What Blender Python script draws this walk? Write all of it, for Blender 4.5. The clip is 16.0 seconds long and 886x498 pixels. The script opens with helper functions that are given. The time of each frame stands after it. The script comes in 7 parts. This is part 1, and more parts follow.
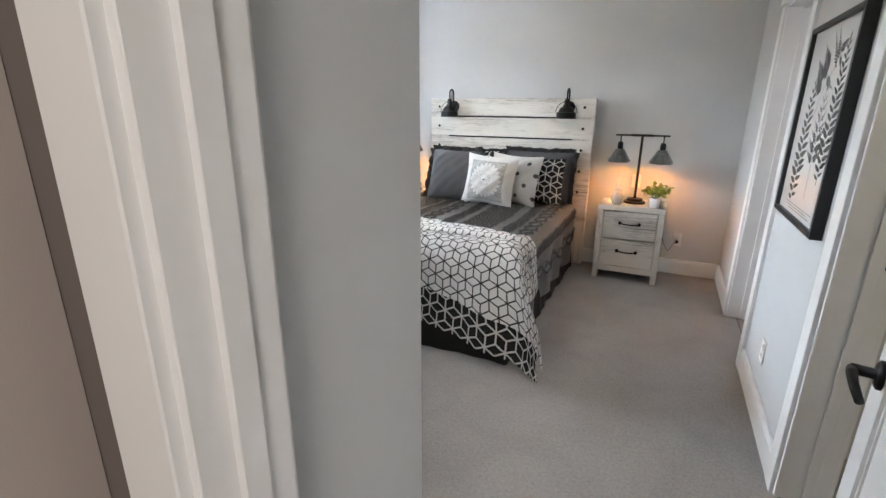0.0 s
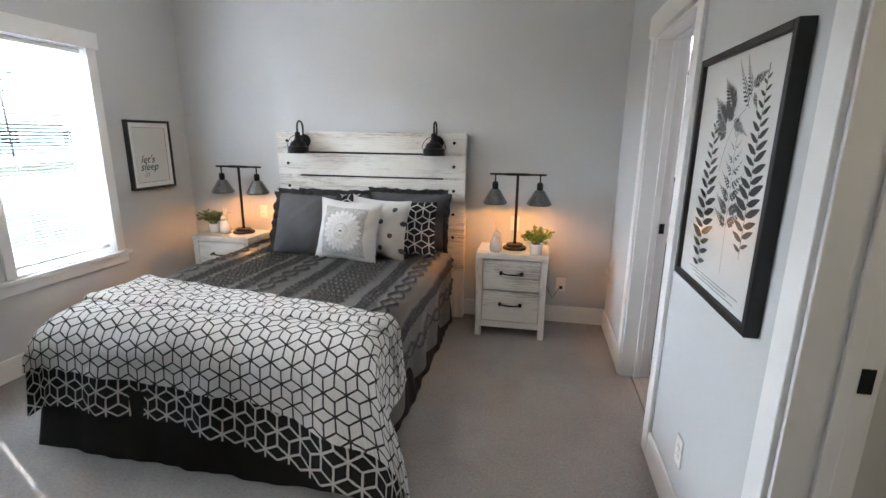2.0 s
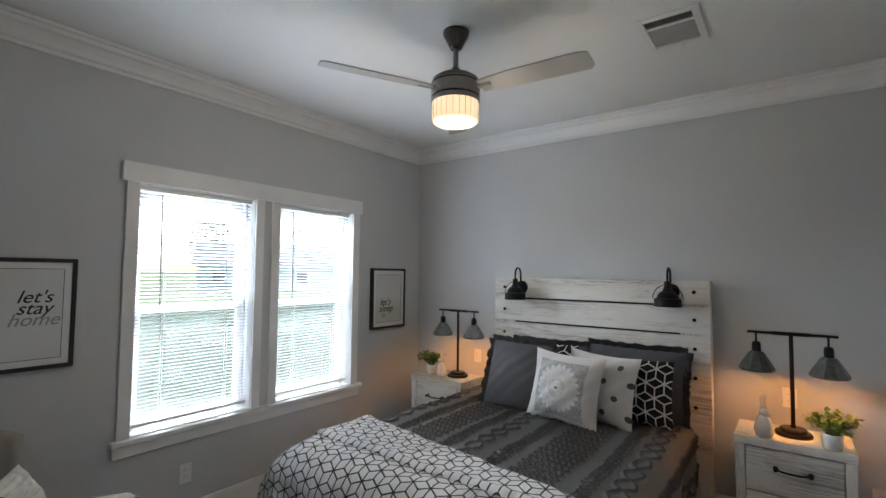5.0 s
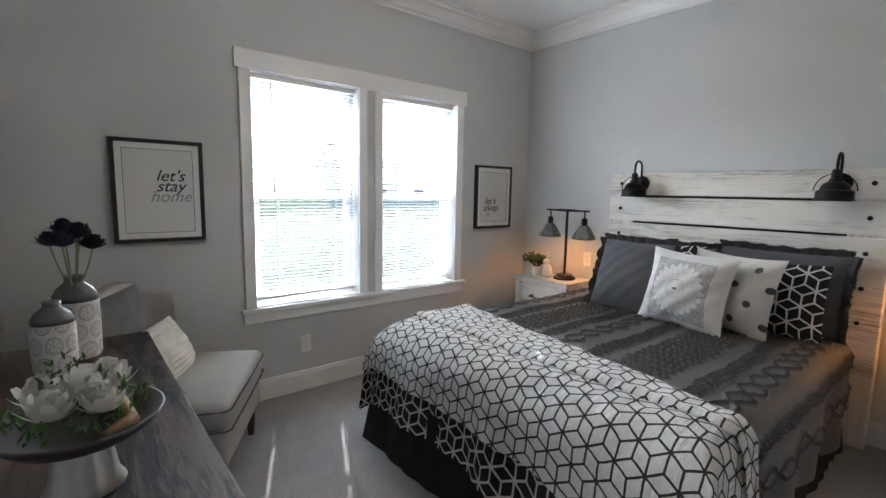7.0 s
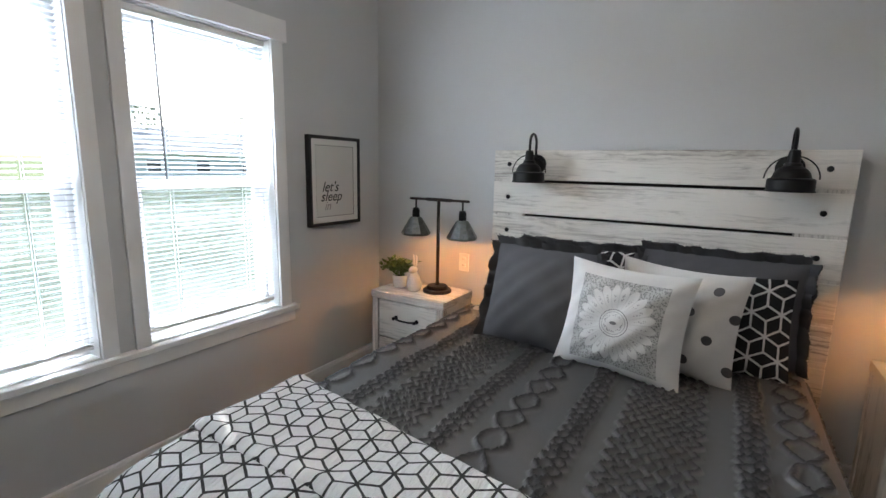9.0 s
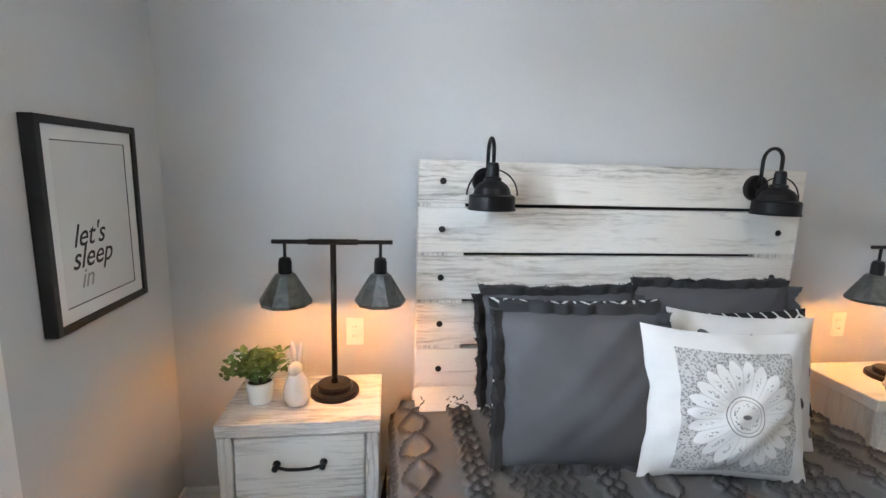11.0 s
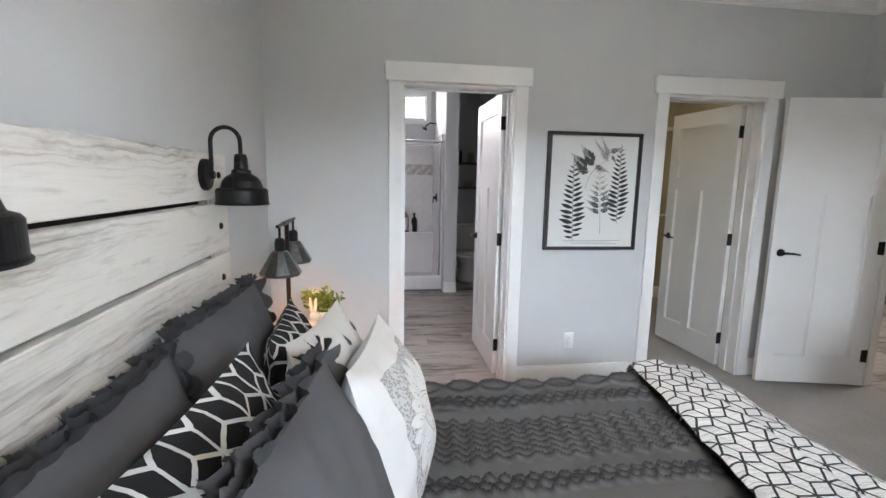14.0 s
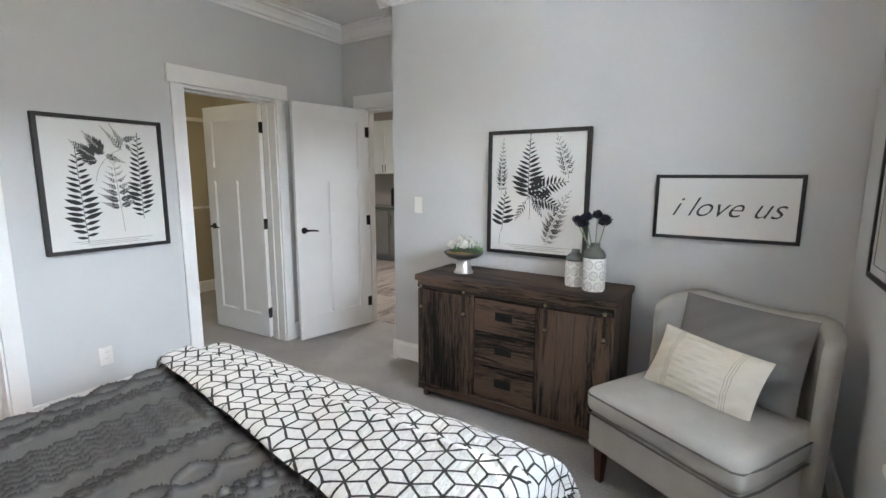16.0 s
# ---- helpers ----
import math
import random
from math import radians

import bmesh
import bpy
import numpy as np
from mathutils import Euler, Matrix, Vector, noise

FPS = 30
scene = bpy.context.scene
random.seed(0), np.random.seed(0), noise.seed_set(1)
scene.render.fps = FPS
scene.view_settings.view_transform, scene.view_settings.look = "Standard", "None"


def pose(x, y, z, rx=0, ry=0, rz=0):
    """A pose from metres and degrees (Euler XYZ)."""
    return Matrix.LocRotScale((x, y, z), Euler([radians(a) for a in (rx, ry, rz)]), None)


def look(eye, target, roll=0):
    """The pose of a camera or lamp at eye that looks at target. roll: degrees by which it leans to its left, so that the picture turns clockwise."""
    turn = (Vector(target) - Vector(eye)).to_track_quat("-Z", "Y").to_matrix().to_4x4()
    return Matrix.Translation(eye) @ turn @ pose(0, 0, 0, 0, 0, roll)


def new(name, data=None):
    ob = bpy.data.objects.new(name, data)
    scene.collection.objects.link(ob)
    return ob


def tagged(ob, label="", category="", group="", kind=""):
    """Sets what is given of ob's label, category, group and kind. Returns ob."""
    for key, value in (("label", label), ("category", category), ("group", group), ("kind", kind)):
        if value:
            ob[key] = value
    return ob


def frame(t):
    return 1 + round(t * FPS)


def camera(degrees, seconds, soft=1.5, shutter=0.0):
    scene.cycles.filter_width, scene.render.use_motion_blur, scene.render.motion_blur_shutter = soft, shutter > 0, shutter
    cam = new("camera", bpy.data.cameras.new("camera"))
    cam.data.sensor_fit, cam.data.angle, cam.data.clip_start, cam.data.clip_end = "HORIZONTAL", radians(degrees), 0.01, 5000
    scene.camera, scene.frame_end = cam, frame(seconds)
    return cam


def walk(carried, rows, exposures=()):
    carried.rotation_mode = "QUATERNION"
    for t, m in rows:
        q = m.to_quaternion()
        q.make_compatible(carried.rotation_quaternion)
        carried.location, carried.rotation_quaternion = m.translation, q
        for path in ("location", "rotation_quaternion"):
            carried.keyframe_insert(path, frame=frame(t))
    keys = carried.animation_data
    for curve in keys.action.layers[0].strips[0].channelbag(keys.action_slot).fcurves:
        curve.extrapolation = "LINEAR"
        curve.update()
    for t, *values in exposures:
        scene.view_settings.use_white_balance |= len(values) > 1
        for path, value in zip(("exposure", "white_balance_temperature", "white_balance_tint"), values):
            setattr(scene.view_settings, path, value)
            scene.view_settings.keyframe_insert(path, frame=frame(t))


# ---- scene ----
cam = camera(87.5, 16.0)
PATH = [
    (0, (0.07, 0.396, 1.412), (-0.744, 2.128, 0.83), 0.5),
    (0.5, (0.02, 0.585, 1.409), (-0.632, 2.389, 0.842), 0.7),
    (1, (-0.017, 0.777, 1.428), (-0.46, 2.658, 0.911), 0.8),
    (1.5, (-0.016, 0.981, 1.464), (-0.368, 2.888, 0.974), 0.7),
    (2, (0.018, 1.145, 1.478), (-0.36, 3.052, 1.005), 0.7),
    (2.5, (0.0, 1.268, 1.528), (-0.506, 3.162, 1.133), 0.6),
    (3, (-0.008, 1.376, 1.562), (-0.699, 3.248, 1.415), 0.5),
    (3.5, (-0.019, 1.343, 1.613), (-0.885, 3.145, 1.665), 0.5),
    (4, (-0.027, 1.336, 1.624), (-1.039, 3.056, 1.754), 0.5),
    (4.5, (-0.064, 1.34, 1.579), (-1.175, 2.996, 1.728), 0.5),
    (5, (-0.109, 1.328, 1.535), (-1.308, 2.926, 1.64), 0.6),
    (7.3, (-0.172, 1.577, 1.336), (-1.712, 2.818, 1.033), 0.4),
    (7.5, (-0.198, 1.675, 1.376), (-1.702, 2.945, 1.024), 0.8),
    (8, (-0.376, 1.907, 1.396), (-1.761, 3.299, 1.015), 0.9),
    (8.5, (-0.682, 2.087, 1.411), (-1.885, 3.644, 1.053), 1.0),
    (8.7, (-0.788, 2.174, 1.399), (-1.925, 3.781, 1.048), 1.1),
    (10.8, (-2.135, 2.943, 1.473), (-2.048, 4.909, 1.116), 1.6),
    (11, (-2.23, 3.016, 1.475), (-1.989, 4.971, 1.131), 1.6),
    (11.5, (-2.31, 3.199, 1.443), (-1.602, 5.043, 1.134), 1.1),
    (12, (-2.32, 3.478, 1.445), (-1.095, 5.03, 1.143), 1.1),
    (12.5, (-2.358, 3.729, 1.463), (-0.787, 4.928, 1.154), 1.3),
    (13, (-2.289, 3.963, 1.435), (-0.475, 4.743, 1.12), 1.3),
    (13.5, (-2.253, 4.122, 1.431), (-0.297, 4.405, 1.121), 1.3),
    (14, (-2.381, 4.176, 1.433), (-0.423, 3.902, 1.131), 1.1),
    (14.5, (-2.513, 4.111, 1.427), (-0.744, 3.228, 1.126), 0.8),
    (15, (-2.574, 4.045, 1.406), (-1.04, 2.798, 1.105), 0.4),
    (15.5, (-2.598, 4.025, 1.412), (-1.305, 2.53, 1.107), 0.3),
    (16, (-2.617, 4.0, 1.414), (-1.541, 2.343, 1.106), 0.2),
]
EXPOSURES = [(0.0, 2.35, 6500, 10), (1.5, 2.2, 6450, 10), (2.5, 2.12, 6450, 10), (3.5, 1.6, 6450, 9), (5.0, 1.27, 6400, 9), (7.5, 1.75, 6400, 10), (8.7, 1.55, 6450, 10), (11.0, 2.15, 6200, 9), (12.0, 2.08, 6200, 9), (13.5, 2.12, 6450, 10), (16.0, 2.38, 6480, 9)]
walk(cam, [(t, look(eye, target, roll)) for t, eye, target, roll in PATH], EXPOSURES)

# ---- light ----

world = bpy.data.worlds.new("sky_world")
scene.world = world
world.use_nodes = True
wn = world.node_tree.nodes
sky = wn.new("ShaderNodeTexSky")
sky.sky_type = "NISHITA"
sky.sun_disc = False
sky.sun_elevation = radians(45)
sky.sun_rotation = radians(293.5)
sky.altitude = 0
sky.air_density, sky.dust_density, sky.ozone_density = 1.0, 3.0, 1.0
world.node_tree.links.new(sky.outputs[0], wn["Background"].inputs[0])
wn["Background"].inputs[1].default_value = 0.15


def lamp(name, kind, m, energy, colour, **more):
    data = bpy.data.lights.new(name, kind)
    data.energy, data.color = energy, colour
    for key, value in more.items():
        if key == "size":
            data.size = value
        elif key == "size_y":
            data.shape, data.size_y = "RECTANGLE", value
        elif key == "angle":
            data.angle = value
        elif key == "radius":
            data.shadow_soft_size = value
    ob = new(name, data)
    ob.matrix_world = m
    return ob


# the sun stands in the west, outside the bedroom windows
sun_way = Vector((0.92, -0.40, -1.0))
lamp("sun", "SUN", look((-6, 0, 8), Vector((-6, 0, 8)) + sun_way), 3.2, (1.0, 0.96, 0.91), angle=radians(0.6))
# skylight in front of the window openings
lamp("window_skylight", "AREA", look((-4.6, 3.18, 2.95), (-2.2, 3.18, 1.28)), 930, (0.785, 0.885, 1.0), size=2.6, size_y=2.2)
# skylight at the shower window, kitchen and hall lamps
lamp("shower_skylight", "AREA", look((4.95, 3.90, 2.55), (3.0, 3.90, 1.3)), 15, (1.0, 0.95, 0.97), size=0.9, size_y=0.4)
lamp("vanity_lamp", "AREA", look((1.5, 4.70, 2.02), (1.8, 3.9, 0)), 2.6, (1.0, 0.92, 0.97), size=1.2, size_y=0.12)
lamp("hall_ceiling_lamp", "AREA", look((0.7, -0.9, 2.70), (0.7, -0.9, 0)), 11.5, (1.0, 0.93, 0.86), size=0.6, size_y=0.6)
# fill light added to brighten the closet; no fixture stands there
lamp("closet_ceiling_lamp", "AREA", look((1.5, 1.6, 2.70), (1.5, 1.6, 0)), 2.5, (1.0, 0.85, 0.6), size=0.3, size_y=0.3)

# ---- node helpers ----
class N:
    """A value in a node tree, with arithmetic."""

    def __init__(self, tree, socket):
        self.tree, self.socket = tree, socket

    def op(self, kind, *others):
        node = self.tree.nodes.new("ShaderNodeMath")
        node.operation = kind
        for n, v in enumerate((self, *others)):
            if isinstance(v, N):
                self.tree.links.new(v.socket, node.inputs[n])
            else:
                node.inputs[n].default_value = v
        return N(self.tree, node.outputs[0])

    def __add__(self, o): return self.op("ADD", o)
    def __sub__(self, o): return self.op("SUBTRACT", o)
    def __mul__(self, o): return self.op("MULTIPLY", o)
    def __truediv__(self, o): return self.op("DIVIDE", o)
    def __neg__(self): return self.op("MULTIPLY", -1.0)
    def mod(self, o): return self.op("FLOORED_MODULO", o)
    def abs(self): return self.op("ABSOLUTE")
    def min(self, o): return self.op("MINIMUM", o)
    def max(self, o): return self.op("MAXIMUM", o)
    def less(self, o): return self.op("LESS_THAN", o)
    def more(self, o): return self.op("GREATER_THAN", o)
    def sin(self): return self.op("SINE")
    def cos(self): return self.op("COSINE")
    def sqrt(self): return self.op("SQRT")
    def atan2(self, o): return self.op("ARCTAN2", o)
    def floor(self): return self.op("FLOOR")


def base_material(name, rough=0.6, metal=0.0):
    m = bpy.data.materials.new(name)
    m.use_nodes = True
    bsdf = m.node_tree.nodes["Principled BSDF"]
    bsdf.inputs["Roughness"].default_value = rough
    bsdf.inputs["Metallic"].default_value = metal
    return m, m.node_tree, bsdf


def noise_node(tree, vector, scale, detail=4.0, rough=0.55, distort=0.0):
    node = tree.nodes.new("ShaderNodeTexNoise")
    node.inputs["Scale"].default_value = scale
    node.inputs["Detail"].default_value = detail
    node.inputs["Roughness"].default_value = rough
    node.inputs["Distortion"].default_value = distort
    if vector is not None:
        tree.links.new(vector, node.inputs["Vector"])
    return node


def object_coords(tree, scale=(1, 1, 1), kind="Object", seed=False):
    co = tree.nodes.new("ShaderNodeTexCoord")
    mp = tree.nodes.new("ShaderNodeMapping")
    mp.inputs["Scale"].default_value = scale
    tree.links.new(co.outputs[kind], mp.inputs["Vector"])
    if seed:
        info = tree.nodes.new("ShaderNodeObjectInfo")
        mul = tree.nodes.new("ShaderNodeVectorMath")
        mul.operation = "SCALE"
        mul.inputs[0].default_value = (37.0, 53.0, 71.0)
        tree.links.new(info.outputs["Random"], mul.inputs["Scale"])
        tree.links.new(mul.outputs[0], mp.inputs["Location"])
    return mp.outputs[0]


def ramp(tree, fac, stops):
    node = tree.nodes.new("ShaderNodeValToRGB")
    el = node.color_ramp.elements
    while len(el) < len(stops):
        el.new(0.5)
    for e, (p, c) in zip(el, stops):
        e.position, e.color = p, (*c, 1.0)
    tree.links.new(fac, node.inputs[0])
    return node.outputs[0]


def mix(tree, fac, a, b):
    node = tree.nodes.new("ShaderNodeMix")
    node.data_type = "RGBA"
    for i, v in ((0, fac), (6, a), (7, b)):
        if isinstance(v, N):
            v = v.socket
        if hasattr(v, "default_value"):
            tree.links.new(v, node.inputs[i])
        elif i == 0:
            node.inputs[i].default_value = v
        else:
            node.inputs[i].default_value = (*v, 1.0)
    return node.outputs[2]


def bump(tree, bsdf, height, strength=0.2, distance=0.01):
    node = tree.nodes.new("ShaderNodeBump")
    node.inputs["Strength"].default_value = strength
    node.inputs["Distance"].default_value = distance
    tree.links.new(height, node.inputs["Height"])
    tree.links.new(node.outputs[0], bsdf.inputs["Normal"])


def plain(name, colour, rough=0.6, metal=0.0, vary=0.08, scale=6.0, grain=120.0, relief=0.05, coat=0.0):
    """A painted, moulded or cast surface with faint unevenness at two scales."""
    m, tree, bsdf = base_material(name, rough, metal)
    co = object_coords(tree)
    big = noise_node(tree, co, scale, 3.0)
    lo = [c * (1 - vary) for c in colour]
    hi = [min(1.0, c * (1 + vary)) for c in colour]
    tree.links.new(ramp(tree, big.outputs[0], [(0.3, lo), (0.7, hi)]), bsdf.inputs["Base Color"])
    fine = noise_node(tree, co, grain, 2.0)
    if relief:
        bump(tree, bsdf, fine.outputs[0], relief, 0.004)
    if coat:
        bsdf.inputs["Coat Weight"].default_value = coat
    return m


def wood(name, dark, light, axis=0, rough=0.55, scale=1.0, contrast=1.0, relief=0.12, figure=1.0, gloss=0.5):
    """Worn wood: fine grain, broken dark streaks, cathedral figure in patches, along one object axis."""
    m, tree, bsdf = base_material(name, rough)

    def along(a, b):
        s = [b * scale] * 3
        s[axis] = a * scale
        return object_coords(tree, s, seed=True)

    patch = noise_node(tree, along(1.1, 4.5), 1.0, 4.0, 0.6, 0.6)
    streak = noise_node(tree, along(3.6, 30.0), 1.0, 7.0, 0.72, 0.9)
    grain = noise_node(tree, along(7.0, 190.0), 1.0, 5.0, 0.7)
    rings = tree.nodes.new("ShaderNodeTexWave")
    rings.wave_type, rings.bands_direction = "BANDS", "Z" if axis != 2 else "X"
    for key, value in (("Scale", 3.0), ("Distortion", 9.0), ("Detail", 4.0), ("Detail Scale", 1.1), ("Detail Roughness", 0.65)):
        rings.inputs[key].default_value = value
    tree.links.new(along(1.5, 6.5), rings.inputs["Vector"])
    bsdf.inputs["Specular IOR Level"].default_value = gloss
    info = tree.nodes.new("ShaderNodeObjectInfo")
    p = N(tree, patch.outputs[0])
    worn = ((p - 0.45) * 5.0).max(0.0).min(1.0)
    lines = ((N(tree, streak.outputs[0]) - 0.50 + (p - 0.5) * 0.5) * 5.0).max(0.0).min(1.0)
    thin = ((N(tree, rings.outputs["Fac"]) * -1.0 + 0.30) * 3.4).max(0.0) * worn * figure
    fine = ((N(tree, grain.outputs[0]) - 0.40) * 2.2).max(0.0).min(1.0)
    fac = (lines * 0.50 + thin * 0.34 + fine * 0.20 + worn * 0.18 + (N(tree, info.outputs["Random"]) - 0.5) * 0.14) * contrast
    mid = [0.42 * b + 0.58 * a for a, b in zip(dark, light)]
    colour = ramp(tree, fac.socket, [(0.05, light), (0.48, mid), (0.95, dark)])
    tree.links.new(colour, bsdf.inputs["Base Color"])
    h = (N(tree, streak.outputs[0]) + N(tree, grain.outputs[0]) * 0.4) * -1.0
    bump(tree, bsdf, h.socket, relief, 0.004)
    return m


def fabric(name, colour, weave=900.0, vary=0.12, relief=0.25, rough=0.95):
    m, tree, bsdf = base_material(name, rough)
    co = object_coords(tree)
    big = noise_node(tree, co, 7.0, 4.0)
    fine = noise_node(tree, co, weave, 2.0)
    lo = [c * (1 - vary) for c in colour]
    hi = [min(1, c * (1 + vary)) for c in colour]
    a = ramp(tree, big.outputs[0], [(0.3, lo), (0.7, hi)])
    b = mix(tree, fine.outputs[0], [c * 0.75 for c in colour], [min(1, c * 1.25) for c in colour])
    tree.links.new(mix(tree, 0.45, a, b), bsdf.inputs["Base Color"])
    bump(tree, bsdf, fine.outputs[0], relief, 0.002)
    bsdf.inputs["Specular IOR Level"].default_value = 0.2
    return m


# ---- mesh helpers ----
def part(name, bm, material, parent=None, label="", smooth=False):
    """Links a bmesh as one mesh object under a thing or part."""
    me = bpy.data.meshes.new(name)
    bm.to_mesh(me)
    bm.free()
    if smooth:
        me.polygons.foreach_set("use_smooth", [True] * len(me.polygons))
    for mt in (material if isinstance(material, (list, tuple)) else [material]):
        me.materials.append(mt)
    ob = new(name, me)
    if parent is not None:
        ob.parent = parent
    if label:
        ob["label"] = label
    return ob


def thing(name, label, category, x=0, y=0, z=0, rz=0, group="", kind=""):
    ob = new(name)
    ob.empty_display_size = 0.05
    ob.matrix_world = pose(x, y, z, 0, 0, rz)
    return tagged(ob, label, category, group, kind)


def box(bm, x0, x1, y0, y1, z0, z1, bevel=0.0, seg=1):
    r = bmesh.ops.create_cube(bm, size=1.0, matrix=Matrix.Translation(((x0 + x1) / 2, (y0 + y1) / 2, (z0 + z1) / 2)) @ Matrix.Diagonal((abs(x1 - x0), abs(y1 - y0), abs(z1 - z0), 1)))
    if bevel:
        edges = list({e for v in r["verts"] for e in v.link_edges})
        bmesh.ops.bevel(bm, geom=edges, offset=bevel, segments=seg, affect="EDGES", profile=0.5)
    return bm


def cube(x0, x1, y0, y1, z0, z1, bevel=0.0, seg=1):
    return box(bmesh.new(), x0, x1, y0, y1, z0, z1, bevel, seg)


def lathe(bm, profile, seg=32, m=None):
    """Turns (radius, height) pairs round z."""
    rings = []
    for r, z in profile:
        ring = []
        for i in range(seg):
            a = 2 * math.pi * i / seg
            co = Vector((r * math.cos(a), r * math.sin(a), z))
            ring.append(bm.verts.new(m @ co if m else co))
        rings.append(ring)
    for a, b in zip(rings, rings[1:]):
        for i in range(seg):
            bm.faces.new((a[i], a[(i + 1) % seg], b[(i + 1) % seg], b[i]))
    for ring, flip in ((rings[0], True), (rings[-1], False)):
        bm.faces.new(ring[::-1] if flip else ring)
    bmesh.ops.recalc_face_normals(bm, faces=bm.faces[:])
    return bm


def tube(bm, pts, radius, seg=10, cap=True):
    """A round bar along points; radius may be a list."""
    pts = [Vector(p) for p in pts]
    radii = radius if isinstance(radius, (list, tuple)) else [radius] * len(pts)
    rings, up = [], None
    for i, p in enumerate(pts):
        d = (pts[min(i + 1, len(pts) - 1)] - pts[max(i - 1, 0)]).normalized()
        if up is None:
            up = Vector((0, 0, 1)) if abs(d.z) < 0.9 else Vector((1, 0, 0))
        side = d.cross(up).normalized()
        up = side.cross(d).normalized()
        rings.append([bm.verts.new(p + radii[i] * (math.cos(2 * math.pi * k / seg) * side + math.sin(2 * math.pi * k / seg) * up)) for k in range(seg)])
    for a, b in zip(rings, rings[1:]):
        for k in range(seg):
            bm.faces.new((a[k], a[(k + 1) % seg], b[(k + 1) % seg], b[k]))
    if cap:
        bm.faces.new(rings[0][::-1])
        bm.faces.new(rings[-1])
    bmesh.ops.recalc_face_normals(bm, faces=bm.faces[:])
    return bm


def arc(cx, cz, r, a0, a1, n, y=0.0):
    return [(cx + r * math.cos(radians(a0 + (a1 - a0) * i / n)), y, cz + r * math.sin(radians(a0 + (a1 - a0) * i / n))) for i in range(n + 1)]


# ---- materials of the house ----
WALL_GREY = plain("grey_wall_paint", (0.555, 0.565, 0.575), 0.75, vary=0.03, scale=1.5, grain=260.0, relief=0.10)
HALL_PAINT = plain("hall_wall_paint", (0.42, 0.37, 0.34), 0.75, vary=0.03, scale=1.5, grain=260.0, relief=0.08)
CLOSET_PAINT = plain("closet_wall_paint", (0.42, 0.37, 0.27), 0.75, vary=0.03, scale=1.5, grain=260.0, relief=0.08)
CEILING_PAINT = plain("ceiling_paint", (0.80, 0.80, 0.79), 0.85, vary=0.02, scale=2.0, grain=160.0, relief=0.12)
TRIM_WHITE = plain("white_trim_paint", (0.80, 0.80, 0.80), 0.38, vary=0.02, scale=5.0, grain=60.0, relief=0.03)
DOOR_WHITE = plain("white_door_paint", (0.78, 0.78, 0.78), 0.42, vary=0.02, scale=4.0, grain=80.0, relief=0.04)
BLACK_METAL = plain("black_metal", (0.007, 0.007, 0.008), 0.40, 0.0, vary=0.2, scale=30.0, grain=200.0, relief=0.05)
BLACK_FRAME = plain("black_frame_wood", (0.010, 0.011, 0.013), 0.5, vary=0.25, scale=20.0, grain=150.0, relief=0.08)
BLACK_METAL.node_tree.nodes["Principled BSDF"].inputs["Specular IOR Level"].default_value = 0.22
PLASTIC_WHITE = plain("white_plastic", (0.78, 0.77, 0.75), 0.35, vary=0.02, relief=0.0)


def carpet_material():
    m, tree, bsdf = base_material("grey_carpet_pile", 1.0)
    co = object_coords(tree)
    fine = noise_node(tree, co, 260.0, 3.0, 0.7)
    tuft = noise_node(tree, co, 75.0, 4.0, 0.7)
    patch = noise_node(tree, co, 2.2, 4.0, 0.6, 0.6)
    a = ramp(tree, tuft.outputs[0], [(0.25, (0.17, 0.162, 0.158)), (0.5, (0.345, 0.333, 0.327)), (0.75, (0.48, 0.465, 0.458))])
    b = ramp(tree, patch.outputs[0], [(0.35, (0.29, 0.279, 0.273)), (0.65, (0.39, 0.376, 0.37))])
    tree.links.new(mix(tree, 0.55, a, b), bsdf.inputs["Base Color"])
    h = N(tree, fine.outputs[0]) * 0.5 + N(tree, tuft.outputs[0])
    bump(tree, bsdf, h.socket, 0.7, 0.012)
    bsdf.inputs["Sheen Weight"].default_value = 0.1
    bsdf.inputs["Specular IOR Level"].default_value = 0.1
    return m


CARPET = carpet_material()
PLANK = wood("grey_plank_floor", (0.045, 0.033, 0.028), (0.37, 0.325, 0.300), axis=1, rough=0.5, scale=0.8, contrast=1.15, relief=0.06)
GROUT = plain("floor_joint", (0.16, 0.15, 0.14), 0.8)

# ---- structure ----
XW, XE, YN, YS = -3.06, 0.62, 4.86, 1.24
XC, YA = -0.38, 0.74          # alcove side wall, alcove end wall (its room face)
ZC = 2.74
T = 0.115
TE = 0.155                    # the east wall is thicker


def structure(ob):
    return tagged(ob, kind="structure")


def wall(name, along, p0, p1, u0, u1, z0, z1, holes=(), material=None, label=""):
    """A wall between planes p0 and p1, running along x or y from u0 to u1, with holes (u0, u1, z0, z1)."""
    bm = bmesh.new()
    cuts = sorted({u0, u1, *[h[0] for h in holes], *[h[1] for h in holes]})
    for a, b in zip(cuts, cuts[1:]):
        spans, mid = [(z0, z1)], (a + b) / 2
        for h in holes:
            if h[0] < mid < h[1]:
                spans = [s for lo, hi in spans for s in ((lo, min(hi, h[2])), (max(lo, h[3]), hi)) if s[1] - s[0] > 1e-4]
        for lo, hi in spans:
            if along == "x":
                box(bm, a, b, p0, p1, lo, hi)
            else:
                box(bm, p0, p1, a, b, lo, hi)
    return structure(tagged(part(name, bm, material or WALL_GREY), label, "wall"))


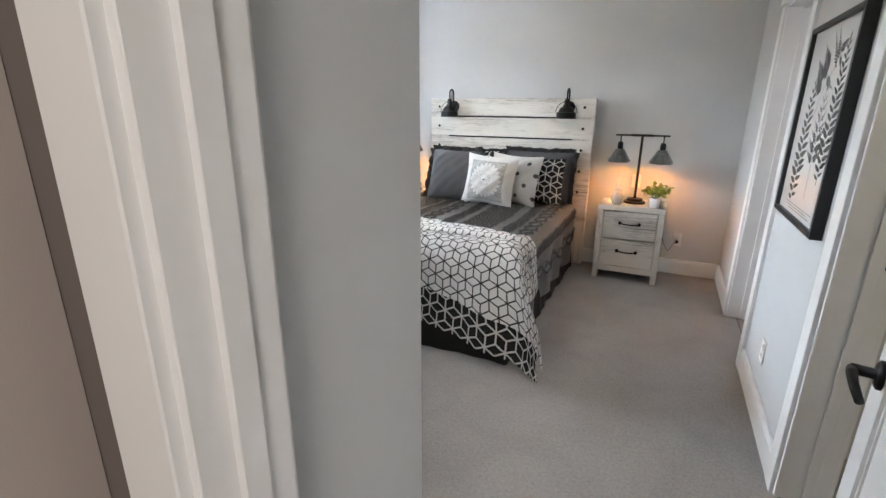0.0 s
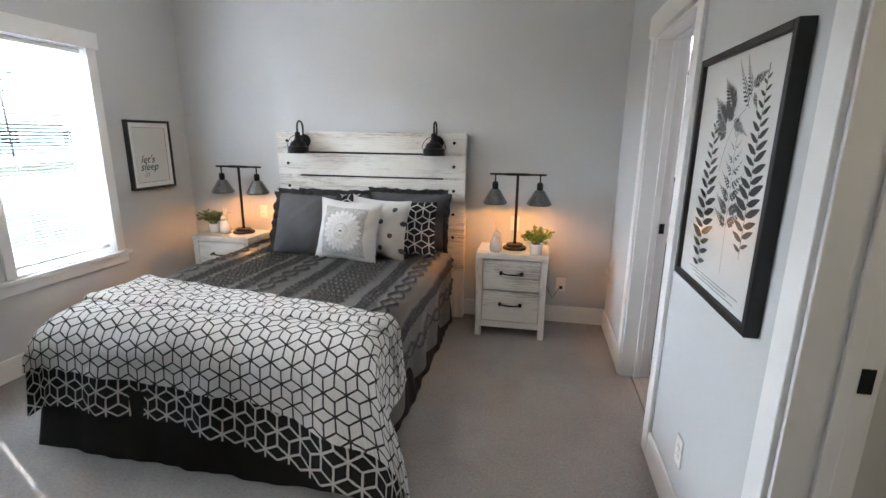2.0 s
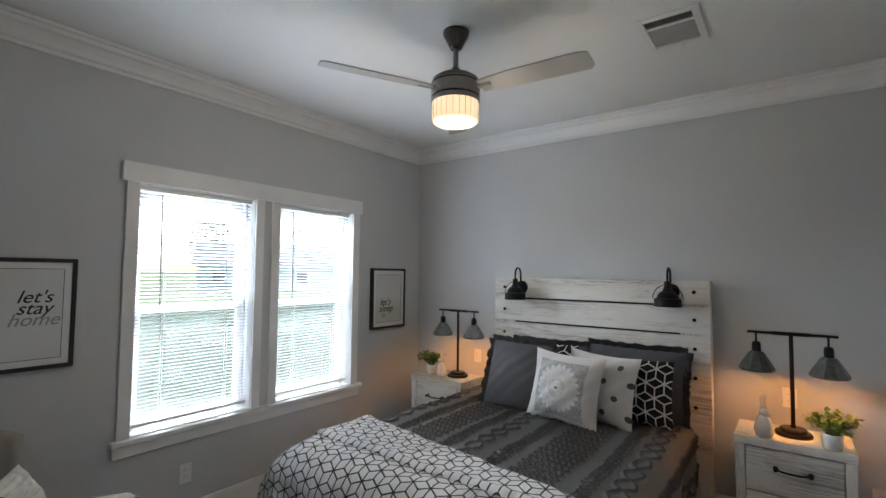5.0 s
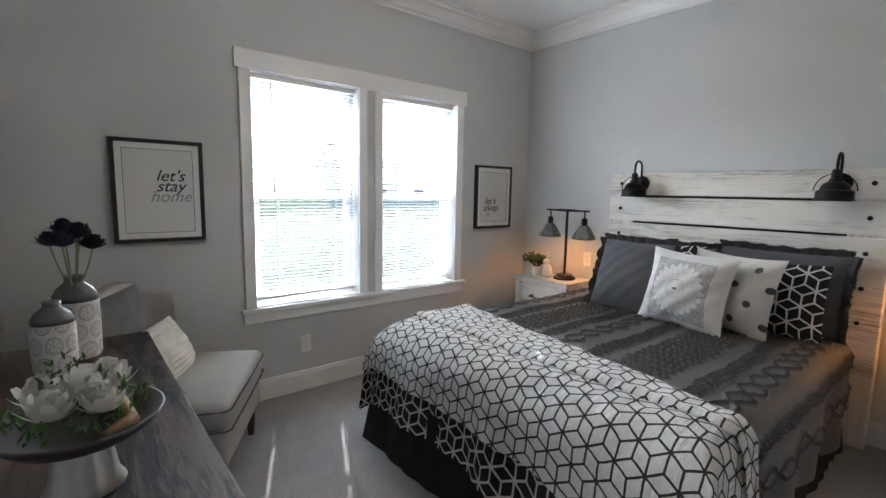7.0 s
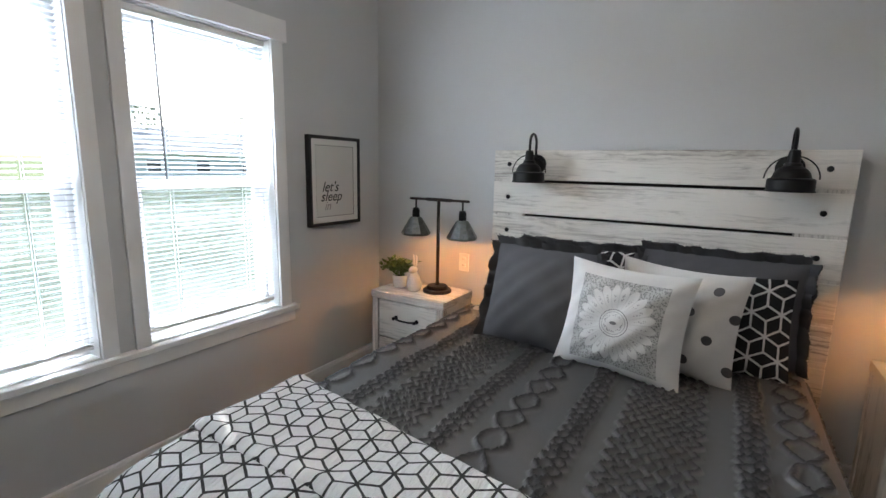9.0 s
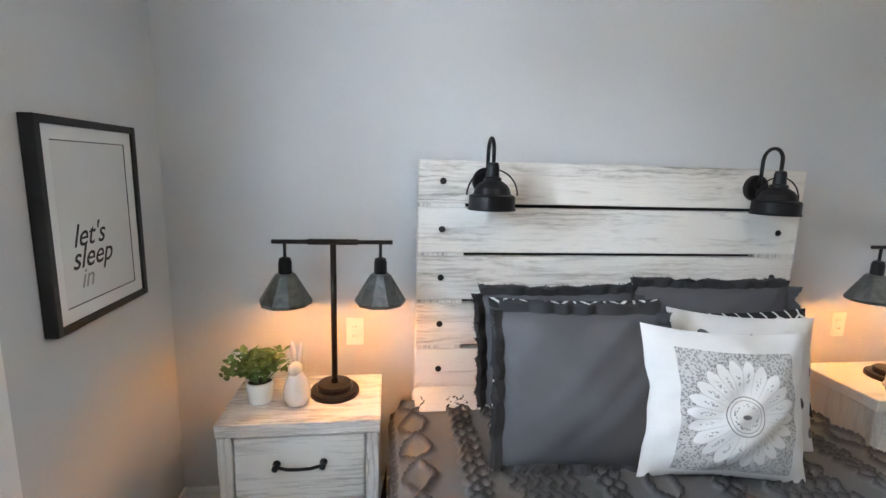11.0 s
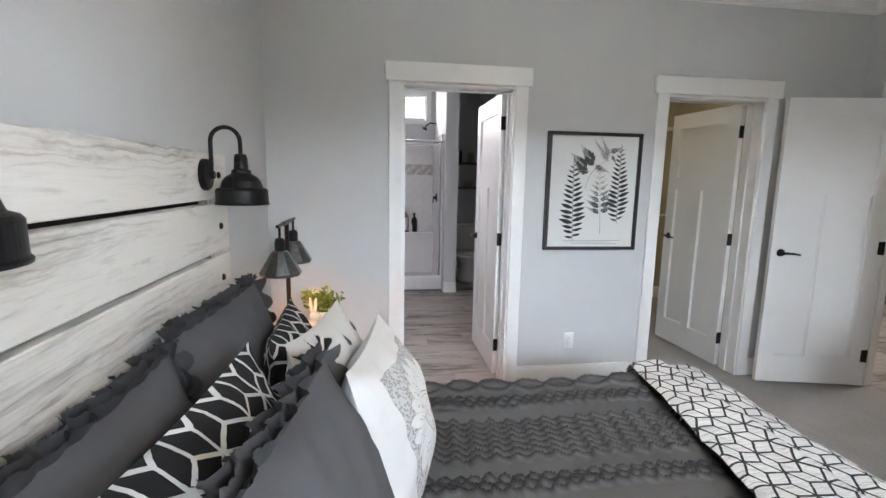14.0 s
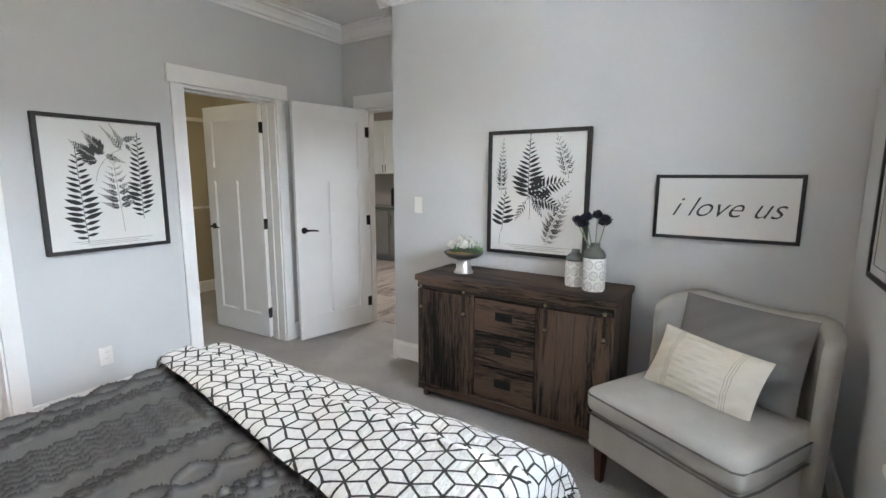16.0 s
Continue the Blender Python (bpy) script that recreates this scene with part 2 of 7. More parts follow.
WIN = [(2.375, 3.10), (3.28, 3.985)]
WZ0, WZ1 = 0.605, 2.035
D1, D2, DZ = (3.30, 4.035), (1.50, 2.25), 2.02
DE = (-0.31, 0.37)
wall("wall_west", "y", XW - 0.16, XW, YS - T, YN + T, 0, ZC, [(a, b, WZ0, WZ1) for a, b in WIN], label="grey painted wall with a twin window")
wall("wall_north", "x", YN, YN + T, XW - 0.16, 4.7, 0, ZC, label="grey painted wall behind the bed")
wall("wall_east", "y", XE, XE + TE, YA - T, YN, 0, ZC, [(D1[0], D1[1], 0, DZ), (D2[0], D2[1], 0, DZ)], label="grey painted wall with two doorways")
wall("wall_south", "x", YS - T, YS, XW, XC, 0, ZC, label="grey painted wall behind the dresser")
wall("wall_alcove_side", "y", XC - T, XC, YA, YS - T, 0, ZC, label="grey painted side wall of the entry")
wall("wall_entry", "x", YA - T, YA, -3.0, XE, 0, ZC, [(DE[0], DE[1], 0, DZ)], label="grey painted wall with the bedroom doorway")

# thin dark strip laid on the entry wall's hall side, left of the doorway
HALL_STRIP = plain("dark_taupe_strip", (0.15, 0.125, 0.115), 0.75, vary=0.03, scale=1.5, grain=260.0, relief=0.08)
structure(tagged(part("wall_hall_face", cube(-0.62, DE[0] - 0.06, YA - T - 0.004, YA - T, 0, ZC), HALL_STRIP), "dark taupe strip on the wall beside the doorway", "wall"))

structure(tagged(part("ceiling", cube(XW - 0.16, 4.75, -4.6, YN + T, ZC, ZC + 0.1), CEILING_PAINT), "white painted flat ceiling", "ceiling"))
structure(tagged(part("floor_carpet", cube(XW, XE + 0.06, YA - T, YN, -0.1, 0.0), CARPET), "grey taupe cut-pile bedroom carpet", "carpet"))
structure(tagged(part("floor_closet", cube(XE + 0.06, 2.9, 0.6, 2.60, -0.1, -0.001), CARPET), "grey taupe carpet of the closet", "carpet"))

# bathroom and closet shells
BX1 = 4.45
wall("wall_bath_closet", "x", 2.60, 2.60 + T, XE + TE, BX1, 0, ZC, material=WALL_GREY, label="grey wall between bathroom and closet")
wall("wall_bath_back", "y", BX1, BX1 + 0.16, 2.60, YN, 0, ZC, [(3.50, 4.40, 2.26, 2.60)], label="bathroom back wall with a small high window")
wall("wall_closet_back", "y", 2.9, 2.9 + T, 0.5, 2.60, 0, ZC, material=CLOSET_PAINT, label="cream closet wall")
wall("wall_closet_side", "x", 0.5, 0.6, XE + TE, 2.9, 0, ZC, material=CLOSET_PAINT, label="cream closet wall")
wall("wall_shower", "x", 3.21, 3.37, 3.30, BX1, 0, ZC, label="grey partition beside the shower")
structure(tagged(part("floor_bath_base", cube(XE + 0.06, BX1, 2.60, YN, -0.1, -0.008), GROUT), "dark joints of the bathroom floor", "floor"))
structure(tagged(part("floor_hall_base", cube(-3.0, 4.6, -4.6, YA - T, -0.1, -0.008), GROUT), "dark joints of the hall floor", "floor"))
# hall and kitchen shell
wall("wall_hall_west", "y", -3.1, -3.0, -4.6, YA, 0, ZC, material=HALL_PAINT, label="hall wall")
wall("wall_hall_east", "y", 4.6, 4.7, -4.6, 0.5, 0, ZC, material=HALL_PAINT, label="hall wall")
wall("wall_hall_back", "x", -4.7, -4.6, -3.1, 4.7, 0, ZC, material=HALL_PAINT, label="far kitchen wall")


# ---- trim ----
def run_profile(bm, profile, a, b, out, z=0.0):
    """Sweeps (out, up) pairs from a to b along a wall; out is the way off the wall."""
    out = Vector(out)
    rings = [[bm.verts.new(Vector((*p, z)) + out * o + Vector((0, 0, u))) for o, u in profile] for p in (a, b)]
    n = len(profile)
    for i in range(n):
        bm.faces.new((rings[0][i], rings[0][(i + 1) % n], rings[1][(i + 1) % n], rings[1][i]))
    bm.faces.new(rings[0][::-1])
    bm.faces.new(rings[1])
    bmesh.ops.recalc_face_normals(bm, faces=bm.faces[:])


BASE = [(0, 0), (0.015, 0), (0.015, 0.112), (0.012, 0.118), (0.012, 0.128), (0.008, 0.134), (0, 0.135)]
CROWN = [(0, -0.125), (0.012, -0.125), (0.014, -0.108), (0.030, -0.098), (0.040, -0.075), (0.062, -0.045), (0.082, -0.036), (0.088, -0.018), (0.105, -0.014), (0.107, 0), (0, 0)]


def baseboard(name, a, b, out):
    bm = bmesh.new()
    run_profile(bm, BASE, a, b, out)
    return structure(tagged(part(name, bm, TRIM_WHITE), "white painted baseboard", "baseboard"))


baseboard("baseboard", (XW, YS), (XW, YN), (1, 0, 0))
baseboard("baseboard", (XW + 0.015, YN), (XE - 0.015, YN), (0, -1, 0))
baseboard("baseboard", (XE, 4.112), (XE, YN), (-1, 0, 0))
baseboard("baseboard", (XE, 2.327), (XE, 3.222), (-1, 0, 0))
baseboard("baseboard", (XE, YA), (XE, 1.424), (-1, 0, 0))
baseboard("baseboard", (XW + 0.015, YS), (XC + 0.015, YS), (0, 1, 0))
baseboard("baseboard", (XC, YA), (XC, YS + 0.012), (1, 0, 0))


def crown(name, a, b, out):
    bm = bmesh.new()
    run_profile(bm, CROWN, a, b, out, ZC - 0.001)
    return structure(tagged(part(name, bm, TRIM_WHITE), "white crown moulding", "trim"))


crown("crown_moulding", (XW, YS), (XW, YN), (1, 0, 0))
crown("crown_moulding", (XW, YN), (XE, YN), (0, -1, 0))
crown("crown_moulding", (XE, YA), (XE, YN), (-1, 0, 0))
crown("crown_moulding", (XW, YS), (XC + 0.107, YS), (0, 1, 0))
crown("crown_moulding", (XC, YA), (XC, YS + 0.107), (1, 0, 0))
crown("crown_moulding", (XC, YA), (XE, YA), (0, 1, 0))


def door_casing(name, along, plane, side, u0, u1, label, z1=DZ):
    """Flat craftsman casing on one face of a wall: two legs and a deeper head; side is +1 or -1 off the plane."""
    top = structure(thing(name, label, "door casing"))

    def slab(a, b, lo, hi, thick):
        p, q = sorted((plane, plane + side * thick))
        return cube(a, b, p, q, lo, hi, 0.002) if along == "x" else cube(p, q, a, b, lo, hi, 0.002)

    part("casing_leg", slab(u0 - 0.078, u0 + 0.006, 0, z1 + 0.003, 0.018), TRIM_WHITE, top)
    part("casing_leg", slab(u1 - 0.006, u1 + 0.078, 0, z1 + 0.003, 0.018), TRIM_WHITE, top)
    part("casing_head", slab(u0 - 0.100, u1 + 0.100, z1 + 0.003, z1 + 0.118, 0.026), TRIM_WHITE, top)
    return top


def door_jamb(name, along, p0, p1, u0, u1, stop_at, label, z1=DZ):
    """Lining of an opening through a wall, with a stop."""
    top = structure(thing(name, label, "door jamb"))
    t = 0.018

    def slab(a, b, p, q, lo, hi):
        return cube(a, b, p, q, lo, hi, 0.0015) if along == "x" else cube(p, q, a, b, lo, hi, 0.0015)

    part("jamb_side", slab(u0 - 0.001, u0 + t, p0 - 0.003, p1 + 0.003, 0, z1), TRIM_WHITE, top)
    part("jamb_side", slab(u1 - t, u1 + 0.001, p0 - 0.003, p1 + 0.003, 0, z1), TRIM_WHITE, top)
    part("jamb_head", slab(u0, u1, p0 - 0.003, p1 + 0.003, z1 - t, z1 + 0.001), TRIM_WHITE, top)
    a, b = stop_at - 0.017, stop_at + 0.017
    part("door_stop", slab(u0 + t, u0 + t + 0.011, a, b, 0, z1 - t), TRIM_WHITE, top)
    part("door_stop", slab(u1 - t - 0.011, u1 - t, a, b, 0, z1 - t), TRIM_WHITE, top)
    part("door_stop", slab(u0 + t, u1 - t, a, b, z1 - t - 0.011, z1 - t), TRIM_WHITE, top)
    return top


for nm, d in (("bathroom_door_casing", D1), ("closet_door_casing", D2)):
    door_casing(nm, "y", XE, -1, d[0], d[1], "white flat-board door casing on the bedroom side")
    door_casing(nm, "y", XE + TE, 1, d[0], d[1], "white flat-board door casing inside the doorway")
    j = door_jamb(nm.replace("casing", "jamb"), "y", XE, XE + TE, d[0], d[1], XE + 0.095, "white door jamb with a black strike plate")
    part("strike_plate", cube(XE + 0.122, XE + 0.150, d[1] - 0.021, d[1] - 0.0165, 0.935, 0.995, 0.001), BLACK_METAL, j, "black metal strike plate")
door_casing("entry_door_casing", "x", YA, 1, DE[0], DE[1], "white flat-board casing round the bedroom doorway")
door_casing("entry_door_casing", "x", YA - T, -1, DE[0], DE[1], "white flat-board casing on the hall side")
door_jamb("entry_door_jamb", "x", YA - T, YA, DE[0], DE[1], YA - 0.06, "white door jamb of the bedroom doorway")


def panel_door(name, width, label, hinge_side=1, group="panel doors"):
    """A three-panel craftsman door leaf, hinged at x = 0, running to x = width; z from 0. Faces at y = +-0.0175."""
    top = thing(name, label, "door", group=group)
    h, t = 2.0, 0.0175
    st, rail = 0.105, 0.12
    mid = 1.42
    xs = [(st, width - st, mid + 0.05, h - rail), (st, width / 2 - 0.045, 0.2, mid - 0.06), (width / 2 + 0.045, width - st, 0.2, mid - 0.06)]
    cutx = sorted({0, width, *[v for p in xs for v in p[:2]]})
    cutz = sorted({0, h, *[v for p in xs for v in p[2:]]})
    bm = bmesh.new()
    core = 0.0075
    box(bm, 0.002, width - 0.002, -core, core, 0.002, h - 0.002)
    for s in (-1, 1):
        y0, y1 = sorted((s * core, s * t))
        for a, b in zip(cutx, cutx[1:]):
            for lo, hi in zip(cutz, cutz[1:]):
                mx, mz = (a + b) / 2, (lo + hi) / 2
                if not any(p[0] < mx < p[1] and p[2] < mz < p[3] for p in xs):
                    box(bm, a, b, y0, y1, lo, hi)
    bmesh.ops.remove_doubles(bm, verts=bm.verts[:], dist=0.0003)
    part("leaf", bm, DOOR_WHITE, top)
    for p in xs:
        for s in (-1, 1):
            bm = bmesh.new()
            w = 0.010
            for a, b, lo, hi in ((p[0], p[0] + w, p[2], p[3]), (p[1] - w, p[1], p[2], p[3]), (p[0] + w, p[1] - w, p[2], p[2] + w), (p[0] + w, p[1] - w, p[3] - w, p[3])):
                y0, y1 = sorted((s * core, s * (core + 0.004)))
                box(bm, a, b, y0, y1, lo, hi)
            part("panel_bead", bm, DOOR_WHITE, top)
    for s in (-1, 1):
        bm = bmesh.new()
        lathe(bm, [(0.027, 0), (0.027, 0.006), (0.022, 0.010), (0.010, 0.011), (0.010, 0.045), (0.004, 0.048)], 20, Matrix.Translation((width - 0.065, s * t, 0.95)) @ Matrix.Rotation(radians(-90 * s), 4, "X"))
        tube(bm, [(width - 0.065, s * 0.060, 0.95), (width - 0.09, s * 0.062, 0.951), (width - 0.13, s * 0.061, 0.949), (width - 0.175, s * 0.055, 0.942)], [0.009, 0.009, 0.008, 0.007], 10)
        part("lever_handle", bm, BLACK_METAL, top, "black lever handle", True)
    for z in (0.22, 1.0, 1.80):
        bm = bmesh.new()
        box(bm, -0.004, 0.002, -t, t, z - 0.045, z + 0.045)
        tube(bm, [(-0.006, hinge_side * (t + 0.004), z - 0.047), (-0.006, hinge_side * (t + 0.004), z + 0.047)], 0.006, 8)
        box(bm, -0.001, 0.028, hinge_side * (t) - 0.001, hinge_side * t + 0.002, z - 0.045, z + 0.045)
        part("hinge", bm, BLACK_METAL, top, "black butt hinge")
    return top


door = panel_door("panel_door", 0.72, "open white three-panel door leading into the bathroom", -1)
door.matrix_world = pose(XE + TE + 0.012, D1[0] + 0.032, 0.012, 0, 0, 0.5)
door = panel_door("panel_door", 0.735, "open white three-panel closet door", -1)
door.matrix_world = pose(XE + TE + 0.012, D2[0] + 0.032, 0.012, 0, 0, 3)
door = panel_door("panel_door", 0.73, "open white three-panel bedroom entrance door", 1)
door.matrix_world = pose(0.352, YA - 0.008, 0.012, 0, 0, 78)


# ---- windows, blinds and outdoors ----
def glass_material():
    m, tree, bsdf = base_material("window_glass", 0.02)
    tree.nodes.remove(bsdf)
    out = tree.nodes["Material Output"]
    clear, gloss, fres, mx = (tree.nodes.new(n) for n in ("ShaderNodeBsdfTransparent", "ShaderNodeBsdfGlossy", "ShaderNodeFresnel", "ShaderNodeMixShader"))
    clear.inputs[0].default_value = (0.93, 0.96, 0.96, 1)
    gloss.inputs["Roughness"].default_value = 0.03
    fres.inputs[0].default_value = 1.45
    tree.links.new(fres.outputs[0], mx.inputs[0])
    tree.links.new(clear.outputs[0], mx.inputs[1])
    tree.links.new(gloss.outputs[0], mx.inputs[2])
    tree.links.new(mx.outputs[0], out.inputs[0])
    return m


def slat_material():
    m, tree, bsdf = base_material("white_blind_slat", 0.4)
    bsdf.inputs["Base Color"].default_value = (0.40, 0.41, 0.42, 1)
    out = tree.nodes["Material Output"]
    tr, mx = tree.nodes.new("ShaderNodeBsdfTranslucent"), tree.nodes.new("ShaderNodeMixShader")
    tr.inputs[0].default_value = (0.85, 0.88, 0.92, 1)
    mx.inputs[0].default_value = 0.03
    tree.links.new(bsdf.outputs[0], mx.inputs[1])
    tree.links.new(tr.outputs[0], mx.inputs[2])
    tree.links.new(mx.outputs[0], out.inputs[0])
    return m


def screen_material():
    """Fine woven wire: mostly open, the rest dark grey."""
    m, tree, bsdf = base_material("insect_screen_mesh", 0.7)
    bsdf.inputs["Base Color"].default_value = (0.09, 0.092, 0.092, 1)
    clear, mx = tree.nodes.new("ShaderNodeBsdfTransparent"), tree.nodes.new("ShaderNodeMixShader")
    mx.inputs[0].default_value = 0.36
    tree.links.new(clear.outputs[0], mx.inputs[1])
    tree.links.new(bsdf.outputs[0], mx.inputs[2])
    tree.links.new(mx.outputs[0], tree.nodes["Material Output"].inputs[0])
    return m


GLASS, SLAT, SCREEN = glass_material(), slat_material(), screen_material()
SLAT_PITCH, SLAT_W = 0.0215, 0.026
slat_meshes = {}


def slat_mesh(width):
    """A curved slat in three lengths with narrow cord slots between them, centred, along y."""
    key = round(width, 3)
    if key in slat_meshes:
        return slat_meshes[key]
    me, vs, fs = bpy.data.meshes.new("slat"), [], []
    cuts = [-width / 2, -width / 2 + 0.155, width / 2 - 0.155, width / 2]
    for i in range(3):
        a, b = cuts[i] + (0.008 if i else 0), cuts[i + 1] - (0.008 if i < 2 else 0)
        for y in (a, b):
            for k in range(5):
                f = k / 4 - 0.5
                vs.append((f * SLAT_W, y, 0.0022 * (1 - 4 * f * f)))
        o = 10 * i
        fs += [(o + k, o + k + 1, o + 6 + k, o + 5 + k) for k in range(4)]
    me.from_pydata(vs, [], fs)
    me.materials.append(SLAT)
    me.polygons.foreach_set("use_smooth", [True] * len(me.polygons))
    slat_meshes[key] = me
    return me


def window_unit(n, y0, y1):
    w = structure(thing(f"window_{n}", "white single-hung window with two sashes", "window"))
    xo = XW - 0.16
    for a, b, lo, hi in ((y0, y0 + 0.03, WZ0, WZ1), (y1 - 0.03, y1, WZ0, WZ1), (y0 + 0.03, y1 - 0.03, WZ0, WZ0 + 0.03), (y0 + 0.03, y1 - 0.03, WZ1 - 0.03, WZ1)):
        part("window_frame", cube(xo + 0.005, xo + 0.075, a, b, lo, hi, 0.003), TRIM_WHITE, w)
    mid = (WZ0 + WZ1) / 2 - 0.02
    for k, (lo, hi, x) in enumerate(((WZ0 + 0.03, mid + 0.02, xo + 0.045), (mid - 0.02, WZ1 - 0.03, xo + 0.018))):
        bm = bmesh.new()
        for a, b, c, d in ((y0 + 0.03, y0 + 0.068, lo, hi), (y1 - 0.068, y1 - 0.03, lo, hi), (y0 + 0.068, y1 - 0.068, lo, lo + 0.04), (y0 + 0.068, y1 - 0.068, hi - 0.04, hi)):
            box(bm, x, x + 0.025, a, b, c, d, 0.002)
        s = part("sash", bm, TRIM_WHITE, w)
        pane = part("pane", cube(x + 0.011, x + 0.015, y0 + 0.066, y1 - 0.066, lo + 0.038, hi - 0.038), GLASS, s, "clear window glass")
        pane.visible_shadow = False
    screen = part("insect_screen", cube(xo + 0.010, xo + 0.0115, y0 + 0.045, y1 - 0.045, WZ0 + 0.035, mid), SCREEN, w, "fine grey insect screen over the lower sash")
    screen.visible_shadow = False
    # lining of the opening
    for a, b, lo, hi in ((y0 - 0.002, y0 + 0.008, WZ0, WZ1), (y1 - 0.008, y1 + 0.002, WZ0, WZ1), (y0, y1, WZ1 - 0.008, WZ1 + 0.002), (y0, y1, WZ0 - 0.002, WZ0 + 0.006)):
        part("lining", cube(xo + 0.075, XW + 0.002, a, b, lo, hi), TRIM_WHITE, w)
    # blind
    top = thing("window_blind", "white horizontal mini blind, lowered with slats half open", "blind", group="window blinds")
    xb = XW - 0.045
    part("headrail", cube(xb - 0.016, xb + 0.016, y0 + 0.012, y1 - 0.012, WZ1 - 0.037, WZ1 - 0.009, 0.003), PLASTIC_WHITE, top)
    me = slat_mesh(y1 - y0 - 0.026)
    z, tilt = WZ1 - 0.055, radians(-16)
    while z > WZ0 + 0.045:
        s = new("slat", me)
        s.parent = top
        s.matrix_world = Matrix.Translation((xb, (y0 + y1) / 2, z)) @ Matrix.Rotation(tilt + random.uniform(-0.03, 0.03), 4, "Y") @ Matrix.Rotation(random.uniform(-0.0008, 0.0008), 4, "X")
        z -= SLAT_PITCH
    part("bottom_rail", cube(xb - 0.014, xb + 0.014, y0 + 0.013, y1 - 0.013, z - 0.005, z + 0.013, 0.003), PLASTIC_WHITE, top)
    for y in (y0 + 0.013 + 0.155, y1 - 0.013 - 0.155):
        for dx in (-0.014, 0.014):
            part("ladder_cord", tube(bmesh.new(), [(xb + dx, y + 0.006, WZ1 - 0.04), (xb + dx, y + 0.006, z)], 0.0008, 5), PLASTIC_WHITE, top)
    part("tilt_wand", tube(bmesh.new(), [(xb + 0.024, y0 + 0.135, WZ1 - 0.05), (xb + 0.028, y0 + 0.138, WZ1 - 0.4), (xb + 0.030, y0 + 0.14, WZ1 - 0.72)], 0.004, 8), plain("smoky_plastic_wand", (0.16, 0.17, 0.18), 0.3, relief=0), top, "smoky plastic tilt wand")


window_unit(1, *WIN[0])
window_unit(2, *WIN[1])
trim = structure(thing("window_trim", "white flat-board casing, head and sill round the twin window", "window trim"))
wy0, wy1 = WIN[0][0], WIN[1][1]
part("window_head", cube(XW, XW + 0.026, wy0 - 0.085, wy1 + 0.09, WZ1 - 0.002, WZ1 + 0.108, 0.002), TRIM_WHITE, trim)
part("window_sill", cube(XW - 0.06, XW + 0.045, wy0 - 0.09, wy1 + 0.105, WZ0 - 0.028, WZ0 + 0.001, 0.004), TRIM_WHITE, trim)
part("window_apron", cube(XW, XW + 0.018, wy0 - 0.075, wy1 + 0.09, WZ0 - 0.095, WZ0 - 0.028, 0.002), TRIM_WHITE, trim)
for a, b in ((wy0 - 0.062, wy0 + 0.004), (WIN[0][1] - 0.004, WIN[0][1] + 0.058), (WIN[1][0] - 0.058, WIN[1][0] + 0.004), (wy1 - 0.004, wy1 + 0.068)):
    part("window_casing", cube(XW, XW + 0.018, a, b, WZ0, WZ1 - 0.002, 0.002), TRIM_WHITE, trim)

# bathroom window
bw = structure(thing("window_3", "small high white-framed window over the shower", "window"))
for a, b, lo, hi in ((3.50, 3.53, 2.26, 2.60), (4.37, 4.40, 2.26, 2.60), (3.53, 4.37, 2.26, 2.29), (3.53, 4.37, 2.57, 2.60)):
    part("window_frame", cube(BX1 + 0.06, BX1 + 0.12, a, b, lo, hi, 0.003), TRIM_WHITE, bw)
for a, b, lo, hi in ((3.43, 3.50, 2.19, 2.67), (4.40, 4.47, 2.19, 2.67), (3.50, 4.40, 2.19, 2.26), (3.50, 4.40, 2.60, 2.67)):
    part("window_casing", cube(BX1 - 0.016, BX1, a, b, lo, hi, 0.002), TRIM_WHITE, bw)
part("pane", cube(BX1 + 0.085, BX1 + 0.09, 3.528, 4.372, 2.288, 2.572), GLASS, bw, "clear window glass").visible_shadow = False


def grass_material():
    m, tree, bsdf = base_material("lawn_grass", 1.0)
    co = object_coords(tree)
    a, b = noise_node(tree, co, 0.35, 5.0), noise_node(tree, co, 14.0, 4.0)
    f = N(tree, a.outputs[0]) * 0.6 + N(tree, b.outputs[0]) * 0.4
    tree.links.new(ramp(tree, f.socket, [(0.35, (0.05, 0.085, 0.025)), (0.5, (0.09, 0.13, 0.04)), (0.66, (0.20, 0.21, 0.10))]), bsdf.inputs["Base Color"])
    bump(tree, bsdf, b.outputs[0], 0.6, 0.05)
    return m


bm = bmesh.new()
bmesh.ops.create_grid(bm, x_segments=8, y_segments=8, size=900, matrix=Matrix.Translation((0, 0, -0.75)))
structure(tagged(part("ground", bm, grass_material()), "green mown lawn running to the horizon", "ground"))

HOUSE_WALL = plain("pale_siding", (0.62, 0.62, 0.60), 0.8, vary=0.06)
HOUSE_ROOF = plain("grey_shingle_roof", (0.26, 0.26, 0.27), 0.9, vary=0.2, scale=2.0)
HOUSE_PANE = plain("dark_far_window", (0.05, 0.06, 0.07), 0.2, relief=0)


